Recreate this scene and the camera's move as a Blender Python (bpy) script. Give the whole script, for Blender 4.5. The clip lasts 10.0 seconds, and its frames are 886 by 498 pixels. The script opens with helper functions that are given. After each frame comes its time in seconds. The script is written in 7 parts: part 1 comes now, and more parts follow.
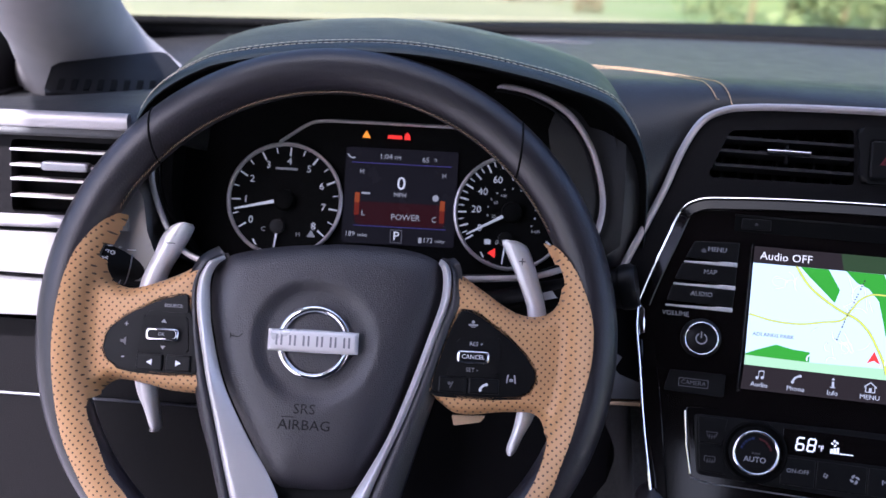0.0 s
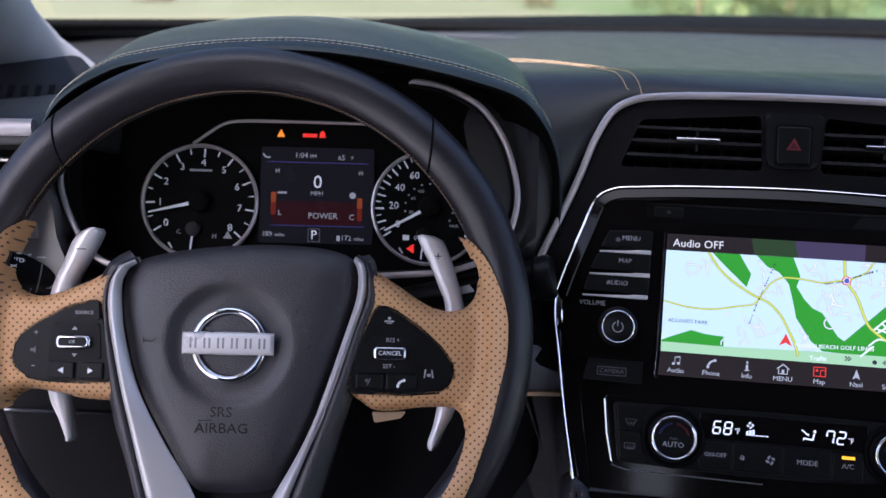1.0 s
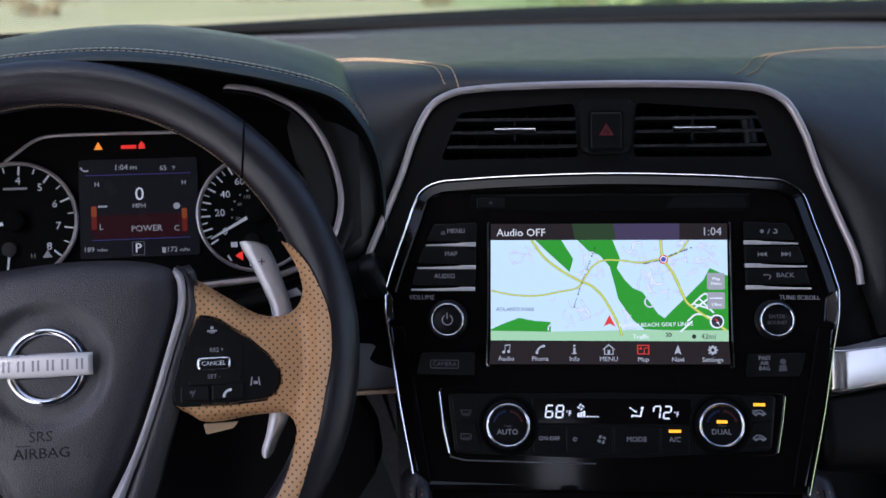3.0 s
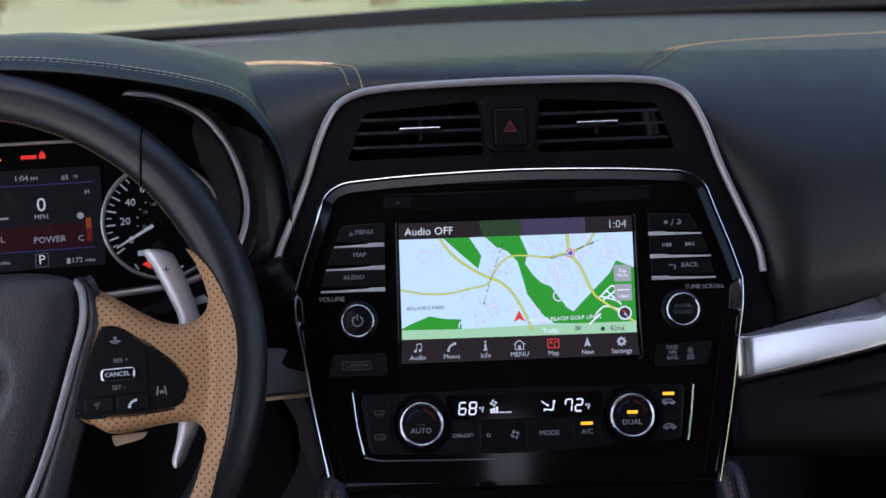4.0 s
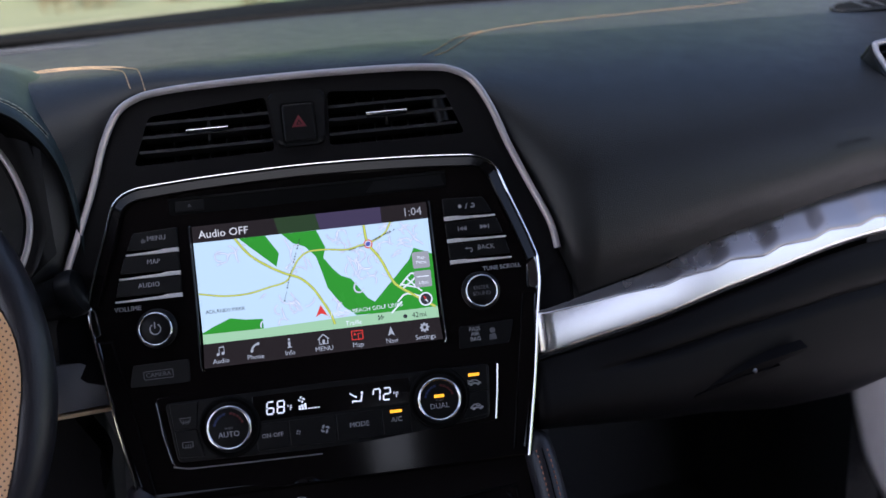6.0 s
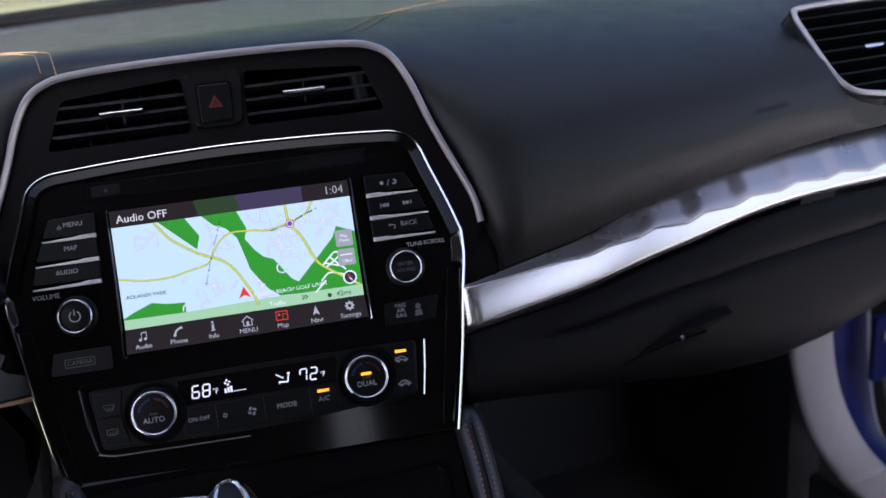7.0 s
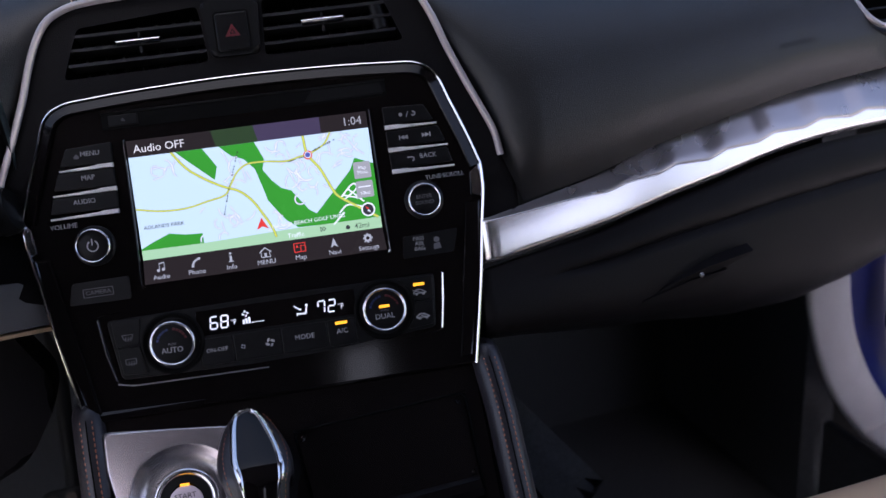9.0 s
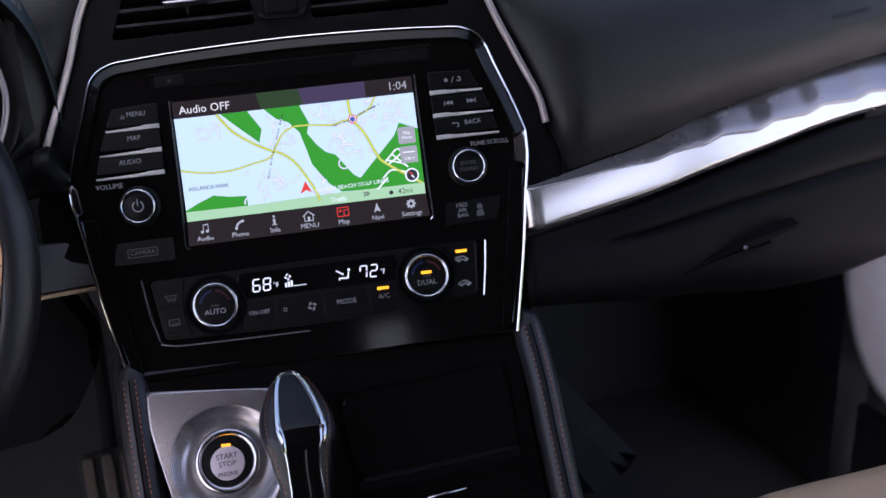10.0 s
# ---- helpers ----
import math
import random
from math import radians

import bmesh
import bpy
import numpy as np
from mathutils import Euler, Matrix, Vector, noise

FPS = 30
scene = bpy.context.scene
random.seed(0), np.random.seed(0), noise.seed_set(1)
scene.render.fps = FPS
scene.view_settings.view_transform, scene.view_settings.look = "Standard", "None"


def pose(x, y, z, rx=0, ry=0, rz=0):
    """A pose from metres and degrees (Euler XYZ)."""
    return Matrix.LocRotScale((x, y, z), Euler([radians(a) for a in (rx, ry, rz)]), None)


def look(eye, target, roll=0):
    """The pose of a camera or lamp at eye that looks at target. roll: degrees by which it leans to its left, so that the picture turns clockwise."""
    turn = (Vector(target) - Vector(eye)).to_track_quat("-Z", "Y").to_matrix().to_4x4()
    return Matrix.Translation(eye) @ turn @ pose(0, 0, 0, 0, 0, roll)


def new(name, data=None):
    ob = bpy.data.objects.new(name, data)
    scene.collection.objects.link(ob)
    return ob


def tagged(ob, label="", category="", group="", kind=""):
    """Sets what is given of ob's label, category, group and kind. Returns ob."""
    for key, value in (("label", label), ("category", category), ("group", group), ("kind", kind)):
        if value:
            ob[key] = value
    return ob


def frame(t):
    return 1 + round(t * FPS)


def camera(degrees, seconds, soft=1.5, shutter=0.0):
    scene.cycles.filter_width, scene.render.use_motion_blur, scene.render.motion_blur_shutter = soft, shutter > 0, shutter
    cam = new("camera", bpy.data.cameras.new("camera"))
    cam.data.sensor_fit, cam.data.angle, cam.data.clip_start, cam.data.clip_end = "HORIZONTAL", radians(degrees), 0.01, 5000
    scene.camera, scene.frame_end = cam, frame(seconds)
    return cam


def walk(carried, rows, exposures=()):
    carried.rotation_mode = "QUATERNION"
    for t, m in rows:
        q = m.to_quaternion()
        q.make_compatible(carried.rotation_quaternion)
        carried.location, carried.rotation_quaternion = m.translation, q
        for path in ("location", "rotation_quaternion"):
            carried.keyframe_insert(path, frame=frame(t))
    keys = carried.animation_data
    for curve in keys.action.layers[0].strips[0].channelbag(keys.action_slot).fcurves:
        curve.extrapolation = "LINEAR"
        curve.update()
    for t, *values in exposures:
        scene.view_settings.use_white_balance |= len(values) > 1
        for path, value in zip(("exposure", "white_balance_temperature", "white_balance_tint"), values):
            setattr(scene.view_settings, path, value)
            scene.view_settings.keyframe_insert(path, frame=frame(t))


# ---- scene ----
# The front of a car's cabin: x to the passenger's side, y ahead, z up from the cabin floor.
cam = camera(50.0, 10.0)
cam.data.dof.use_dof = True
cam.data.dof.focus_distance = 0.68
cam.data.dof.aperture_fstop = 5.6
ROWS = [
    (0.0, -0.3046, -0.6443, 0.8936, 0.73, -17.31, 2.98),
    (0.5, -0.2893, -0.6440, 0.8939, -0.42, -17.29, 2.50),
    (1.0, -0.2714, -0.6438, 0.8929, -1.77, -17.31, 1.90),
    (1.5, -0.2537, -0.6442, 0.8927, -3.03, -17.29, 1.37),
    (2.0, -0.2381, -0.6451, 0.8930, -4.30, -17.24, 0.86),
    (2.5, -0.2214, -0.6462, 0.8935, -5.73, -17.26, 0.31),
    (4.0, -0.1674, -0.6530, 0.8926, -9.76, -17.31, -1.40),
    (4.5, -0.1494, -0.6562, 0.8930, -11.48, -17.47, -1.98),
    (5.0, -0.1308, -0.6602, 0.8921, -13.26, -17.66, -2.59),
    (5.5, -0.1139, -0.6650, 0.8913, -14.84, -17.83, -3.15),
    (6.0, -0.0961, -0.6705, 0.8902, -16.33, -18.08, -3.66),
    (7.5, -0.0604, -0.6834, 0.8753, -18.73, -19.83, -5.07),
    (8.0, -0.0617, -0.6837, 0.8690, -18.63, -20.52, -5.11),
    (8.5, -0.0656, -0.6831, 0.8630, -18.33, -21.14, -5.02),
    (9.0, -0.0743, -0.6803, 0.8596, -17.53, -21.40, -4.77),
    (9.5, -0.0819, -0.6783, 0.8556, -16.80, -21.77, -4.53),
    (10.0, -0.0903, -0.6766, 0.8497, -16.01, -22.42, -4.30),
]


def aim(x, y, z, yaw, pitch, roll):
    """A pose from heading, pitch and roll in degrees."""
    a, p = radians(yaw), radians(pitch)
    way = Vector((-math.sin(a) * math.cos(p), math.cos(a) * math.cos(p), math.sin(p)))
    eye = Vector((x, y, z))
    return look(eye, eye + way, roll)


walk(cam, [(t, aim(*row)) for t, *row in ROWS], [(0.0, 1.73, 5580, 25), (0.5, 1.46, 5690, 23), (1.2, 1.36, 5690, 20), (2.5, 1.19, 5730, 17), (5.5, 1.11, 5790, 17), (7.5, 1.22, 5900, 20), (10.0, 1.30, 5960, 22)])

# ---- light ----
world = bpy.data.worlds.new("world")
scene.world = world
world.use_nodes = True
wn = world.node_tree.nodes
sky = wn.new("ShaderNodeTexSky")
sky.sky_type = "NISHITA"
sky.sun_disc = False
sky.sun_elevation = radians(53)
sky.sun_rotation = radians(198)
sky.dust_density = 4.0
sky.ozone_density = 0.6
world.node_tree.links.new(sky.outputs[0], wn["Background"].inputs[0])
wn["Background"].inputs[1].default_value = 0.13
sun_data = bpy.data.lights.new("sun", "SUN")
sun_data.energy = 4.5
sun_data.angle = radians(1.2)
sun_data.color = (1.0, 0.95, 0.88)
sun = new("sun", sun_data)
sun.matrix_world = look((-1.7, -5.2, 7.8), (0, 0, 0.6))

# ---- helpers ----


def link_nodes(nt, a, b):
    nt.links.new(a, b)


def mat(name, color, rough=0.5, metal=0.0, vary=0.15, vscale=8.0, bump=0.0, bscale=300.0, coat=0.0, emit=0.0, spec=0.5, kind="noise", rvary=0.1, rscale=40.0, bdist=0.0006):
    """A surface with colour and gloss variation and a fine relief, at real size."""
    m = bpy.data.materials.new(name)
    m.use_nodes = True
    nt = m.node_tree
    b = nt.nodes["Principled BSDF"]
    b.inputs["Roughness"].default_value = rough
    b.inputs["Metallic"].default_value = metal
    b.inputs["Coat Weight"].default_value = coat
    b.inputs["Coat Roughness"].default_value = 0.04
    b.inputs["Specular IOR Level"].default_value = spec
    co = nt.nodes.new("ShaderNodeTexCoord")
    nz = nt.nodes.new("ShaderNodeTexNoise")
    nz.inputs["Scale"].default_value = vscale
    nz.inputs["Detail"].default_value = 6.0
    link_nodes(nt, co.outputs["Object"], nz.inputs["Vector"])
    ramp = nt.nodes.new("ShaderNodeMix")
    ramp.data_type = "RGBA"
    ramp.inputs["A"].default_value = (*[c * (1 - vary) for c in color], 1)
    ramp.inputs["B"].default_value = (*[min(1, c * (1 + vary)) for c in color], 1)
    link_nodes(nt, nz.outputs["Fac"], ramp.inputs["Factor"])
    link_nodes(nt, ramp.outputs["Result"], b.inputs["Base Color"])
    rn = nt.nodes.new("ShaderNodeTexNoise")
    rn.inputs["Scale"].default_value = rscale
    rn.inputs["Detail"].default_value = 4.0
    link_nodes(nt, co.outputs["Object"], rn.inputs["Vector"])
    mr = nt.nodes.new("ShaderNodeMapRange")
    mr.inputs["To Min"].default_value = max(0.02, rough - rvary)
    mr.inputs["To Max"].default_value = min(1.0, rough + rvary)
    link_nodes(nt, rn.outputs["Fac"], mr.inputs["Value"])
    link_nodes(nt, mr.outputs["Result"], b.inputs["Roughness"])
    if bump:
        if kind == "grain":
            tx = nt.nodes.new("ShaderNodeTexVoronoi")
            tx.feature = "DISTANCE_TO_EDGE"
            tx.inputs["Scale"].default_value = bscale
            height = tx.outputs["Distance"]
        else:
            tx = nt.nodes.new("ShaderNodeTexNoise")
            tx.inputs["Scale"].default_value = bscale
            tx.inputs["Detail"].default_value = 5.0
            height = tx.outputs["Fac"]
        link_nodes(nt, co.outputs["Object"], tx.inputs["Vector"])
        bp = nt.nodes.new("ShaderNodeBump")
        bp.inputs["Strength"].default_value = bump
        bp.inputs["Distance"].default_value = bdist
        link_nodes(nt, height, bp.inputs["Height"])
        link_nodes(nt, bp.outputs["Normal"], b.inputs["Normal"])
    if emit:
        b.inputs["Emission Color"].default_value = (*color, 1)
        b.inputs["Emission Strength"].default_value = emit * 0.69
    return m


def perforated(name, color):
    """Tan leather with a regular field of punched holes, 3.6 mm apart."""
    m = mat(name, color, 0.5, vary=0.12, vscale=30, bump=0.35, bscale=700, kind="grain")
    nt = m.node_tree
    b = nt.nodes["Principled BSDF"]
    co = nt.nodes.new("ShaderNodeTexCoord")
    mp = nt.nodes.new("ShaderNodeMapping")
    mp.inputs["Rotation"].default_value = (0, 0, radians(45))
    mp.inputs["Scale"].default_value = (1, 1, 0.0)
    link_nodes(nt, co.outputs["Object"], mp.inputs["Vector"])
    vo = nt.nodes.new("ShaderNodeTexVoronoi")
    vo.voronoi_dimensions = "2D"
    vo.inputs["Scale"].default_value = 262.0
    vo.inputs["Randomness"].default_value = 0.12
    link_nodes(nt, mp.outputs["Vector"], vo.inputs["Vector"])
    st = nt.nodes.new("ShaderNodeMapRange")
    st.interpolation_type = "SMOOTHSTEP"
    st.inputs["From Min"].default_value = 0.13
    st.inputs["From Max"].default_value = 0.23
    link_nodes(nt, vo.outputs["Distance"], st.inputs["Value"])
    old = b.inputs["Base Color"].links[0].from_socket
    mx = nt.nodes.new("ShaderNodeMix")
    mx.data_type = "RGBA"
    mx.inputs["A"].default_value = (0.075, 0.04, 0.022, 1)
    link_nodes(nt, st.outputs["Result"], mx.inputs["Factor"])
    link_nodes(nt, old, mx.inputs["B"])
    link_nodes(nt, mx.outputs["Result"], b.inputs["Base Color"])
    return m


def brushed(name, color, rough=0.28):
    """Satin metal film with a fine lengthwise grain."""
    m = mat(name, color, rough, 0.9, vary=0.05, vscale=5, rvary=0.03)
    nt = m.node_tree
    b = nt.nodes["Principled BSDF"]
    co = nt.nodes.new("ShaderNodeTexCoord")
    mp = nt.nodes.new("ShaderNodeMapping")
    mp.inputs["Scale"].default_value = (4, 900, 900)
    link_nodes(nt, co.outputs["Object"], mp.inputs["Vector"])
    tx = nt.nodes.new("ShaderNodeTexNoise")
    tx.inputs["Scale"].default_value = 1.0
    link_nodes(nt, mp.outputs["Vector"], tx.inputs["Vector"])
    bp = nt.nodes.new("ShaderNodeBump")
    bp.inputs["Strength"].default_value = 0.04
    bp.inputs["Distance"].default_value = 0.0003
    link_nodes(nt, tx.outputs["Fac"], bp.inputs["Height"])
    link_nodes(nt, bp.outputs["Normal"], b.inputs["Normal"])
    return m


LEATHER = mat("dash_leather", (0.0170, 0.0172, 0.0178), 0.44, vary=0.2, vscale=20, bump=0.5, bscale=650, kind="grain")
# Dash leather made lighter and teal: the sky's reflection is put into the colour.
HOOD_SKYTINT = mat("sky_tinted_hood_leather", (0.019, 0.032, 0.034), 0.42, vary=0.2, vscale=20, bump=0.5, bscale=650, kind="grain")
LOWERVINYL = mat("lower_dash_vinyl", (0.0062, 0.0055, 0.0064), 0.45, spec=0.12, vary=0.15, vscale=14, bump=0.5, bscale=800, kind="grain")
FACE = mat("dash_vinyl", (0.0060, 0.0054, 0.0060), 0.52, spec=0.12, vary=0.15, vscale=14, bump=0.5, bscale=800, kind="grain")
RIMBLACK = mat("smooth_black_leather", (0.016, 0.014, 0.018), 0.39, spec=0.62, vary=0.2, vscale=25, bump=0.25, bscale=420, kind="grain")
PADBLACK = mat("grained_black_vinyl", (0.022, 0.020, 0.026), 0.37, spec=0.8, vary=0.2, vscale=60, bump=0.6, bdist=0.0007, bscale=620, kind="grain")
PLASTIC = mat("matte_black_plastic", (0.006, 0.006, 0.0065), 0.48, spec=0.18, vary=0.2, vscale=30, bump=0.25, bscale=1200)
BUTTON = mat("button_black_plastic", (0.006, 0.006, 0.0065), 0.40, spec=0.2, vary=0.2, vscale=40, bump=0.15, bscale=900)
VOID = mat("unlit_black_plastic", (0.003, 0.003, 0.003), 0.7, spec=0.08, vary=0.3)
GLOSS = mat("piano_black_lacquer", (0.005, 0.004, 0.004), 0.09, vary=0.3, vscale=6, coat=0.05, spec=0.26, rvary=0.04, rscale=9)
TRIMBAND = mat("brushed_trim_band", (0.32, 0.31, 0.315), 0.36, 0.5, vary=0.06, rvary=0.04)
SLAT = mat("satin_dark_plastic", (0.020, 0.020, 0.022), 0.36, spec=0.5, vary=0.15, vscale=40)
KEYEDGE = mat("bright_silver_paint", (0.82, 0.79, 0.79), 0.3, 0.25, vary=0.03)
BRIGHTRING = mat("satin_chrome", (0.86, 0.85, 0.87), 0.20, 1.0, vary=0.03, rvary=0.03)
SATIN = mat("satin_silver_paint", (0.66, 0.60, 0.60), 0.34, 0.5, vary=0.05)
CHROME = mat("polished_chrome", (0.78, 0.78, 0.80), 0.08, 1.0, vary=0.03, rvary=0.03)
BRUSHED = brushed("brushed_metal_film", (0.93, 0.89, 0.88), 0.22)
# Same film for the strip's top, darkened in colour to imitate a dim reflection.
BRUSHEDSHADE = brushed("brushed_film_dark_reflection", (0.34, 0.33, 0.345), 0.28)
SILVER = mat("pale_silver_paint", (0.40, 0.38, 0.39), 0.36, 0.35, vary=0.04)
PLATE = brushed("brushed_grey_metal", (0.60, 0.56, 0.57), 0.26)
GREYMETAL = mat("dark_grey_metal", (0.28, 0.28, 0.30), 0.4, 0.7, vary=0.06)
PADDLE = mat("grey_painted_metal", (0.86, 0.84, 0.85), 0.36, 0.35, vary=0.04, rvary=0.02)
BLADE = mat("satin_silver_blade", (0.66, 0.64, 0.65), 0.32, 0.45, vary=0.04, rvary=0.03)
MARKING = mat("dash_marking_vinyl", (0.0160, 0.0162, 0.0168), 0.43, vary=0.1)
TAN = perforated("perforated_tan_leather", (0.60, 0.335, 0.15))
TANPLAIN = mat("tan_leather", (0.70, 0.48, 0.29), 0.55, vary=0.12, vscale=20, bump=0.4, bscale=500, kind="grain")
THREAD = mat("tan_thread", (0.62, 0.42, 0.24), 0.7, vary=0.25, vscale=400)
RIMTHREAD = mat("wheel_thread", (0.30, 0.21, 0.13), 0.7, vary=0.3, vscale=300)
RUST = mat("rust_thread", (0.38, 0.14, 0.07), 0.7, vary=0.25, vscale=400)
WHITE_THREAD = mat("cream_thread", (0.75, 0.68, 0.55), 0.7, vary=0.2, vscale=400)
PILLAR = mat("grey_woven_trim", (0.40, 0.38, 0.39), 0.85, vary=0.12, vscale=40, bump=0.6, bscale=900)
HEADLINER = mat("charcoal_cloth_headliner", (0.075, 0.068, 0.066), 0.9, vary=0.06, vscale=60, bump=0.3, bscale=900)
CARPET = mat("black_carpet", (0.062, 0.064, 0.068), 0.95, spec=0.1, vary=0.5, vscale=300, bump=1.0, bscale=900)
PAINT = mat("blue_car_paint", (0.008, 0.014, 0.12), 0.4, vary=0.1, spec=0.2)
BONNET = mat("dark_bonnet_paint", (0.010, 0.018, 0.040), 0.5, spec=0.12, vary=0.1)
BROWNTHREAD = mat("brown_thread", (0.30, 0.18, 0.09), 0.7, vary=0.3, vscale=400)
RUBBER = mat("black_rubber", (0.012, 0.012, 0.012), 0.65, vary=0.2)
STEEL = mat("pedal_steel", (0.13, 0.105, 0.09), 0.45, 1.0, vary=0.08)
PRINT = mat("grey_print", (0.40, 0.40, 0.42), 0.6, vary=0.05)
PRINTDIM = mat("dim_grey_print", (0.13, 0.13, 0.14), 0.6, vary=0.05)
EMBOSS = mat("embossed_black_vinyl", (0.010, 0.010, 0.011), 0.7, spec=0.25, vary=0.1)
LIT = mat("lit_white_digits", (0.85, 0.88, 0.95), 0.4, vary=0.02, emit=0.42)
AMBER = mat("lit_amber_lamp", (1.0, 0.42, 0.02), 0.4, vary=0.02, emit=0.9)
GAUGEW = mat("gauge_white_print", (0.70, 0.72, 0.76), 0.5, vary=0.03, emit=0.10)
GAUGEDIM = mat("gauge_grey_print", (0.35, 0.36, 0.38), 0.5, vary=0.03, emit=0.06)
REDLIT = mat("lit_red_lamp", (0.75, 0.03, 0.02), 0.4, vary=0.02, emit=0.5)
ORANGELIT = mat("lit_orange_lamp", (0.95, 0.28, 0.02), 0.4, vary=0.02, emit=0.5)
REDDARK = mat("hazard_red_print", (0.12, 0.009, 0.016), 0.5, vary=0.05)
DIALBLUE = mat("dial_blue_print", (0.012, 0.026, 0.10), 0.5, vary=0.05)
DIALRED = mat("dial_red_print", (0.085, 0.008, 0.010), 0.5, vary=0.05)


def glow(name, color, strength):
    """A lit part of a display: dark glass that gives off its colour."""
    m = mat(name, color, 0.25, vary=0.0, emit=strength, spec=0.05)
    b = m.node_tree.nodes["Principled BSDF"]
    m.node_tree.links.remove(b.inputs["Base Color"].links[0])
    b.inputs["Base Color"].default_value = (0.01, 0.01, 0.01, 1)
    return m


MAP_LAND = glow("map_land", (0.585, 0.765, 0.90), 0.68)
MAP_GREEN = glow("map_green", (0.040, 0.34, 0.030), 0.62)
MAP_PALE = glow("map_pale_green", (0.42, 0.70, 0.42), 0.62)
MAP_ROAD = glow("map_road", (0.66, 0.74, 0.09), 0.64)
MAP_ROADEDGE = glow("map_road_edge", (0.30, 0.33, 0.15), 0.6)
MAP_STREET = glow("map_street", (0.36, 0.36, 0.55), 0.62)
MAP_WHITE = glow("map_white", (0.82, 0.87, 0.95), 0.7)
MAP_SHIELD = glow("map_shield", (0.10, 0.12, 0.45), 0.6)
CLOCKTEXT = glow("screen_clock_text", (0.42, 0.43, 0.47), 0.6)
MAP_DARK = glow("map_dark", (0.08, 0.08, 0.10), 0.3)
BAR = glow("screen_dark_bar", (0.022, 0.017, 0.018), 0.6)
BARVIOLET = glow("screen_violet_bar", (0.065, 0.05, 0.10), 0.6)
BARGREEN = glow("screen_green_bar", (0.03, 0.06, 0.025), 0.6)
SCREENTEXT = glow("screen_text", (0.72, 0.72, 0.74), 0.7)
TOOLTEXT = glow("tool_bar_text", (0.46, 0.49, 0.55), 0.6)
SCREENRED = glow("screen_red", (0.70, 0.05, 0.04), 0.7)
SCREENGREY = glow("screen_grey", (0.40, 0.41, 0.44), 0.6)
TFT = glow("dash_display", (0.0055, 0.005, 0.0075), 0.6)
TFTRED = glow("dash_display_red", (0.022, 0.0035, 0.006), 0.5)
TFTLINE = glow("dash_display_line", (0.035, 0.03, 0.11), 0.6)
BARRED = glow("display_bar_red", (0.10, 0.012, 0.007), 0.6)
BARORANGE = glow("display_bar_orange", (0.20, 0.040, 0.012), 0.6)
GAUGEPALE = glow("dash_display_figures", (0.55, 0.56, 0.60), 0.55)
TFTTEXT = glow("dash_display_text", (0.34, 0.35, 0.38), 0.4)
TFTDIM = glow("dash_display_dim", (0.14, 0.14, 0.16), 0.4)


def part(name, bm, material, parent=None, label="", smooth=True):
    me = bpy.data.meshes.new(name)
    bmesh.ops.recalc_face_normals(bm, faces=bm.faces[:])
    if smooth:
        for f in bm.faces:
            f.smooth = len(f.verts) <= 4
        for e in bm.edges:
            if len(e.link_faces) == 2 and e.calc_face_angle(0) > radians(38):
                e.smooth = False
    bm.to_mesh(me)
    bm.free()
    me.materials.append(material)
    ob = new(name, me)
    if parent is not None:
        ob.parent = parent
    if label:
        tagged(ob, label)
    return ob


def thing(name, m, label, category, group="", kind=""):
    ob = new(name)
    ob.empty_display_size = 0.05
    ob.matrix_world = m
    return tagged(ob, label, category, group, kind)


def plane_pose(o, yaw, tilt, spin=0.0):
    """Local x across, y up the face, z out of the face towards the cabin."""
    a, t = radians(yaw), radians(tilt)
    u = Vector((math.cos(a), math.sin(a), 0))
    f = Vector((-math.sin(a), math.cos(a), 0))
    v = f * math.sin(t) + Vector((0, 0, 1)) * math.cos(t)
    n = u.cross(v)
    m = Matrix((u, v, n)).transposed().to_4x4()
    m.translation = Vector(o)
    return m @ Matrix.Rotation(radians(spin), 4, "Z")


def smooth_path(pts, n=8, closed=False):
    """A Catmull-Rom line through the points."""
    p = [Vector(q).to_3d() if len(q) == 2 else Vector(q) for q in pts]
    out = []
    k = len(p)
    for i in range(k if closed else k - 1):
        if closed:
            a, b, c, d = p[i - 1], p[i], p[(i + 1) % k], p[(i + 2) % k]
        else:
            b, c = p[i], p[i + 1]
            a = p[i - 1] if i else b * 2 - c
            d = p[i + 2] if i + 2 < k else c * 2 - b
        for j in range(n):
            t = j / n
            out.append(0.5 * ((2 * b) + (c - a) * t + (2 * a - 5 * b + 4 * c - d) * t * t + (3 * b - a - 3 * c + d) * t**3))
    if not closed:
        out.append(p[-1])
    return out


def sweep(bm, path, profile, closed=False, up=Vector((0, 0, 1)), scales=None, caps=True):
    """Sweeps a closed profile (side, up) along a path."""
    rings = []
    n = len(path)
    for i, p in enumerate(path):
        a = path[i - 1] if (i or closed) else path[0]
        b = path[(i + 1) % n] if (i < n - 1 or closed) else path[-1]
        t = (b - a).normalized()
        side = t.cross(up)
        side = side.normalized() if side.length > 1e-6 else Vector((1, 0, 0))
        w = side.cross(t)
        s = scales[i] if scales else 1.0
        rings.append([bm.verts.new(p + side * (x * s) + w * (y * s)) for x, y in profile])
    k = len(profile)
    for i in range(n if closed else n - 1):
        r, q = rings[i], rings[(i + 1) % n]
        for j in range(k):
            bm.faces.new((r[j], r[(j + 1) % k], q[(j + 1) % k], q[j]))
    if not closed and caps:
        bm.faces.new(rings[0][::-1])
        bm.faces.new(rings[-1])
    return bm


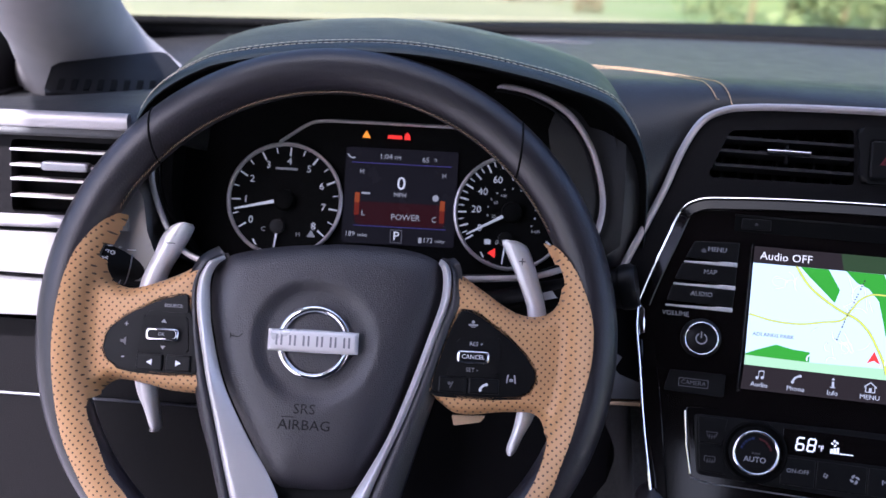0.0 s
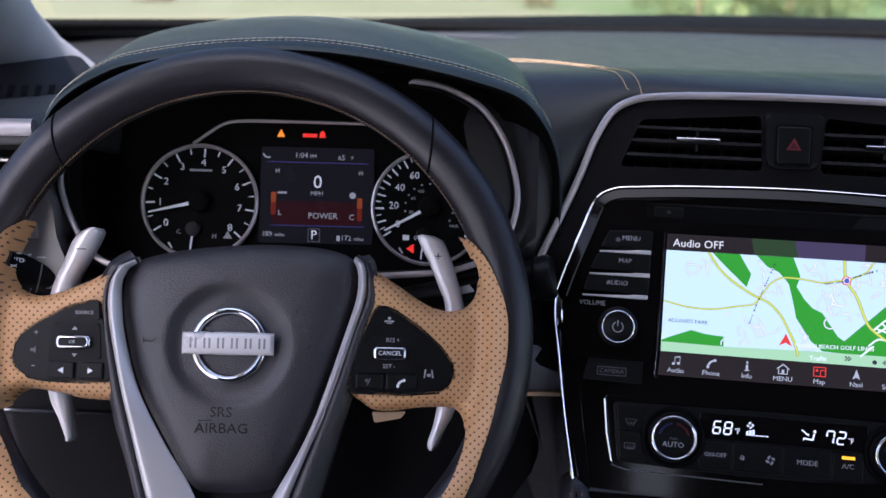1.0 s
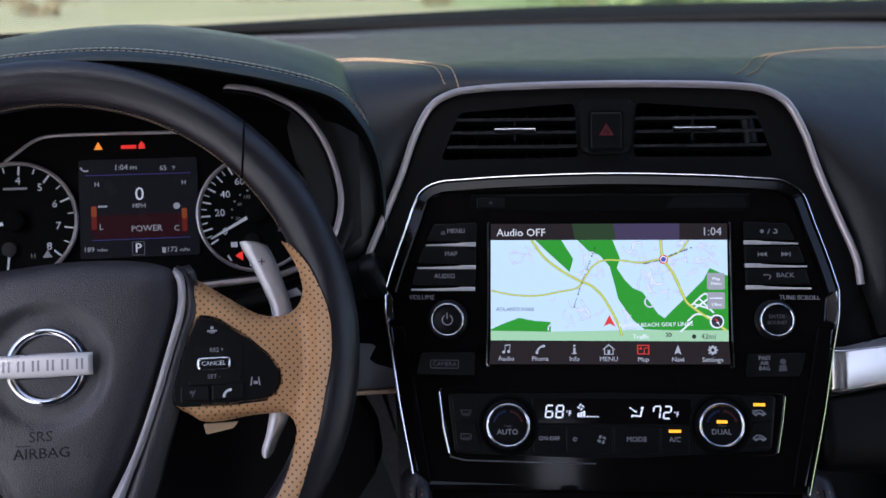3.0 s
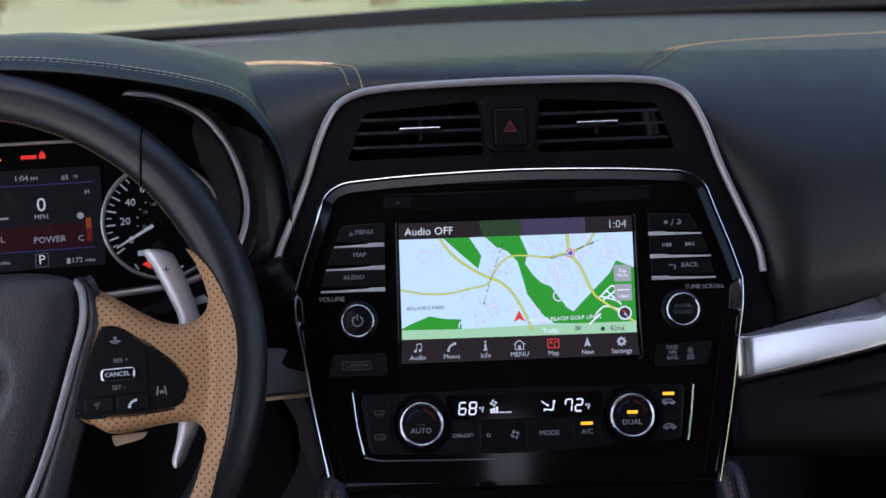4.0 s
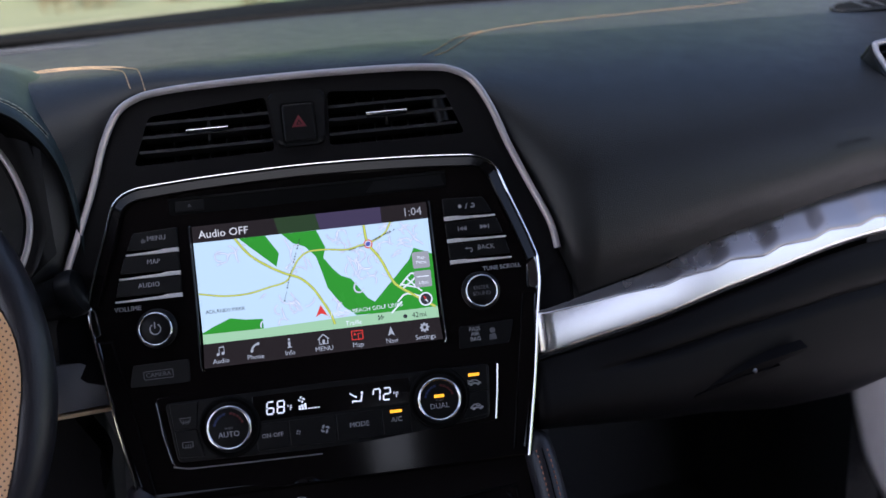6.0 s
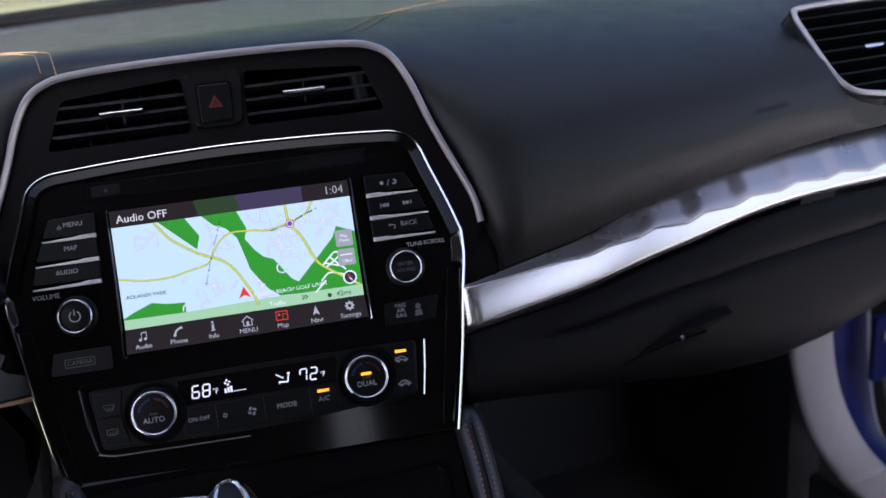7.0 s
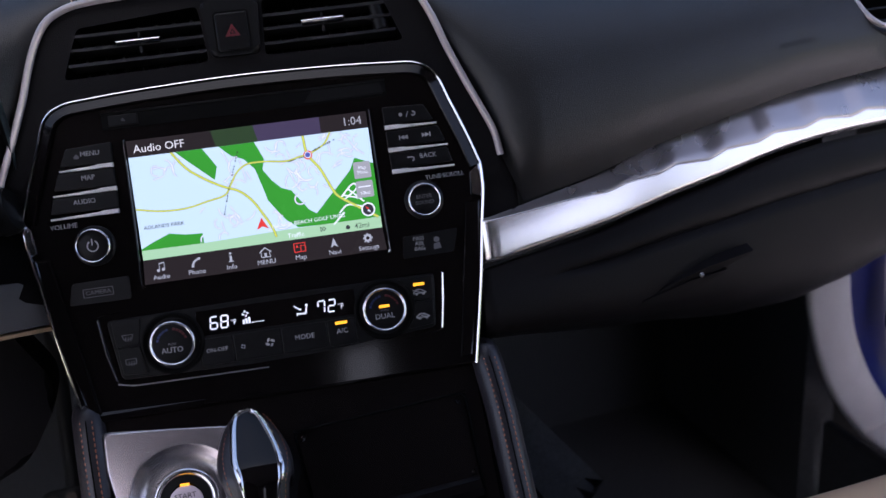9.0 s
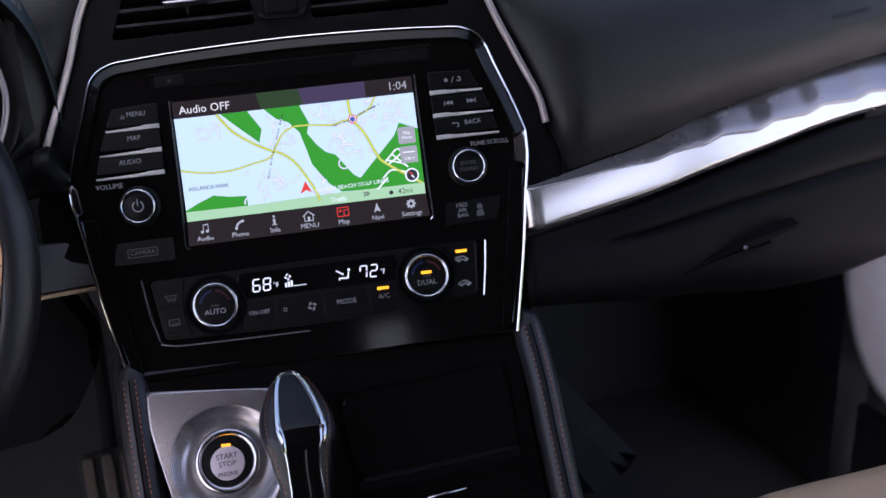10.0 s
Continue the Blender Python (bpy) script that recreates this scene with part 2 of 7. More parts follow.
def circle(r, n=8, ry=None):
    return [(r * math.cos(2 * math.pi * i / n), (ry or r) * math.sin(2 * math.pi * i / n)) for i in range(n)]


def tube(path, r, closed=False, n=8, scales=None, bm=None):
    return sweep(bm or bmesh.new(), [Vector(p) for p in path], circle(r, n), closed, scales=scales)


def slab(outline, z0, z1, bevel=0.0, segs=2, bm=None):
    """A plate with the given outline (local x, y), its front edge rounded."""
    own = bmesh.new()
    lo = [own.verts.new((x, y, z0)) for x, y in outline]
    hi = [own.verts.new((x, y, z1)) for x, y in outline]
    n = len(outline)
    own.faces.new(lo[::-1])
    top = own.faces.new(hi)
    for i in range(n):
        own.faces.new((lo[i], lo[(i + 1) % n], hi[(i + 1) % n], hi[i]))
    if bevel:
        bmesh.ops.bevel(own, geom=list(top.edges), offset=bevel, segments=segs, profile=0.5, affect="EDGES", clamp_overlap=True)
    if bm is None:
        return own
    merge(bm, own)
    return bm


def merge(bm, other):
    me = bpy.data.meshes.new("tmp")
    other.to_mesh(me)
    other.free()
    bm.from_mesh(me)
    bpy.data.meshes.remove(me)


def rounded(x0, y0, x1, y1, r=0.001, n=3):
    """Outline of a rectangle with round corners."""
    out = []
    for cx, cy, a in ((x1 - r, y0 + r, -90), (x1 - r, y1 - r, 0), (x0 + r, y1 - r, 90), (x0 + r, y0 + r, 180)):
        for i in range(n + 1):
            t = radians(a + 90 * i / n)
            out.append((cx + r * math.cos(t), cy + r * math.sin(t)))
    return out


def round_corners(pts, r, n=4):
    """Rounds every corner of a polygon by about r."""
    out = []
    k = len(pts)
    for i in range(k):
        p = Vector(pts[i])
        a, b = Vector(pts[i - 1]), Vector(pts[(i + 1) % k])
        da, db = a - p, b - p
        s = min(r, da.length * 0.45, db.length * 0.45)
        p0, p1 = p + da.normalized() * s, p + db.normalized() * s
        for j in range(n + 1):
            t = j / n
            q = p0 * (1 - t) ** 2 + p * 2 * t * (1 - t) + p1 * t * t
            out.append((q.x, q.y))
    return out


def lathe(profile, n=32, bm=None, centre=(0, 0, 0)):
    """Turns (radius, height) pairs round local z."""
    bm = bm or bmesh.new()
    c = Vector(centre)
    rings = []
    for r, z in profile:
        if r < 1e-6:
            rings.append([bm.verts.new(c + Vector((0, 0, z)))])
        else:
            rings.append([bm.verts.new(c + Vector((r * math.cos(2 * math.pi * i / n), r * math.sin(2 * math.pi * i / n), z))) for i in range(n)])
    for a, b in zip(rings, rings[1:]):
        for i in range(n):
            j = (i + 1) % n
            if len(a) == 1 and len(b) == 1:
                continue
            if len(a) == 1:
                bm.faces.new((a[0], b[i], b[j]))
            elif len(b) == 1:
                bm.faces.new((a[i], b[0], a[j]))
            else:
                bm.faces.new((a[i], b[i], b[j], a[j]))
    return bm


def box(bm, x0, y0, z0, x1, y1, z1):
    m = Matrix.Translation(((x0 + x1) / 2, (y0 + y1) / 2, (z0 + z1) / 2)) @ Matrix.Diagonal((x1 - x0, y1 - y0, z1 - z0, 1))
    bmesh.ops.create_cube(bm, size=1, matrix=m)
    return bm


def sheet(fn, nu, nv, closed_u=False):
    """A surface fn(a, b), a and b from 0 to 1."""
    bm = bmesh.new()
    v = [[bm.verts.new(fn(i / nu, j / nv)) for j in range(nv + 1)] for i in range(nu if closed_u else nu + 1)]
    k = len(v)
    for i in range(nu):
        for j in range(nv):
            bm.faces.new((v[i][j], v[(i + 1) % k][j], v[(i + 1) % k][j + 1], v[i][j + 1]))
    return bm


def thicken(ob, t):
    md = ob.modifiers.new("thick", "SOLIDIFY")
    md.thickness = t
    md.offset = 1.0
    return ob


def lettering(s, size, material, parent, at, align="CENTER", deep=0.0002, squeeze=1.0, spin=0.0, name="lettering"):
    """Words in the built-in font, laid on a face: at = (x, y, z) of their middle."""
    cu = bpy.data.curves.new("words", "FONT")
    cu.body = s
    cu.size = size
    cu.align_x = align
    cu.align_y = "CENTER"
    cu.extrude = deep
    cu.resolution_u = 2
    tmp = bpy.data.objects.new("words", cu)
    me = bpy.data.meshes.new_from_object(tmp)
    bpy.data.objects.remove(tmp)
    bpy.data.curves.remove(cu)
    me.transform(Matrix.Translation(at) @ Matrix.Rotation(radians(spin), 4, "Z") @ Matrix.Diagonal((squeeze, 1, 1, 1)))
    me.materials.clear()
    me.materials.append(material)
    ob = new(name, me)
    ob.parent = parent
    return ob


def bars(rects, material, parent, z, name="print_bar", deep=0.0003):
    """Small plain bars (x0, y0, x1, y1) that stand for signs too small to read."""
    bm = bmesh.new()
    for x0, y0, x1, y1 in rects:
        slab([(x0, y0), (x1, y0), (x1, y1), (x0, y1)], z - 0.0003, z + deep, bm=bm)
    return part(name, bm, material, parent, smooth=False)


def line(pts, width, material, parent, z, name="line", n=6, closed=False, deep=0.0002):
    """A flat painted line along a smooth path on a face."""
    path = smooth_path([(x, y, z) for x, y in pts], n, closed)
    h = width / 2
    bm = sweep(bmesh.new(), path, [(-h, -0.0002), (h, -0.0002), (h, deep), (-h, deep)], closed)
    return part(name, bm, material, parent, smooth=False)


def stitches(path, length, gap, r, material, parent, name="stitching", up=Vector((0, 0, 1))):
    """A row of short raised stitches along a path."""
    bm = bmesh.new()
    travelled, step = 0.0, length + gap
    for a, b in zip(path, path[1:]):
        d = (b - a).length
        if d < 1e-7:
            continue
        t = (b - a) / d
        while travelled < d:
            p = a + t * travelled
            q = p + t * length
            mid = (p + q) / 2 + up * r * 0.7
            sweep(bm, [p, mid, q], circle(r, 5), scales=[0.6, 1.0, 0.6])
            travelled += step
        travelled -= d
    return part(name, bm, material, parent)


def unit(material, outline, z0, z1, parent, name, bevel=0.0008, label="", segs=2):
    return part(name, slab(outline, z0, z1, bevel, segs), material, parent, label)


def icon(polys, material, parent, z, name="symbol"):
    bm = bmesh.new()
    for p in polys:
        slab(p, z - 0.0003, z + 0.0002, bm=bm)
    return part(name, bm, material, parent, smooth=False)


def disc(cx, cy, r, n=16):
    return [(cx + r * math.cos(2 * math.pi * i / n), cy + r * math.sin(2 * math.pi * i / n)) for i in range(n)]


def arc_band(cx, cy, r0, r1, a0, a1, n=12):
    out = [(cx + r1 * math.cos(radians(a0 + (a1 - a0) * i / n)), cy + r1 * math.sin(radians(a0 + (a1 - a0) * i / n))) for i in range(n + 1)]
    return out + [(cx + r0 * math.cos(radians(a1 + (a0 - a1) * i / n)), cy + r0 * math.sin(radians(a1 + (a0 - a1) * i / n))) for i in range(n + 1)]


STACK = plane_pose((0.0016, 0.0029, 0.6482), -10.88, 20.56, 0.96)
WHEEL = plane_pose((-0.4009, -0.0120, 0.6221), 0.06, 22.83) @ Matrix.Scale(1.018, 4)
GAUGES = plane_pose((-0.3505, 0.0945, 0.7084), 0.14, 20.62)
CONSOLE = plane_pose((0, -0.05, 0.505), -9.6, 36.0)

# ---- the cabin's shell ----


def lerp_table(x, table):
    """Straight-line reading of a table of (x, value)."""
    if x <= table[0][0]:
        return table[0][1]
    for (a, p), (b, q) in zip(table, table[1:]):
        if x <= b:
            k = (x - a) / (b - a)
            k = k * k * (3 - 2 * k) * 0.4 + k * 0.6
            return p + (q - p) * k
    return table[-1][1]


STRIP_TOP = [(0.15, 0.615), (0.21, 0.625), (0.26, 0.634), (0.31, 0.648), (0.364, 0.658), (0.42, 0.669), (0.476, 0.676), (0.536, 0.680), (0.60, 0.681), (0.80, 0.676)]
STRIP_LOW = [(0.15, 0.580), (0.21, 0.588), (0.26, 0.595), (0.31, 0.6055), (0.364, 0.6155), (0.42, 0.6265), (0.476, 0.632), (0.54, 0.6335), (0.60, 0.6325), (0.80, 0.624)]
EDGE_BACK = [(0.10, 0.06), (0.15, 0.12), (0.206, 0.19), (0.242, 0.225), (0.388, 0.31), (0.70, 0.46), (0.80, 0.48)]


def dense(table):
    """The same table, read off a smooth curve at close steps."""
    return [(p.x, p.y) for p in smooth_path([(x, v, 0) for x, v in table], 10)]


STRIP_TOP, STRIP_LOW, EDGE_BACK = dense(STRIP_TOP), dense(STRIP_LOW), dense(EDGE_BACK)
TRIM = [(0.185, 0.008), (0.1815, 0.029), (0.168, 0.062), (0.1565, 0.091), (0.146, 0.122), (0.134, 0.144), (0.119, 0.1535), (0.101, 0.157), (0.066, 0.159), (0.0, 0.160)]
TRIM_UP = sorted((u, v) for u, v in TRIM)


def trim_height(u):
    return lerp_table(abs(u), TRIM_UP)


def cowl(x):
    """The dash's far edge under the windscreen: (y, z)."""
    return 0.735 - 0.16 * (x / 0.75) ** 2, 0.803 + 0.02 * x


def dash_column(start, edge, x_back, power=1.0):
    """One section of the dash, from its front foot over the rounded edge to the windscreen."""
    out = []
    y0, z0 = start.y, start.z
    ye, ze = edge
    for i in range(15):
        t = math.pi / 2 * i / 14
        out.append(Vector((start.x, y0 + (ye - y0) * (1 - math.cos(t)), z0 + (ze - z0) * math.sin(t) ** power)))
    yw, zw = cowl(x_back)
    for i in range(1, 13):
        k = i / 12
        out.append(Vector((start.x + (x_back - start.x) * k, ye + (yw - ye) * k, ze + (zw - ze) * k - 0.008 * math.sin(math.pi * k))))
    return out


columns = []
for i in range(22):
    x = -0.80 + (0.80 - 0.20) * i / 21
    if x < -0.53:
        columns.append(dash_column(Vector((x, 0.035, 0.752)), (0.10, 0.772), x))
    else:
        k = min(1.0, (x + 0.53) / 0.04)
        s_ = max(0.0, min(1.0, (x + 0.26) / 0.06))
        columns.append(dash_column(Vector((x, 0.035 + 0.135 * k - 0.13 * s_, 0.758 - 0.05 * k - 0.05 * s_)), (0.10 + 0.10 * k - 0.05 * s_, 0.786 + 0.012 * k), x))
for i in range(41):
    u = -0.186 + 0.372 * i / 40
    p = STACK @ Vector((u, trim_height(u) + 0.002, -0.006))
    side = max(0.0, (abs(u) - 0.10) / 0.086)
    columns.append(dash_column(p, (0.115 + (0.055 if u > 0 else 0.03) * side, 0.807 - 0.005 * side), p.x, 1.0 - 0.35 * side))
for i in range(30):
    x = 0.195 + 0.605 * i / 29
    columns.append(dash_column(Vector((x, -0.043, lerp_table(x, STRIP_TOP) + 0.001)), (lerp_table(x, EDGE_BACK), 0.803), x, 0.65))

for _ in range(10):
    soft = []
    for i, c in enumerate(columns):
        x = c[0].x
        if 0.12 < x < 0.36 or -0.36 < x < -0.20:
            a, b = columns[i - 1], columns[i + 1]
            soft.append([p.lerp((q + r) / 2, 0.0 if j < 2 else min(0.6, 0.12 * (j - 1))) for j, (p, q, r) in enumerate(zip(c, a, b))])
        else:
            soft.append(c)
    columns = soft


for c in columns:
    for p in c:
        p.z -= 0.040 * math.exp(-(((p.x + 0.72) / 0.12) ** 2) - ((p.y - 0.32) / 0.16) ** 2)


def dash_z(x, y):
    """Height of the dash skin at a place on its top."""
    def along(c):
        for p, q in zip(c, c[1:]):
            if p.y <= y <= q.y and q.y > p.y:
                return p.z + (q.z - p.z) * (y - p.y) / (q.y - p.y)
        return c[-1].z
    for a, b in zip(columns, columns[1:]):
        if a[14].x <= x <= b[14].x:
            k = (x - a[14].x) / max(1e-6, b[14].x - a[14].x)
            return along(a) * (1 - k) + along(b) * k
    return 0.803


VENT = plane_pose((0.560, -0.0043, 0.7505), -2, 46)
VENT_LINE = [(-0.0445, 0.0405), (-0.0500, 0.0360), (-0.0517, 0.0270), (-0.0494, 0.0008), (-0.0474, -0.0204), (-0.0450, -0.0347), (-0.0410, -0.0449), (-0.0337, -0.0522), (-0.0189, -0.0570), (0.0067, -0.0602), (0.0717, -0.0587), (0.1181, -0.0441), (0.1140, 0.0182), (0.0990, 0.0400), (0.0000, 0.0425)]
dashboard = thing("dashboard", Matrix(), "black grained leather dashboard with tan contrast stitching", "dashboard")
bm = bmesh.new()
grid = [[bm.verts.new(p) for p in c] for c in columns]
for a, b in zip(grid, grid[1:]):
    for j in range(len(a) - 1):
        bm.faces.new((a[j], b[j], b[j + 1], a[j + 1]))
# The opening of the passenger's corner vent, cut along its outline
HOLE = [(x * 0.985, y * 0.985) for x, y in VENT_LINE]
for (x0, y0), (x1, y1) in zip(HOLE, HOLE[1:] + HOLE[:1]):
    near = [f for f in bm.faces if f.calc_center_median().x > 0.44 and f.calc_center_median().y < 0.20]
    geom = list({v for f in near for v in f.verts}) + list({e for f in near for e in f.edges}) + near
    bmesh.ops.bisect_plane(bm, geom=geom, dist=1e-6, plane_co=VENT @ Vector((x0, y0, 0)), plane_no=VENT.to_3x3() @ Vector((y1 - y0, x0 - x1, 0)))


def in_hole(p):
    q = VENT.inverted() @ p
    return abs(q.z) < 0.05 and all((x1 - x0) * (q.y - y0) - (y1 - y0) * (q.x - x0) > 0 for (x0, y0), (x1, y1) in zip(HOLE, HOLE[1:] + HOLE[:1]))


bmesh.ops.delete(bm, geom=[f for f in bm.faces if in_hole(f.calc_center_median())], context="FACES")
bmesh.ops.triangulate(bm, faces=[f for f in bm.faces if len(f.verts) > 4])
thicken(part("dash_pad", bm, LEATHER, dashboard), -0.012)


# Twin seams on the top, curving from the binnacle to the centre vents and on towards the passenger's corner.
def dash_seam(pts, thread, r, length, gap):
    path = [p + Vector((0, 0, dash_z(p.x, p.y) + 0.0008)) for p in smooth_path(pts, 12)]
    stitches(path, length, gap, r, thread, dashboard)


dash_seam([(-0.2263, 0.2307), (-0.2078, 0.2707), (-0.1804, 0.2857), (-0.1499, 0.2574), (-0.1241, 0.2019), (-0.1076, 0.1403), (-0.1010, 0.0840)], THREAD, 0.00055, 0.0058, 0.0005)
dash_seam([(-0.2213, 0.2161), (-0.1976, 0.2545), (-0.1661, 0.2530), (-0.1382, 0.2120), (-0.1185, 0.1408), (-0.1110, 0.0840)], THREAD, 0.00050, 0.0058, 0.0005)
dash_seam([(0.1120, 0.0600), (0.1340, 0.0910), (0.1730, 0.1600), (0.2140, 0.2110)], BROWNTHREAD, 0.0005, 0.0052, 0.0012)
dash_seam([(0.1220, 0.0620), (0.1435, 0.0900), (0.1910, 0.1700), (0.2230, 0.2090), (0.2830, 0.2370), (0.3880, 0.2565), (0.5600, 0.2890)], BROWNTHREAD, 0.0005, 0.0052, 0.0012)


def face_point(x, theta):
    """A place on the passenger's dash face; theta from the strip (0) to the top edge (90)."""
    t = radians(theta)
    z0, ye = lerp_table(x, STRIP_TOP), lerp_table(x, EDGE_BACK)
    return Vector((x, -0.043 + (ye + 0.043) * (1 - math.cos(t)), z0 + (0.803 - z0) * math.sin(t) ** 0.65))


# Brushed strip along the passenger's side: a broad bright band, a facetted band over it painted dark as a reflection,
# and a narrow chamfer below.
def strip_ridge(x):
    """Where the painted reflection begins, as a share of the strip's height, with a row of pointed facets."""
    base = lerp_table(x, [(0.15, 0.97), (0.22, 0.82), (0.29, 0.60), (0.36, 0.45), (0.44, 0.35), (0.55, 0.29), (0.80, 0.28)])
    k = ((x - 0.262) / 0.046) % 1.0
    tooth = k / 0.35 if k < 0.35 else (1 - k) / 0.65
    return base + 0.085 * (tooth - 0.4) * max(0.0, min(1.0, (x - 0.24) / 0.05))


def strip_place(x, b):
    """A place on the strip, b from its foot (0) to its top (1)."""
    zt, zl = lerp_table(x, STRIP_TOP) - 0.0008, lerp_table(x, STRIP_LOW)
    tall, ridge = zt - zl, strip_ridge(x)
    foot = -0.058 + 0.004 * max(0.0, min(1.0, (x - 0.28) / 0.18))
    lower = min(b, ridge)
    y = foot + tall * lower * math.tan(radians(13 + 6 * lower))
    if b < 0.16:
        y += 0.0060 * (1 - b / 0.16) ** 1.3
    if b > ridge:
        u = (b - ridge) / (1 - ridge)
        turn = u * u / 0.6 if u < 0.3 else u - 0.15
        y += tall * (1 - ridge) * (0.34 * u + 0.50 * turn)
    return Vector((x, y + 0.006 * max(0.0, 1 - (x - 0.156) / 0.012) ** 2, zl + tall * b))


def lower_band(a, b):
    x = 0.156 + 0.644 * a
    return strip_place(x, strip_ridge(x) * b)


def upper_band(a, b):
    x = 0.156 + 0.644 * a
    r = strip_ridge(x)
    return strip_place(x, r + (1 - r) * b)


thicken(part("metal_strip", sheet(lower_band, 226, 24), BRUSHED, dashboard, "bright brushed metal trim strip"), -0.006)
thicken(part("strip_face", sheet(upper_band, 226, 10), BRUSHEDSHADE, dashboard, "facetted upper face of the trim strip, painted dark like a reflection"), -0.006)


# Lower dash and glovebox under the strip.
def lower_point(a, b):
    x = 0.150 + 0.65 * a
    zl = lerp_table(x, STRIP_LOW) - 0.004
    low = lerp_table(x, [(0.15, 0.50), (0.30, 0.474), (0.40, 0.456), (0.46, 0.454), (0.51, 0.464), (0.56, 0.482), (0.61, 0.508), (0.66, 0.532), (0.70, 0.55), (0.80, 0.58)])
    t = b * math.pi / 2
    y = -0.050 - 0.022 * math.sin(min(1, b * 2.2) * math.pi / 2) + 0.13 * (1 - math.cos(t)) ** 1.6
    crease = (-0.0035 * math.exp(-(((b - 0.12) / 0.012) ** 2)) + 0.005 * math.sin(math.pi * min(1.0, b / 0.12))) * min(1.0, max(0.0, (x - 0.2) / 0.05))
    return Vector((x, y - crease, zl + (low - zl) * math.sin(t) ** 0.9))


thicken(part("lower_dash", sheet(lower_point, 60, 84), LOWERVINYL, dashboard, "dark vinyl lower dash with glovebox lid"), -0.01)
handle = thing("glovebox_handle", plane_pose((0.335, -0.0705, 0.544), -4, -14, 8.5), "black recessed pull handle of the glovebox", "handle")
unit(LOWERVINYL, round_corners([(-0.046, -0.0100), (0.006, -0.0050), (0.046, 0.0045), (0.048, 0.0070), (0.004, 0.0040), (-0.030, -0.0030)], 0.003), -0.010, 0.0006, handle, "recess", 0.0004)
unit(LOWERVINYL, round_corners([(-0.052, -0.0125), (0.012, -0.0085), (0.024, -0.0030), (-0.010, -0.0030), (-0.052, -0.0095)], 0.002), -0.010, 0.0022, handle, "lever", 0.0010)
part("latch_lock", lathe([(0, 0.0042), (0.0014, 0.0040), (0.0020, 0.002)], 12), GREYMETAL, handle)

# ---- windscreen, pillars, roof, floor ----


def cowl_strip(a, b):
    x = -0.78 + 1.56 * a
    y, z = cowl(x)
    return Vector((x, y - 0.085 + 0.131 * b, max(z, 0.803) * (1 - b) + z * b + 0.0015 - 0.0030 * b + (0.005 + 0.009 * max(0.0, min(1.0, (x + 0.4) / 0.5))) * math.sin(b * math.pi * 0.55)))


tagged(thicken(part("windscreen_seal", sheet(cowl_strip, 30, 5), VOID), -0.012), "black rubber seal along the windscreen's foot", "trim", kind="structure")

GLASS = bpy.data.materials.new("windscreen_glass")
GLASS.use_nodes = True
gn, gl = GLASS.node_tree.nodes, GLASS.node_tree.links
gn.remove(gn["Principled BSDF"])
clear, shine, both = gn.new("ShaderNodeBsdfTransparent"), gn.new("ShaderNodeBsdfGlossy"), gn.new("ShaderNodeMixShader")
clear.inputs["Color"].default_value = (0.94, 0.97, 0.95, 1)
shine.inputs["Roughness"].default_value = 0.02
both.inputs[0].default_value = 0.03
gl.new(clear.outputs[0], both.inputs[1])
gl.new(shine.outputs[0], both.inputs[2])
gl.new(both.outputs[0], gn["Material Output"].inputs["Surface"])


def screen_point(a, b):
    x = -0.74 + 1.48 * a
    y, z = cowl(x)
    return Vector((x * (1 - 0.12 * b), y + 0.045 - 0.95 * b, z + 0.012 + 0.42 * b ** 0.85))


glass = part("windscreen", sheet(screen_point, 20, 12), GLASS)
tagged(thicken(glass, 0.004), "clear raked windscreen glass", "window", kind="structure")
glass.visible_shadow = False


def pillar(side):
    def fn(a, b):
        t = 2 * math.pi * a
        if side < 0:
            foot, head = Vector((-0.695, 0.375, 0.748)), Vector((-0.62, -0.42, 1.25))
        else:
            foot, head = Vector((0.83, 0.44, 0.77)), Vector((0.70, -0.36, 1.25))
        p = foot.lerp(head, b)
        w = 0.058 * (1 - 0.25 * b) + 0.035 * (1 - min(1, b * 7)) ** 2
        return p + Vector((w * math.cos(t), 0.045 * math.sin(t), 0.03 * math.sin(t)))

    ob = part("windscreen_pillar", sheet(fn, 24, 16, True), PILLAR)
    return tagged(ob, "grey fabric-covered windscreen pillar", "pillar", kind="structure")


pillar(-1), pillar(1)

bm = bmesh.new()
box(bm, -0.745, -0.98, 1.27, 0.74, -0.19, 1.31)
box(bm, -0.80, -2.05, 1.272, 0.80, -0.98, 1.31)
tagged(part("roof", bm, HEADLINER), "charcoal cloth headliner under the car's roof", "roof", kind="structure")
bm = bmesh.new()
box(bm, -0.80, -2.05, -0.03, 0.80, 0.75, 0.0)
tagged(part("floor", bm, CARPET), "black carpeted cabin floor", "floor", kind="structure")
bm = bmesh.new()
box(bm, -0.80, 0.56, 0.0, 0.80, 0.60, 0.795)
tagged(part("bulkhead", bm, CARPET), "black lined bulkhead at the front of the footwells", "wall", kind="structure")
# Unseen wall across the rear, added to dim reflections; one small gap stays bright.
bm = bmesh.new()
box(bm, -0.75, -2.08, 0.0, 0.75, -2.02, 0.86)
box(bm, -0.75, -2.08, 1.06, 0.75, -2.02, 1.27)
box(bm, -0.75, -2.08, 0.86, -0.37, -2.02, 1.06)
box(bm, -0.25, -2.08, 0.86, 0.75, -2.02, 1.06)
tagged(part("rear_wall", bm, CARPET), "dark unseen wall closing the rear, added to dim reflections", "wall", kind="structure")
bm = bmesh.new()
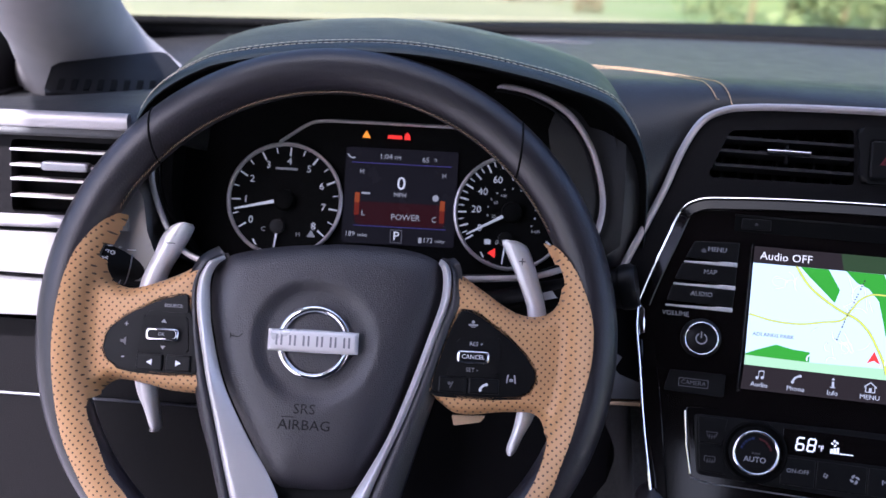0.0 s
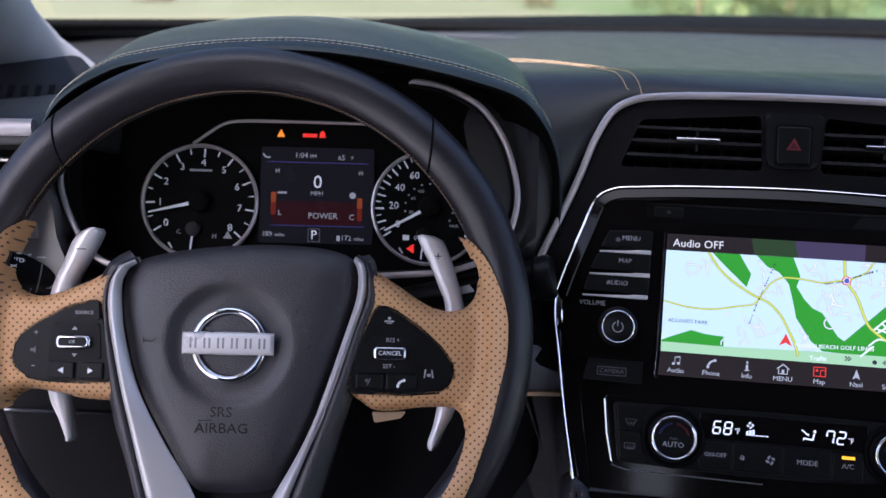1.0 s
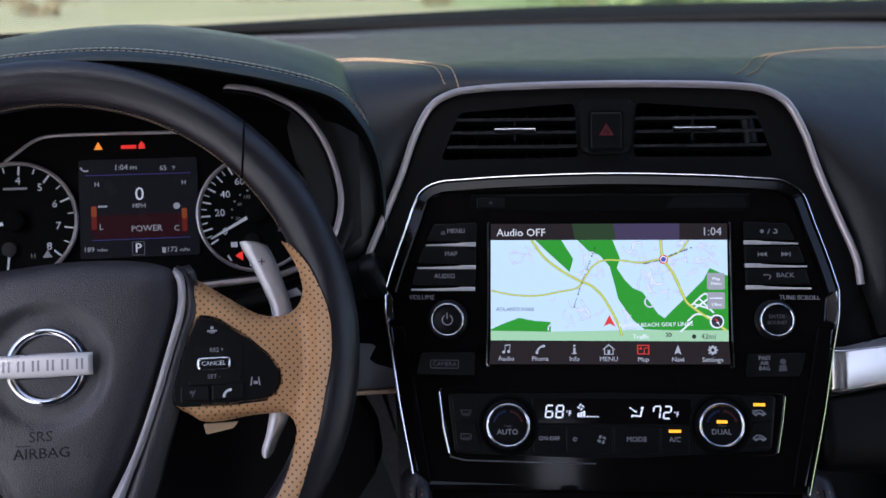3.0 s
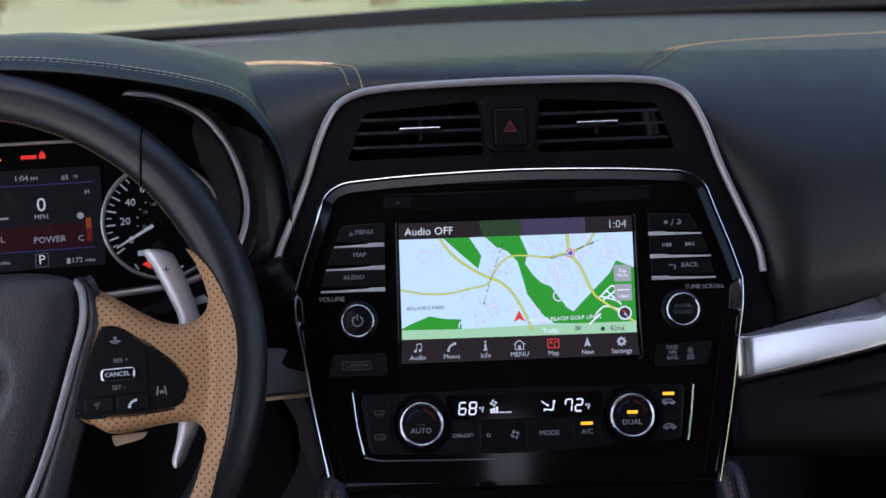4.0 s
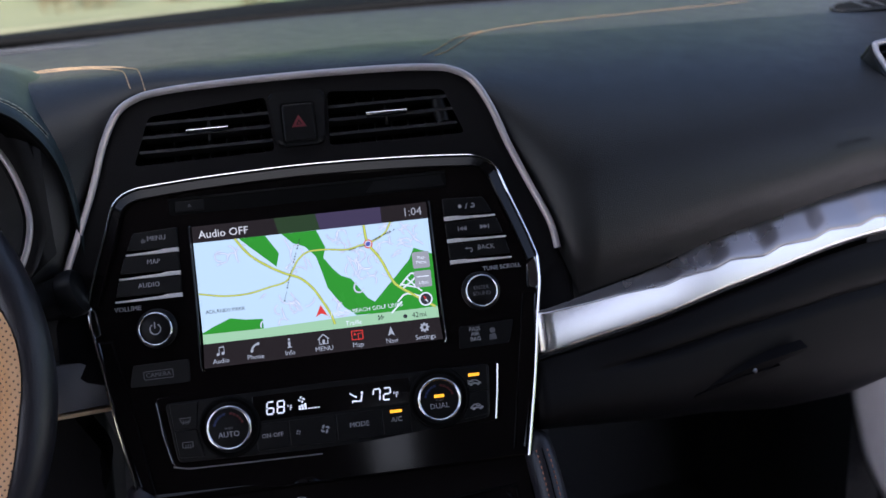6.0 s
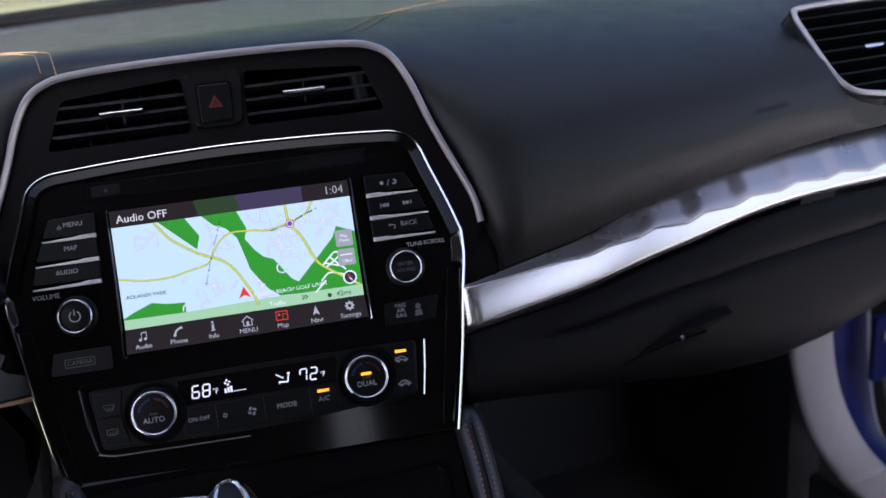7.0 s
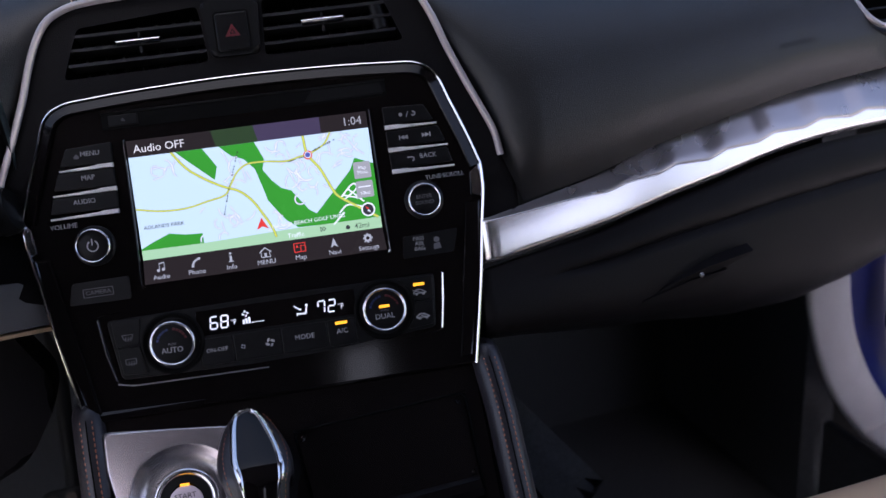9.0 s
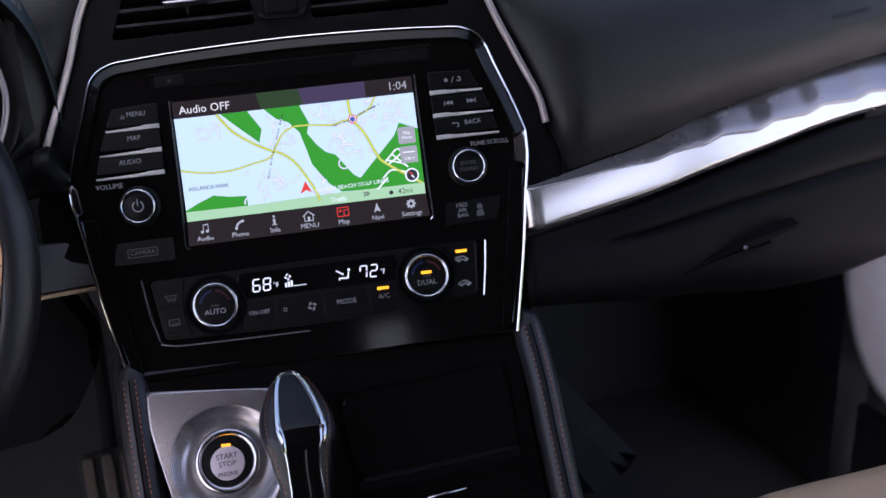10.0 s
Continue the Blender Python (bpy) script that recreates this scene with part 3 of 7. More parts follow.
box(bm, -0.82, -2.05, 0.0, -0.76, 0.20, 0.10)
# Unseen windowless side behind the door, added to keep bright reflections out.
box(bm, -0.80, -2.05, 0.0, -0.74, -1.0, 1.27)
box(bm, -0.80, 0.27, 0.70, -0.768, 0.60, 0.98)
box(bm, -0.82, 0.10, 0.0, -0.76, 0.60, 0.74)
tagged(part("body_side", bm, FACE), "dark trimmed body side round the driver's door opening, unseen rear closed off", "wall", kind="structure")
bm = bmesh.new()
box(bm, 0.72, -2.05, 0.0, 0.80, -1.0, 0.78)
box(bm, 0.72, -1.05, 0.0, 0.80, -0.98, 1.28)
tagged(part("body_side", bm, PILLAR), "dark trimmed body side behind the front door opening", "wall", kind="structure")

# ---- centre stack ----
stack = thing("centre_stack", STACK, "glossy black centre stack with screen, knobs and climate panel", "control panel")


def mirror(pts):
    """A left-to-right line through both sides of a symmetric right-half list that ends on the middle."""
    return [(-u, v) for u, v in pts] + [(u, v) for u, v in reversed(pts[:-1])]


INNER = [(0.1680, 0.004), (0.1612, 0.026), (0.1512, 0.054), (0.1430, 0.0755), (0.1300, 0.0845), (0.1100, 0.0870), (0.0660, 0.0895), (0.0, 0.0910)]
LOWER = [(0.1680, 0.004), (0.1680, -0.006), (0.1672, -0.018), (0.1630, -0.042), (0.1560, -0.086), (0.1455, -0.139), (0.1440, -0.146)]


def plate_with_holes(outline, holes, z0, z1):
    bm = bmesh.new()
    edges = []
    for loop in (outline, *holes):
        vs = [bm.verts.new((x, y, z0)) for x, y in loop]
        edges += [bm.edges.new((vs[i], vs[(i + 1) % len(vs)])) for i in range(len(vs))]
    bmesh.ops.triangle_fill(bm, use_beauty=True, edges=edges)
    ext = bmesh.ops.extrude_face_region(bm, geom=bm.faces[:])
    for e in ext["geom"]:
        if isinstance(e, bmesh.types.BMVert):
            e.co.z = z1
    return bm


vent_left = round_corners([(-0.112, 0.1395), (-0.0245, 0.1460), (-0.0215, 0.1045), (-0.1262, 0.1030)], 0.004, 3)
vent_right = round_corners([(0.0225, 0.1460), (0.1110, 0.1395), (0.1240, 0.1040), (0.0200, 0.1045)], 0.004, 3)
outer = [(p.x, p.y) for p in smooth_path(mirror(TRIM), 5)] + [(0.184, 0.0), (0.165, -0.02), (-0.165, -0.02), (-0.184, 0.0)]
part("surround", plate_with_holes(outer, [vent_left, vent_right], -0.020, -0.0015), FACE, stack, "matte black vinyl surround", smooth=False)

for s in (-1, 1):
    filler = [(s * 0.160, 0.012), (s * 0.187, 0.012), (s * 0.196, -0.010), (s * 0.196, -0.050), (s * 0.150, -0.060)]
    part("side_filler", slab(filler if s > 0 else filler[::-1], -0.050, -0.005, 0.004), FACE, stack)
panel = [(p.x, p.y) for p in smooth_path(mirror(INNER), 5)] + [(u, v) for u, v in LOWER[1:]] + [(-u, v) for u, v in reversed(LOWER[1:])]
part("gloss_panel", slab(panel, -0.030, 0.0015, 0.0012), GLOSS, stack, "piano black lacquered panel")
# A lacquered lip along the panel's top: it slopes up towards the cabin and drops to the panel
lip = smooth_path([(u, v, 0.0) for u, v in mirror(INNER)], 6)
part("gloss_lip", sweep(bmesh.new(), lip, [(-0.0004, 0), (-0.0004, 0.0022), (0.0080, 0.0058), (0.0090, 0.0054), (0.0094, 0.0)]), GLOSS, stack)
path = smooth_path([(u, v, 0.001) for u, v in mirror(TRIM)], 8)
part("outer_trim", sweep(bmesh.new(), path, circle(0.0028, 10, 0.0032)), SATIN, stack, "satin silver arched trim")
path = smooth_path([(u, v, 0.0030) for u, v in mirror(INNER)], 8)
part("inner_trim", sweep(bmesh.new(), path, circle(0.0010, 8)), CHROME, stack, "thin chrome arched trim")
for s in (-1, 1):
    path = smooth_path([(s * u, v, 0.0022) for u, v in LOWER], 6)
    part("side_trim", sweep(bmesh.new(), path, circle(0.0012, 8)), CHROME, stack, "thin chrome edge trim")
    w_ = 0.007 if s > 0 else 0.0035
    corner = [(s * 0.1668, 0.004), (s * 0.1668, -0.010), (s * 0.1655, -0.022), (s * (0.1645 - w_), -0.019), (s * (0.1660 - w_), -0.002)]
    unit(CHROME, corner, 0.0, 0.0035, stack, "corner_trim", 0.0012, "chrome corner facet")
    flank = [(s * 0.1640, -0.024), (s * 0.1560, -0.075), (s * 0.1420, -0.140), (s * 0.1330, -0.140), (s * 0.1450, -0.070), (s * 0.1530, -0.024)]
    unit(GLOSS, flank, 0.0, 0.0040, stack, "side_rib", 0.0018, "bevelled gloss black rib")

# Vents


def air_vent(outline, name, label, x0, x1, tab_at):
    vent = thing(name, STACK, label, "air vent", "centre air vents")
    n = len(outline)

    def wall(a, b):
        x, y = outline[int(round(a * n)) % n]
        return Vector((x, y, -0.003 - 0.052 * b))

    part("duct", sheet(wall, n, 2, True), VOID, vent)
    part("duct_back", slab(outline, -0.060, -0.055), VOID, vent, smooth=False)
    for i, v in enumerate((0.1130, 0.1240, 0.1340)):
        k = (v - 0.1035) / 0.040
        a = x0[0] + (x0[1] - x0[0]) * k
        b = x1[0] + (x1[1] - x1[0]) * k
        bm = bmesh.new()
        path = [Vector((a, v, -0.010)), Vector((b, v, -0.010))]
        sweep(bm, path, [(-0.0011, 0.008), (0.0011, 0.008), (0.0014, -0.014), (-0.0006, -0.014)])
        part("slat", bm, SLAT, vent)
    for i in range(7):
        u = x0[0] + (x1[0] - x0[0]) * (i + 0.8) / 7.6
        bm = box(bmesh.new(), u - 0.0008, 0.105, -0.045, u + 0.0008, 0.143, -0.026)
        part("vane", bm, PLASTIC, vent, smooth=False)
    bm = bmesh.new()
    path = [Vector((tab_at - 0.0155, 0.1250, -0.001)), Vector((tab_at + 0.0155, 0.1250, -0.001))]
    sweep(bm, path, round_corners([(-0.0017, -0.004), (0.0017, -0.004), (0.0017, 0.004), (-0.0017, 0.004)], 0.0014, 3))
    part("tab", bm, CHROME, vent, "polished chrome slider tab")
    part("tab_stem", box(bmesh.new(), tab_at - 0.001, 0.118, -0.012, tab_at + 0.001, 0.133, -0.006), SLAT, vent)
    return vent


air_vent(vent_left, "air_vent", "black centre air vent with a chrome tab", (-0.124, -0.113), (-0.0222, -0.0242), -0.0695)
right_vent = air_vent(vent_right, "air_vent", "black centre air vent with a chrome tab", (0.0205, 0.0225), (0.1215, 0.1125), 0.0655)
part("thumb_wheel", tube([(0.109, 0.115, -0.008), (0.106, 0.135, -0.008)], 0.006, n=12), BUTTON, right_vent, "ribbed thumb wheel")

hazard = thing("hazard_switch", STACK, "black hazard light switch with a red triangle", "switch")
unit(PLASTIC, round_corners([(-0.0240, 0.1478), (0.0212, 0.1478), (0.0190, 0.1330), (0.0172, 0.1062), (-0.0192, 0.1062), (-0.0206, 0.1330)], 0.006), -0.02, 0.0030, hazard, "pod", 0.0035, "black moulded pod", 4)
unit(VOID, rounded(-0.0142, 0.1080, 0.0122, 0.1392, 0.003), 0.0, 0.0033, hazard, "gap", 0.0)
unit(BUTTON, rounded(-0.0128, 0.1094, 0.0108, 0.1377, 0.0025), 0.0, 0.0044, hazard, "button", 0.0012)
tri = [(-0.0064, 0.1200), (0.0046, 0.1200), (-0.0009, 0.1292)]
inn = [(-0.0033, 0.1216), (0.0015, 0.1216), (-0.0009, 0.1256)]
part("triangle", plate_with_holes(tri, [inn], 0.0042, 0.0046), REDDARK, hazard, smooth=False)
part("triangle_core", slab([(-0.0021, 0.1222), (0.0003, 0.1222), (-0.0009, 0.1243)], 0.0042, 0.0046), REDDARK, hazard, smooth=False)

# Disc slot
unit(VOID, rounded(-0.1035, 0.0632, 0.1050, 0.0752, 0.002), 0.001, 0.0020, stack, "disc_slot", 0, "recessed disc slot")
part("slot_lip", sweep(bmesh.new(), [Vector((-0.1035, 0.0752, 0.002)), Vector((0.105, 0.0752, 0.002))], circle(0.0008, 6)), PLASTIC, stack)
eject = unit(BUTTON, rounded(-0.0985, 0.0652, -0.0775, 0.0732, 0.001), 0.001, 0.0032, stack, "eject_button", 0.0006)
icon([[(-0.0893, 0.0694), (-0.0867, 0.0694), (-0.0880, 0.0706)], [(-0.0893, 0.0684), (-0.0867, 0.0684), (-0.0867, 0.0689), (-0.0893, 0.0689)]], PRINTDIM, eject, 0.0034)
unit(PLASTIC, round_corners([(0.043, 0.0650), (0.103, 0.0650), (0.101, 0.0735), (0.050, 0.0735)], 0.0015), 0.001, 0.0028, stack, "card_flap", 0.0006)

# Buttons either side of the screen, each with a bright lower edge


def side_button(pts, edge, words, size, s):
    ob = unit(BUTTON, round_corners(pts, 0.0012, 2), 0.001, 0.0042, stack, "side_button", 0.0008)
    unit(KEYEDGE, edge, 0.0012, 0.0052, ob, "bright_edge", 0.0006, "satin silver lower edge")
    if words:
        lettering(words, size, PRINT, ob, (sum(p[0] for p in pts) / 4 + s * 0.002, sum(p[1] for p in pts) / 4 + 0.001, 0.0043))
    return ob


def edge_of(xo, xi, y, s):
    """A thin bright wedge, thick on the screen's side."""
    return [(xo, y - 0.0008), (xi, y - 0.0010), (xi, y + 0.0022), (xi + s * 0.011, y + 0.0022), (xi + s * 0.015, y + 0.0008), (xo, y + 0.0006)]


b1 = side_button([(-0.1365, 0.0405), (-0.0992, 0.0390), (-0.0985, 0.0545), (-0.1310, 0.0530)], edge_of(-0.1372, -0.0992, 0.0372, -1), "MENU", 0.0050, 1)
icon([[(-0.1262, 0.0462), (-0.1240, 0.0484), (-0.1218, 0.0462), (-0.1224, 0.0462), (-0.1224, 0.0450), (-0.1256, 0.0450), (-0.1256, 0.0462)]], PRINTDIM, b1, 0.0043)
side_button([(-0.1430, 0.0238), (-0.0992, 0.0225), (-0.0992, 0.0362), (-0.1385, 0.0358)], edge_of(-0.1438, -0.0992, 0.0200, -1), "MAP", 0.0050, 1)
side_button([(-0.1475, 0.0072), (-0.0998, 0.0062), (-0.0992, 0.0190), (-0.1445, 0.0186)], edge_of(-0.1480, -0.0998, 0.0036, -1), "AUDIO", 0.0050, 0)
b4 = side_button([(0.1002, 0.0410), (0.1372, 0.0410), (0.1312, 0.0530), (0.1000, 0.0545)], edge_of(0.1392, 0.1000, 0.0383, 1), "", 0.0056, 0)
icon([disc(0.1130, 0.0472, 0.0014, 10), arc_band(0.1225, 0.0472, 0.0009, 0.0020, -150, 110, 8), [(0.1168, 0.0450), (0.1174, 0.0450), (0.1190, 0.0492), (0.1184, 0.0492)]], PRINT, b4, 0.0043)
b5 = side_button([(0.1005, 0.0240), (0.1440, 0.0240), (0.1398, 0.0362), (0.1002, 0.0362)], edge_of(0.1455, 0.1005, 0.0212, 1), "", 0.0056, 0)
icon([[(0.1105, 0.0302), (0.1135, 0.0285), (0.1135, 0.0319)], [(0.1132, 0.0302), (0.1162, 0.0285), (0.1162, 0.0319)], [(0.1096, 0.0285), (0.1103, 0.0285), (0.1103, 0.0319), (0.1096, 0.0319)],
      [(0.1325, 0.0302), (0.1295, 0.0285), (0.1295, 0.0319)], [(0.1298, 0.0302), (0.1268, 0.0285), (0.1268, 0.0319)], [(0.1334, 0.0285), (0.1327, 0.0285), (0.1327, 0.0319), (0.1334, 0.0319)]], PRINT, b5, 0.0043)
b6 = side_button([(0.1010, 0.0078), (0.1475, 0.0078), (0.1445, 0.0192), (0.1006, 0.0195)], edge_of(0.1482, 0.1010, 0.0050, 1), "BACK", 0.0050, 3)
icon([arc_band(0.1172, 0.0134, 0.0011, 0.0018, -90, 90, 8), [(0.1140, 0.0152), (0.1174, 0.0152), (0.1174, 0.0145), (0.1140, 0.0145)], [(0.1134, 0.0149), (0.1148, 0.0140), (0.1148, 0.0158)]], PRINT, b6, 0.0043)
lettering("VOLUME", 0.0050, PRINT, stack, (-0.1402, -0.0023, 0.0024))
lettering("TUNE·SCROLL", 0.0046, PRINT, stack, (0.1400, -0.0020, 0.0024))

# Round knobs


def knob(x, y, r, tall, name, label):
    ob = part(name, lathe([(r * 1.18, 0.0), (r * 1.18, 0.0022), (r * 1.06, 0.0030), (r * 1.02, 0.004), (r * 1.0, tall - 0.002)], 48, centre=(x, y, 0.001)), BUTTON, stack, label)
    part("chrome_ring", lathe([(r * (0.93 + 0.085 * math.cos(q)), tall - 0.001 + 0.0024 * math.sin(q)) for q in [radians(-30 + 24 * k) for k in range(10)]], 48, centre=(x, y, 0.001)), CHROME, ob, "polished chrome ring")
    part("cap", lathe([(r * 0.86, tall - 0.0010), (r * 0.80, tall - 0.0004), (0, tall - 0.0001)], 48, centre=(x, y, 0.001)), BUTTON, ob)
    return ob, tall + 0.0010


vol, h = knob(-0.1204, -0.0188, 0.0125, 0.0085, "volume_knob", "black volume knob with chrome ring and power symbol")
part("power_symbol", plate_with_holes(arc_band(-0.1204, -0.0190, 0.0034, 0.0042, -240, 60, 20), [], h - 0.0002, h + 0.0003), PRINT, vol, smooth=False)
bars([(-0.1210, -0.0185, -0.1202, -0.0138)], PRINT, vol, h)
tune, h = knob(0.1218, -0.0182, 0.0125, 0.0070, "tune_knob", "black tuning knob with chrome ring")
lettering("ENTER", 0.0040, PRINTDIM, tune, (0.1218, -0.0159, h))
lettering("SOUND", 0.0040, PRINTDIM, tune, (0.1218, -0.0204, h))

# Flush lower buttons
cam_button = unit(BUTTON, round_corners([(-0.1405, -0.0440), (-0.1000, -0.0436), (-0.1002, -0.0605), (-0.1440, -0.0600)], 0.002), 0.001, 0.0032, stack, "camera_button", 0.0008)
frame_out = rounded(-0.1335, -0.0556, -0.1120, -0.0492, 0.0008)
part("frame_mark", plate_with_holes(frame_out, [rounded(-0.1330, -0.0551, -0.1125, -0.0497, 0.0006)], 0.0031, 0.0034), PRINTDIM, cam_button, smooth=False)
lettering("CAMERA", 0.0046, PRINTDIM, cam_button, (-0.12275, -0.0524, 0.0034))
pab = unit(BUTTON, round_corners([(0.1020, -0.0438), (0.1440, -0.0424), (0.1390, -0.0598), (0.1002, -0.0604)], 0.002), 0.001, 0.0030, stack, "airbag_indicator", 0.0008)
for i, w in enumerate(("PASS", "AIR", "BAG")):
    lettering(w, 0.0042, PRINT, pab, (0.1136, -0.0466 - 0.0038 * i, 0.0032))
icon([disc(0.1270, -0.0490, 0.0022, 10), [(0.1245, -0.0518), (0.1290, -0.0512), (0.1300, -0.0558), (0.1240, -0.0562)]], PRINTDIM, pab, 0.0031)

# ---- touch screen ----
display = thing("touch_screen", STACK, "lit touch screen showing a street map, audio off", "screen")
unit(GLOSS, round_corners([(-0.0905, 0.0552), (0.0900, 0.0552), (0.0925, -0.0540), (-0.0920, -0.0550)], 0.002), 0.001, 0.0032, display, "bezel", 0.0008)
for s in (-1, 1):
    path = [Vector((s * 0.0898, 0.0540, 0.0034)), Vector((s * 0.0902, 0.0, 0.0034)), Vector((s * 0.0912, -0.0520, 0.0034)), Vector((s * 0.0890, -0.0542, 0.0030))]
    part("edge_highlight", sweep(bmesh.new(), path, circle(0.0007, 6)), CHROME, display, "thin chrome screen edge")
Z = 0.0036


def at_map(s, t):
    """Place on the screen: s across, t down from the top of the picture to the foot of the map (0 to 1)."""
    return -0.0880 + 0.1757 * s, 0.0532 - 0.0876 * t


def patch(pts, material, z, name="map_area"):
    return part(name, slab([at_map(*p) for p in pts], Z - 0.0002, Z + z), material, display, smooth=False)


def road(pts, w, material, z, name="map_road"):
    return line([at_map(*p) for p in pts], w, material, display, Z + z, name, 6)


patch([(0, 0.14), (1, 0.14), (1, 1), (0, 1)], MAP_LAND, 0.0001, "map_ground")
def area(pts, material, z, name="map_area"):
    return part(name, slab(pts, Z - 0.0002, Z + z), material, display, smooth=False)


area([(-0.0546, 0.0409), (-0.0350, 0.0409), (-0.0262, 0.0267), (-0.0290, 0.0170), (-0.0390, 0.0262), (-0.0480, 0.0345)], MAP_GREEN, 0.0002)
area([(-0.0230, 0.0409), (0.0030, 0.0409), (0.0085, 0.0274), (0.0062, 0.0198), (0.0120, 0.0110), (0.0179, 0.0049), (0.0250, 0.0019), (0.0305, -0.0060), (0.0362, -0.0141), (0.0411, -0.0174), (0.0500, -0.0085), (0.0589, 0.0001), (0.0699, 0.0111), (0.0744, 0.0199), (0.0877, 0.0141), (0.0877, -0.0260), (0.0651, -0.0265), (0.0400, -0.0262), (0.0264, -0.0258), (0.0180, -0.0190), (0.0119, -0.0102), (0.0070, -0.0030), (0.0049, 0.0060), (0.0008, 0.0213), (-0.0065, 0.0295), (-0.0150, 0.0330)], MAP_GREEN, 0.0002)
area([(-0.0880, -0.0262), (-0.0800, -0.0225), (-0.0669, -0.0174), (-0.0560, -0.0196), (-0.0432, -0.0205), (-0.0431, -0.0300), (-0.0880, -0.0300)], MAP_GREEN, 0.0002)
area([(-0.0880, -0.0272), (-0.0431, -0.0277), (0.0200, -0.0262), (0.0877, -0.0262), (0.0877, -0.0344), (-0.0880, -0.0344)], MAP_PALE, 0.0003, "map_fade")
rnd = random.Random(4)
fill, casing = bmesh.new(), bmesh.new()
# Street districts: (x0, y0, x1, y1, number of streets)
for x0, y0, x1, y1, count in ((-0.078, 0.022, -0.048, 0.039, 9), (-0.022, 0.010, 0.000, 0.036, 9), (-0.045, -0.026, -0.004, -0.004, 13), (0.012, 0.014, 0.036, 0.038, 14), (0.020, -0.008, 0.052, 0.020, 16), (0.046, 0.014, 0.072, 0.040, 14), (0.066, 0.020, 0.086, 0.040, 7), (0.004, -0.025, 0.022, -0.012, 6)):
    for i in range(count):
        x, y, a = rnd.uniform(x0, x1), rnd.uniform(y0, y1), rnd.choice((0.5, 2.1, 3.6, 5.2)) + rnd.uniform(-0.4, 0.4)
        pts, turn = [], rnd.choice((0.0, 0.0, 0.35, -0.35, 0.7, -0.7))
        for j in range(rnd.randint(4, 8)):
            if not (x0 - 0.002 < x < x1 + 0.002 and y0 - 0.002 < y < y1 + 0.002):
                break
            pts.append((x, y, Z + 0.0003))
            x, y, a = x + 0.0026 * math.cos(a), y + 0.0026 * math.sin(a), a + turn
        if len(pts) > 2:
            flow = smooth_path(pts, 3)
            sweep(casing, flow, [(-0.00062, -0.0001), (0.00062, -0.0001), (0.00062, 0.0001), (-0.00062, 0.0001)])
            sweep(fill, flow, [(-0.00034, -0.0001), (0.00034, -0.0001), (0.00034, 0.00016), (-0.00034, 0.00016)])
tagged(part("map_street_net", casing, MAP_STREET, display, smooth=False), kind="stuff")
tagged(part("map_street_fill", fill, MAP_WHITE, display, smooth=False), kind="stuff")
R1 = [(-0.0575, 0.0409), (-0.0479, 0.0279), (-0.0355, 0.0182), (-0.0230, 0.0110), (-0.0129, 0.0066), (-0.0043, -0.0016), (0.0027, -0.0135), (0.0073, -0.0228), (0.0095, -0.0306)]
R2 = [(-0.0878, 0.0030), (-0.0699, -0.0005), (-0.0519, -0.0008), (-0.0363, 0.0022), (-0.0233, 0.0051), (-0.0175, 0.0130), (-0.0121, 0.0208), (-0.0041, 0.0255), (0.0088, 0.0256), (0.0242, 0.0239), (0.0346, 0.0260), (0.0412, 0.0269), (0.0532, 0.0327), (0.0590, 0.0409)]
R3 = [(0.0387, 0.0409), (0.0404, 0.0269), (0.0482, 0.0149), (0.0550, -0.0010), (0.0597, -0.0077), (0.0733, -0.0174), (0.0860, -0.0262)]
for r, w in ((R1, 1.0), (R2, 0.72), (R3, 1.1)):
    line(r, 0.0019 * w, MAP_ROADEDGE, display, Z + 0.0004, "map_road_edge")
    line(r, 0.0012 * w, MAP_ROAD, display, Z + 0.0006, "map_road")
bm = bmesh.new()


def name_marks(a, b, n, size):
    """A street's name, too small to read: a row of small dark bars."""
    for i in range(n):
        if i % 5 == 4:
            continue
        x, y = a[0] + (b[0] - a[0]) * i / (n - 1), a[1] + (b[1] - a[1]) * i / (n - 1)
        slab(disc(x, y, size * rnd.uniform(0.7, 1.1), 5), Z + 0.0007, Z + 0.0010, bm=bm)


name_marks((-0.0101, 0.0349), (-0.0206, 0.0070), 15, 0.0007)
name_marks((-0.0210, 0.0060), (-0.0256, -0.0090), 9, 0.0007)
name_marks((0.0262, 0.0232), (0.0392, 0.0258), 9, 0.0007)
name_marks((0.0450, 0.0290), (0.0610, 0.0350), 11, 0.0008)
tagged(part("map_name_marks", bm, MAP_DARK, display, smooth=False), kind="stuff")
for s, t, r, m_, z in ((0.732, 0.306, 0.0034, SCREENRED, 0.0008), (0.732, 0.306, 0.0025, MAP_WHITE, 0.0010), (0.732, 0.306, 0.0019, MAP_SHIELD, 0.0011)):
    part("route_shield", slab(disc(*at_map(s, t), r), Z, Z + z), m_, display, smooth=False)
for pts in ([(0.845, 0.70), (0.90, 0.60), (0.915, 0.64), (0.86, 0.72)], [(0.88, 0.64), (0.94, 0.76)], [(0.85, 0.68), (0.93, 0.73)], [(0.83, 0.83), (0.87, 0.77), (0.93, 0.80)], [(0.80, 0.92), (0.85, 0.83)]):
    road(pts, 0.0012, MAP_WHITE, 0.0005, "map_lane")
x, y = at_map(0.503, 0.828)
part("position_arrow", slab([(x, y + 0.0042), (x - 0.0044, y - 0.0044), (x, y - 0.0022), (x + 0.0044, y - 0.0044)], Z, Z + 0.0012), SCREENRED, display, smooth=False)
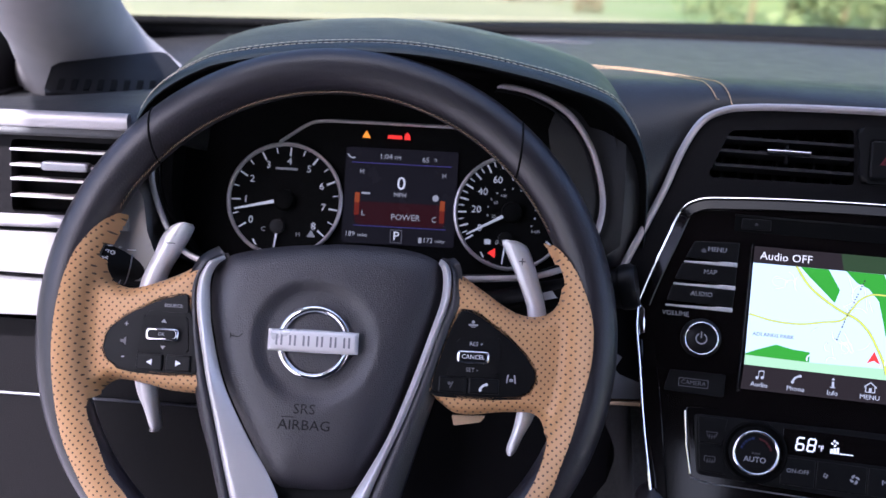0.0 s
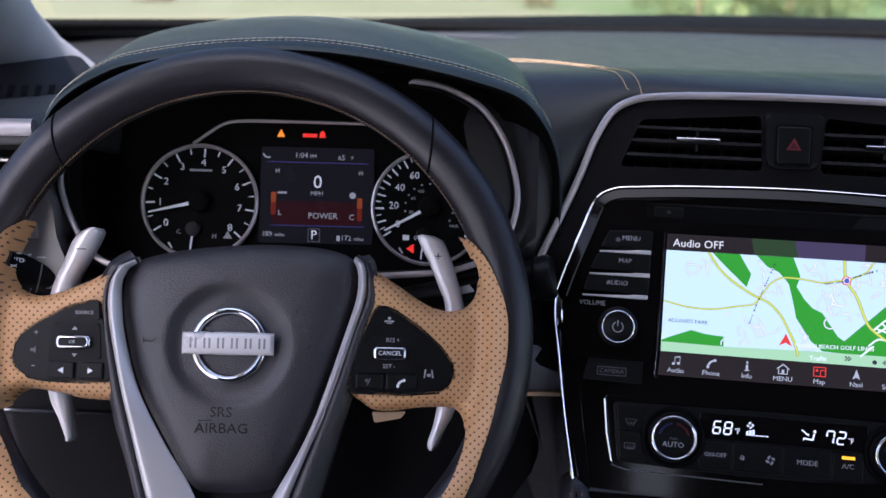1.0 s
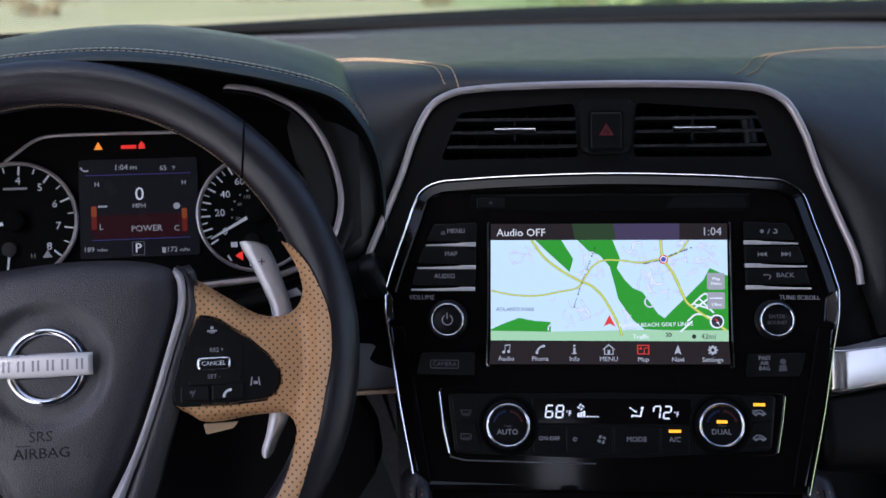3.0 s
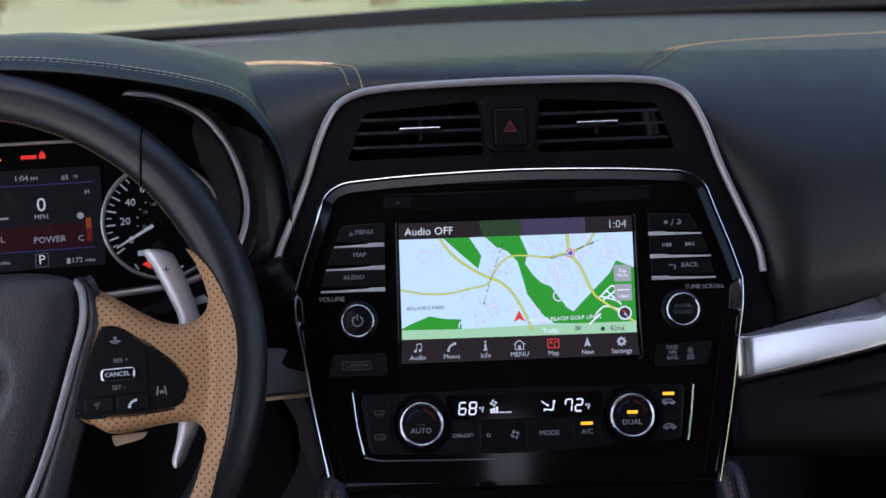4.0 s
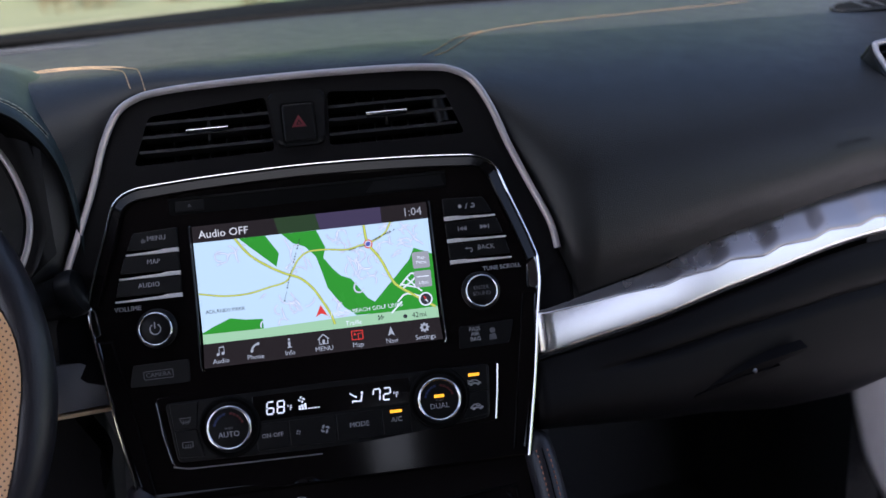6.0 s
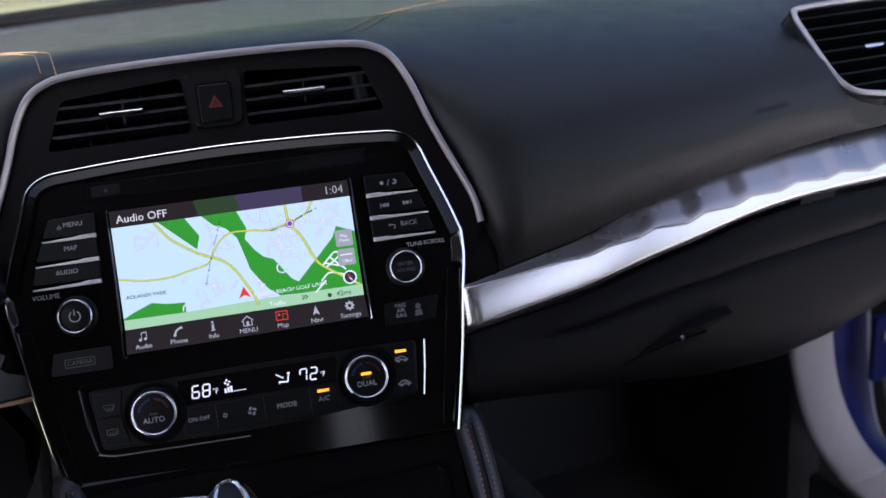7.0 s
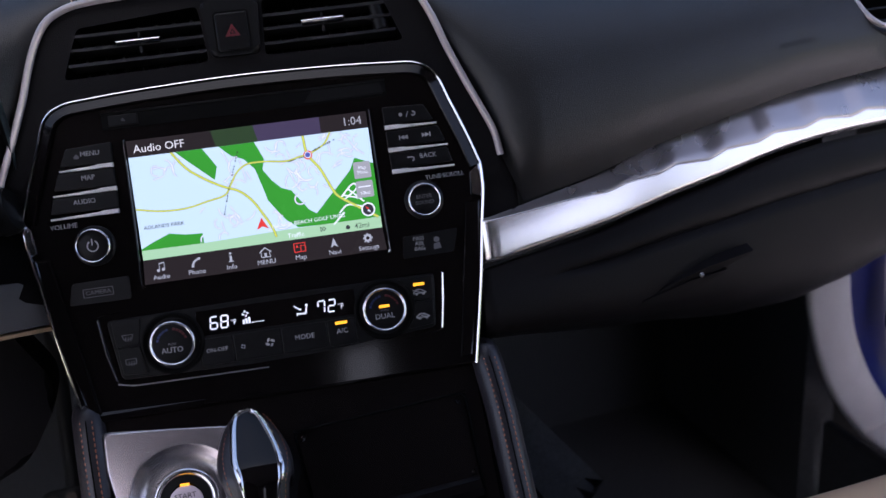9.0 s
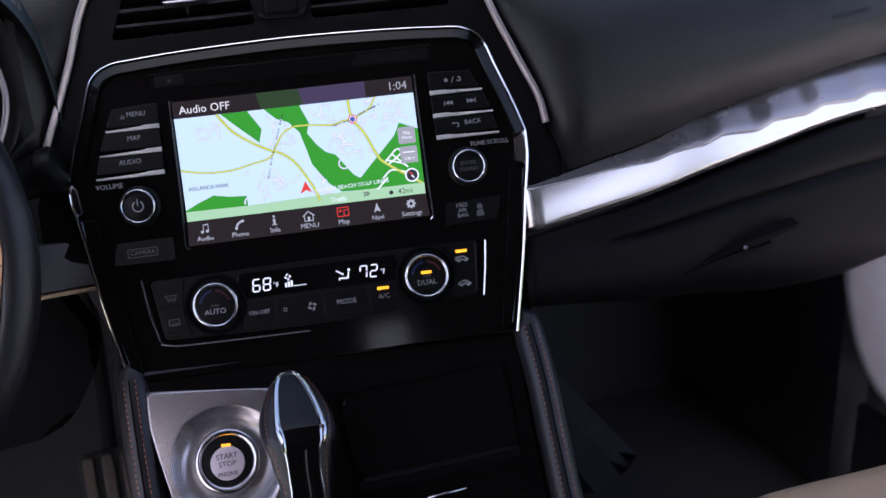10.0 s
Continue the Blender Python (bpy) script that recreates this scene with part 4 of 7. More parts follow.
lettering("ADLANDS PARK", 0.0040, MAP_DARK, display, (*at_map(0.105, 0.735), Z + 0.0008))
lettering("NARCH BEACH GOLF LINKS", 0.0043, MAP_WHITE, display, (*at_map(0.697, 0.862), Z + 0.0010), spin=1.5)
lettering("Traffic", 0.0048, MAP_WHITE, display, (*at_map(0.635, 0.965), Z + 0.0010))
lettering("42mi", 0.0056, MAP_DARK, display, (*at_map(0.916, 0.960), Z + 0.0010))
icon([disc(*at_map(0.856, 0.960), 0.0016)], MAP_DARK, display, Z + 0.0009)
x, y = at_map(0.752, 0.952)
icon([[(x + 0.0011 * i, y + 0.0011 * j), (x + 0.0011 * (i + 1), y + 0.0011 * j), (x + 0.0011 * (i + 1), y + 0.0011 * (j + 1)), (x + 0.0011 * i, y + 0.0011 * (j + 1))] for i in range(-2, 2) for j in range(-1, 2) if (i + j) % 2], MAP_DARK, display, Z + 0.0009, "finish_flag")
for t, words in ((0.492, "Map\nMenu"), (0.656, "1/8mi")):
    x, y = at_map(0.950, t)
    part("map_key", slab(rounded(x - 0.0064, y - 0.0062, x + 0.0064, y + 0.0062, 0.001), Z, Z + 0.0010, 0.0004), SCREENGREY, display)
    lettering(words, 0.0034, MAP_WHITE, display, (x, y - (0.0 if "Map" in words else 0.0030), Z + 0.0011))
    if "mi" in words:
        bars([(x - 0.0045, y + 0.0014, x + 0.0045, y + 0.0022)], MAP_WHITE, display, Z + 0.0011)
x, y = at_map(0.952, 0.832)
part("compass_rim", slab(disc(x, y, 0.0052, 24), Z, Z + 0.0010), MAP_WHITE, display, smooth=False)
part("compass_face", slab(disc(x, y, 0.0041, 24), Z, Z + 0.0012), MAP_DARK, display, smooth=False)
icon([[(x - 0.0006, y), (x - 0.002, y + 0.0030), (x + 0.0008, y + 0.0006)]], SCREENRED, display, Z + 0.0012)
icon([[(x + 0.0006, y), (x + 0.002, y - 0.0030), (x - 0.0008, y - 0.0006)]], MAP_WHITE, display, Z + 0.0012)
# top and bottom bars
patch([(0, 0), (0.345, 0), (0.36, 0.14), (0, 0.14)], BAR, 0.0006, "title_bar")
patch([(0.345, 0), (0.52, 0), (0.535, 0.14), (0.36, 0.14)], BARGREEN, 0.0006, "title_bar")
patch([(0.52, 0), (0.80, 0), (0.80, 0.14), (0.535, 0.14)], BARVIOLET, 0.0006, "title_bar")
patch([(0.80, 0), (1, 0), (1, 0.14), (0.80, 0.14)], BAR, 0.0006, "title_bar")
lettering("Audio OFF", 0.0082, SCREENTEXT, display, (*at_map(0.025, 0.078), Z + 0.0008), align="LEFT")
lettering("1:04", 0.0086, CLOCKTEXT, display, (*at_map(0.935, 0.072), Z + 0.0008))
part("tool_bar", slab([(-0.0880, -0.0344), (0.0877, -0.0344), (0.0890, -0.0512), (-0.0892, -0.0522)], Z - 0.0002, Z + 0.0004), BAR, display, smooth=False)
names = ("Audio", "Phone", "Info", "MENU", "Map", "Navi", "Settings")
for i, w in enumerate(names):
    x = -0.0765 + 0.0254 * i
    red = w == "Map"
    lettering(w, 0.0050, TOOLTEXT, display, (x, -0.0480, Z + 0.0006))
    y = -0.0408
    if w == "Audio":
        polys = [disc(x - 0.0018, y - 0.0022, 0.0011, 10), disc(x + 0.0018, y - 0.0018, 0.0011, 10), [(x - 0.0010, y - 0.002), (x - 0.0006, y - 0.002), (x - 0.0006, y + 0.003), (x - 0.0010, y + 0.003)], [(x + 0.0026, y - 0.0016), (x + 0.0030, y - 0.0016), (x + 0.0030, y + 0.0036), (x + 0.0026, y + 0.0036)], [(x - 0.0010, y + 0.0022), (x + 0.0030, y + 0.0028), (x + 0.0030, y + 0.0036), (x - 0.0010, y + 0.0030)]]
    elif w == "Phone":
        polys = [arc_band(x + 0.0030, y - 0.0030, 0.0046, 0.0060, 95, 175, 8), disc(x + 0.0026, y + 0.0024, 0.0011, 8), disc(x - 0.0024, y - 0.0026, 0.0011, 8)]
    elif w == "Info":
        polys = [disc(x, y + 0.0028, 0.0009, 10), [(x - 0.0008, y - 0.0030), (x + 0.0008, y - 0.0030), (x + 0.0008, y + 0.0012), (x - 0.0008, y + 0.0012)], [(x - 0.0018, y - 0.0034), (x + 0.0018, y - 0.0034), (x + 0.0018, y - 0.0028), (x - 0.0018, y - 0.0028)]]
    elif w == "MENU":
        polys = [[(x - 0.0046, y + 0.0002), (x, y + 0.0040), (x + 0.0046, y + 0.0002), (x + 0.0040, y - 0.0003), (x, y + 0.0030), (x - 0.0040, y - 0.0003)], [(x - 0.0034, y - 0.0036), (x - 0.0028, y - 0.0036), (x - 0.0028, y + 0.0004), (x - 0.0034, y + 0.0002)], [(x + 0.0034, y - 0.0036), (x + 0.0028, y - 0.0036), (x + 0.0028, y + 0.0004), (x + 0.0034, y + 0.0002)], [(x - 0.0034, y - 0.0038), (x + 0.0034, y - 0.0038), (x + 0.0034, y - 0.0032), (x - 0.0034, y - 0.0032)], [(x - 0.0009, y - 0.0034), (x + 0.0009, y - 0.0034), (x + 0.0009, y - 0.0004), (x - 0.0009, y - 0.0004)]]
    elif w == "Map":
        polys = [[(x - 0.0044, y + 0.0030), (x + 0.0044, y + 0.0030), (x + 0.0044, y + 0.0036), (x - 0.0044, y + 0.0036)], [(x - 0.0044, y - 0.0034), (x + 0.0044, y - 0.0034), (x + 0.0044, y - 0.0028), (x - 0.0044, y - 0.0028)], [(x - 0.0044, y - 0.0034), (x - 0.0038, y - 0.0034), (x - 0.0038, y + 0.0036), (x - 0.0044, y + 0.0036)], [(x + 0.0038, y - 0.0034), (x + 0.0044, y - 0.0034), (x + 0.0044, y + 0.0036), (x + 0.0038, y + 0.0036)], [(x + 0.0004, y - 0.0034), (x + 0.0009, y - 0.0034), (x + 0.0009, y + 0.0014), (x + 0.0004, y + 0.0014)], [(x + 0.0004, y + 0.0010), (x + 0.0044, y + 0.0010), (x + 0.0044, y + 0.0015), (x + 0.0004, y + 0.0015)], [(x - 0.0030, y + 0.0002), (x - 0.0008, y + 0.0002), (x - 0.0019, y + 0.0024)]]
    elif w == "Navi":
        polys = [[(x, y + 0.0038), (x - 0.0026, y - 0.0034), (x, y - 0.0018), (x + 0.0026, y - 0.0034)]]
    else:
        polys = [arc_band(x, y, 0.0013, 0.0028, 0, 359, 20)] + [[(x + 0.0026 * math.cos(a - 0.2), y + 0.0026 * math.sin(a - 0.2)), (x + 0.0037 * math.cos(a - 0.14), y + 0.0037 * math.sin(a - 0.14)), (x + 0.0037 * math.cos(a + 0.14), y + 0.0037 * math.sin(a + 0.14)), (x + 0.0026 * math.cos(a + 0.2), y + 0.0026 * math.sin(a + 0.2))] for a in [k * math.pi / 4 for k in range(8)]]
    icon(polys, SCREENRED if red else TOOLTEXT, display, Z + 0.0006)

# ---- climate panel ----
climate = thing("climate_panel", STACK, "black climate control panel with two temperature dials", "control panel")
outline = round_corners([(-0.1270, -0.0695), (-0.0960, -0.0688), (-0.0166, -0.0690), (0.0600, -0.0705), (0.1285, -0.0722), (0.1225, -0.1176), (0.0600, -0.1222), (0.0246, -0.1245), (-0.0197, -0.1252), (-0.1000, -0.1238), (-0.1185, -0.1222)], 0.004, 3)
unit(GLOSS, outline, 0.0, 0.0026, climate, "frame", 0.001)
outline = round_corners([(-0.1205, -0.0745), (0.0, -0.0728), (0.1215, -0.0738), (0.1175, -0.1140), (0.0246, -0.1202), (-0.0197, -0.1208), (-0.1148, -0.1185)], 0.004, 3)
unit(PLASTIC, outline, 0.001, 0.0044, climate, "face", 0.0015)
for pts in ([(-0.1267, -0.0729), (-0.1237, -0.0983), (-0.1191, -0.1185)], [(0.1279, -0.0744), (0.1255, -0.0947), (0.1221, -0.1154)]):
    part("side_edge", sweep(bmesh.new(), [Vector((x, y, 0.0030)) for x, y in pts], circle(0.0008, 8)), CHROME, climate, "thin bright metal edge")
part("under_edge", sweep(bmesh.new(), [Vector((x, y, 0.0024)) for x, y in [(-0.1188, -0.1212), (-0.1079, -0.1238), (-0.06, -0.1246), (-0.01, -0.1252)]], circle(0.0006, 6)), GREYMETAL, climate)
unit(GLOSS, rounded(-0.0570, -0.0955, 0.0600, -0.0768, 0.001), 0.002, 0.0046, climate, "readout", 0.0003, "dark climate readout with white digits")


def segment_digit(ch, x, y, h, parent):
    """A seven-part digit, middle at (x, y)."""
    w, k, s = h * 0.56, h * 0.135, 0.12
    on = {"6": "abcdeg".replace("b", "") + "f", "8": "abcdefg", "7": "abcf", "2": "abdeg"}[ch]
    polys = []
    for c in on:
        if c in "adg":
            yy = {"a": h / 2, "g": 0, "d": -h / 2}[c]
            polys.append([(-w / 2 + k * 0.3, yy - k / 2), (w / 2 - k * 0.3, yy - k / 2), (w / 2 - k * 0.3, yy + k / 2), (-w / 2 + k * 0.3, yy + k / 2)])
        else:
            xx = w / 2 if c in "bc" else -w / 2
            y0 = 0 if c in "bf" else -h / 2
            polys.append([(xx - k / 2, y0 + k * 0.35), (xx + k / 2, y0 + k * 0.35), (xx + k / 2, y0 + h / 2 - k * 0.35), (xx - k / 2, y0 + h / 2 - k * 0.35)])
    polys = [[(x + a + b * s, y + b) for a, b in p] for p in polys]
    return icon(polys, LIT, parent, 0.0048, "lit_digit")


for digits, x in (("68", -0.0445), ("72", 0.0345)):
    segment_digit(digits[0], x, -0.0868, 0.0088, climate)
    segment_digit(digits[1], x + 0.0077, -0.0868, 0.0088, climate)
    lettering("°F", 0.0056, LIT, climate, (x + 0.0142, -0.0884, 0.0048), squeeze=0.85)
icon([arc_band(-0.0212 + 0.0013 * math.cos(a), -0.0834 + 0.0013 * math.sin(a), 0.0, 0.0012, math.degrees(a) - 30, math.degrees(a) + 140, 6) for a in (0, 1.57, 3.14, 4.71)], LIT, climate, 0.0048, "fan_symbol")
bars([(-0.0238 + 0.0021 * i, -0.0908, -0.0222 + 0.0021 * i, -0.0876 + 0.0007 * i) for i in range(3)] + [(-0.0172 + 0.0024 * i, -0.0908, -0.0154 + 0.0024 * i, -0.0900) for i in range(4)], LIT, climate, 0.0048, "fan_bars")
icon([disc(0.0238, -0.0838, 0.0011, 8), [(0.0230, -0.0852), (0.0242, -0.0852), (0.0231, -0.0902), (0.0218, -0.0902)], [(0.0160, -0.0898), (0.0220, -0.0904), (0.0220, -0.0891), (0.0163, -0.0887)], [(0.0141, -0.0836), (0.0187, -0.0869), (0.0193, -0.0862), (0.0149, -0.0829)], [(0.0195, -0.0875), (0.0198, -0.0854), (0.0180, -0.0863)], [(0.0158, -0.0909), (0.0165, -0.0909), (0.0169, -0.0887), (0.0161, -0.0887)]], LIT, climate, 0.0048, "airflow_symbol")
spans = [(-0.0565, -0.0330), (-0.0322, 0.0020), (0.0028, 0.0361), (0.0369, 0.0580)]
for (a, b), w in zip(spans, ("ON-OFF", "", "MODE", "A/C")):
    ob = unit(BUTTON, rounded(a, -0.1172, b, -0.0975, 0.001), 0.002, 0.0054, climate, "key", 0.0006)
    if w:
        lettering(w, 0.0043 if w == "ON-OFF" else 0.0052, PRINT, ob, ((a + b) / 2, -0.1067 if w != "A/C" else -0.1065, 0.0056))
    else:
        for x, r in ((-0.0258, 0.0016), (-0.0061, 0.0030)):
            icon([arc_band(x + r * 0.55 * math.cos(q), -0.1070 + r * 0.55 * math.sin(q), 0.0, r * 0.55, math.degrees(q) - 40, math.degrees(q) + 130, 6) for q in (0.3, 1.87, 3.44, 5.01)], PRINT, ob, 0.0056, "fan_symbol")
    if w == "A/C":
        bars([(0.0430, -0.1014, 0.0518, -0.0993)], AMBER, ob, 0.0057, "lamp")
for x, y, w, lit in ((-0.0752, -0.0969, "AUTO", False), (0.0806, -0.0953, "DUAL", True)):
    part("dial_well", lathe([(0.0228, 0.0036), (0.0226, 0.0060), (0.0214, 0.0066), (0.0196, 0.0058), (0.0172, 0.0020)], 48, centre=(x, y, 0.0)), VOID, climate)
    dial = part("temperature_dial", lathe([(0.0164, 0.0), (0.0160, 0.0080), (0.0152, 0.0086)], 48, centre=(x, y, 0.0010)), BUTTON, climate, "black dial with chrome ring")
    part("chrome_ring", lathe([(0.0153 + 0.0014 * math.cos(q), 0.0076 + 0.0022 * math.sin(q)) for q in [radians(-60 + 26 * k) for k in range(10)]], 64, centre=(x, y, 0.0010)), CHROME, dial, "polished chrome ring")
    part("cap", lathe([(0.0143, 0.0078), (0.0138, 0.0084), (0.0100, 0.0087), (0, 0.0088)], 40, centre=(x, y, 0.0010)), BUTTON, dial)
    lettering(w, 0.0056, PRINT, dial, (x - 0.0004, y - 0.0048, 0.0100))
    lettering("PUSH", 0.0024, PRINTDIM, dial, (x, y - 0.0004, 0.0100))
    for m_, a0 in ((DIALBLUE, 100), (DIALRED, 15)):
        icon([arc_band(x, y, 0.0098, 0.0114, a0 + 14 * k, a0 + 14 * k + 11, 4) for k in range(5)], m_, dial, 0.0100, "scale")
    if lit:
        bars([(x - 0.0038, y + 0.0016, x + 0.0038, y + 0.0037)], AMBER, dial, 0.0101, "lamp")
for outs, lit in (((((-0.1172, -0.0755), (-0.0960, -0.0756), (-0.0985, -0.0880), (-0.0990, -0.0946), (-0.1154, -0.0946)), ((-0.1152, -0.0954), (-0.0988, -0.0954), (-0.0960, -0.1130), (-0.0950, -0.1160), (-0.1130, -0.1150))), False),
                  ((((0.0930, -0.0745), (0.1195, -0.0748), (0.1182, -0.0925), (0.1035, -0.0923), (0.1020, -0.0840)), ((0.1035, -0.0933), (0.1180, -0.0935), (0.1166, -0.1112), (0.0970, -0.1128), (0.1020, -0.1040))), True)):
    for k, pts in enumerate(outs):
        ob = unit(BUTTON, round_corners(pts, 0.0012, 2), 0.002, 0.0054, climate, "key", 0.0006)
        x, y = ((-0.1065, -0.0881 - 0.0178 * k), (0.1086, -0.0865 - 0.0182 * k))[lit]
        if lit:
            icon([[(x - 0.0050, y - 0.0010), (x + 0.0050, y - 0.0010), (x + 0.0046, y - 0.0002), (x - 0.0050, y - 0.0002)], [(x - 0.0050, y - 0.0010), (x - 0.0050, y + 0.0008), (x - 0.0042, y + 0.0008), (x - 0.0042, y - 0.0010)], [(x - 0.0046, y + 0.0004), (x - 0.0022, y + 0.0024), (x - 0.0016, y + 0.0018), (x - 0.0040, y)], [(x - 0.0022, y + 0.0024), (x + 0.0012, y + 0.0024), (x + 0.0012, y + 0.0017), (x - 0.0022, y + 0.0017)], [(x + 0.0012, y + 0.0024), (x + 0.0050, y - 0.0004), (x + 0.0046, y - 0.0010), (x + 0.0008, y + 0.0018)], disc(x - 0.0026, y - 0.0012, 0.0011, 8), disc(x + 0.0026, y - 0.0012, 0.0011, 8), ([(x - 0.0052, y + 0.0024), (x + 0.0022, y - 0.0004), (x + 0.0022, y - 0.0010), (x - 0.0052, y + 0.0018)] if k == 0 else [(x - 0.0012, y + 0.0010), (x + 0.0022, y + 0.0010), (x + 0.0022, y + 0.0004), (x - 0.0012, y + 0.0004)])], PRINT, ob, 0.0056)
            if k == 0:
                bars([(x - 0.0042, y + 0.0050, x + 0.0042, y + 0.0072)], AMBER, ob, 0.0057, "lamp")
        else:
            ring_ = [(x - 0.0042, y + 0.0020), (x + 0.0042, y + 0.0020), (x + 0.0030, y - 0.0016), (x - 0.0030, y - 0.0016)] if k == 0 else rounded(x - 0.0040, y - 0.0020, x + 0.0040, y + 0.0022, 0.0006)
            hole_ = [(px_ * 0.86 + x * 0.14, py_ * 0.80 + y * 0.20) for px_, py_ in ring_]
            part("heater_mark", plate_with_holes(ring_, [hole_], 0.0052, 0.0057), PRINTDIM, ob, smooth=False)
            icon([[(x - 0.0020 + 0.0018 * j, y - 0.0030), (x - 0.0016 + 0.0018 * j, y - 0.0030), (x - 0.0012 + 0.0018 * j, y + 0.0004), (x - 0.0016 + 0.0018 * j, y + 0.0004)] for j in range(3)], PRINTDIM, ob, 0.0056)

# ---- instrument binnacle and gauges ----
binnacle = thing("instrument_binnacle", Matrix(), "black stitched leather hood over the instruments", "instrument hood")
ARCH = [(-0.5495, 0.758), (-0.546, 0.766), (-0.536, 0.782), (-0.522, 0.795), (-0.503, 0.807), (-0.482, 0.8155), (-0.440, 0.8235), (-0.398, 0.8280), (-0.356, 0.8295), (-0.315, 0.8265), (-0.273, 0.8200), (-0.231, 0.8110), (-0.197, 0.7990), (-0.179, 0.7800), (-0.168, 0.7570), (-0.163, 0.730), (-0.161, 0.690), (-0.162, 0.640)]
arch = smooth_path([(x, 0, z) for x, z in ARCH], 6)
MIDDLE = Vector((-0.350, 0, 0.715))
# (y, scale about the middle, lift) from the gauge ring out, over the lip and back to the dash
HOOD = [(0.096, 0.855, -0.004), (0.085, 0.90, -0.003), (0.066, 0.960, -0.006), (0.054, 0.984, -0.008), (0.050, 0.996, -0.006), (0.056, 1.008, -0.003), (0.070, 1.012, -0.001), (0.095, 1.018, 0.002), (0.125, 1.022, 0.005), (0.160, 1.025, 0.006), (0.210, 1.028, 0.004), (0.260, 1.03, -0.004), (0.320, 1.03, -0.016), (0.390, 1.02, -0.034), (0.450, 1.0, -0.055)]


HOOD = [tuple(p) for p in smooth_path(HOOD, 3)]


def hood_point(a, b):
    i = min(len(arch) - 1, int(round(a * (len(arch) - 1))))
    j = min(len(HOOD) - 1, int(round(b * (len(HOOD) - 1))))
    y, s, lift = HOOD[j]
    p = MIDDLE + (arch[i] - MIDDLE) * s
    k = max(0.0, min(1.0, (arch[i].z - 0.73) / 0.08))
    return Vector((p.x, y, p.z + lift * k))


LIP = 12
part("hood", sheet(lambda a, b: hood_point(a, (LIP + (len(HOOD) - 1 - LIP) * b) / (len(HOOD) - 1)), len(arch) - 1, len(HOOD) - 1 - LIP), HOOD_SKYTINT, binnacle)
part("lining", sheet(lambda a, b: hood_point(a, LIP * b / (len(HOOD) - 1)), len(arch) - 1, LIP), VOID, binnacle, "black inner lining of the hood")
crown = [hood_point(i / (len(arch) - 1), 5.3 / 14) for i in range(8, len(arch) - 22)]
part("seam_groove", tube([p + Vector((0, 0.0032, 0.0006)) for p in crown], 0.0006, n=5), VOID, binnacle)
for shift, d in ((0.0, 0.0), (0.0052, 0.0014)):
    path = [p + Vector((0, shift, d + 0.0006)) for p in crown]
    stitches(path, 0.0038, 0.0010, 0.00030, WHITE_THREAD, binnacle)

gauges = thing("instrument_cluster", GAUGES, "lit instrument cluster with two round dials and a display", "instrument cluster")
outline = [(p.x, p.y) for p in smooth_path([(-0.175, 0.02), (-0.165, 0.062), (-0.10, 0.092), (0.0, 0.098), (0.09, 0.092), (0.155, 0.065), (0.170, 0.02), (0.160, -0.045), (0.10, -0.085), (0.0, -0.095), (-0.10, -0.088), (-0.165, -0.045)], 5, True)]
unit(VOID, outline, -0.012, -0.002, gauges, "face", 0, "black gauge face")


def bowl_point(a, b):
    n = len(outline)
    x, y = outline[int(round(a * n)) % n]
    return Vector((x * (1 - 0.02 * b), y * (1 - 0.03 * b), -0.004 + 0.045 * b))


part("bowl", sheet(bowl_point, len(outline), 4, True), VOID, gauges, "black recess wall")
RING = [(0.0715, 0.0800), (0.0780, 0.0812), (0.1010, 0.0768), (0.1272, 0.0625), (0.1440, 0.0400), (0.1530, 0.0150), (0.1560, -0.0090), (0.1500, -0.0330), (0.1380, -0.0500), (0.1120, -0.0610), (0.0869, -0.0650), (0.0, -0.0700), (-0.100, -0.0690), (-0.1451, -0.0640), (-0.1674, -0.0485), (-0.1849, -0.0130), (-0.1870, 0.015), (-0.180, 0.04)]
path = smooth_path([(x, y, 0.040) for x, y in RING], 8)
sc = [min(1.0, 0.35 + i / 14) for i in range(len(path))]
part("outer_ring", sweep(bmesh.new(), path, circle(0.0024, 10), scales=sc), SATIN, gauges, "satin silver ring round the cluster")
path = smooth_path([(x * 0.975, y * 0.97, 0.036) for x, y in RING], 8)
part("inner_ring", sweep(bmesh.new(), path, circle(0.0016, 8), scales=sc), BUTTON, gauges)

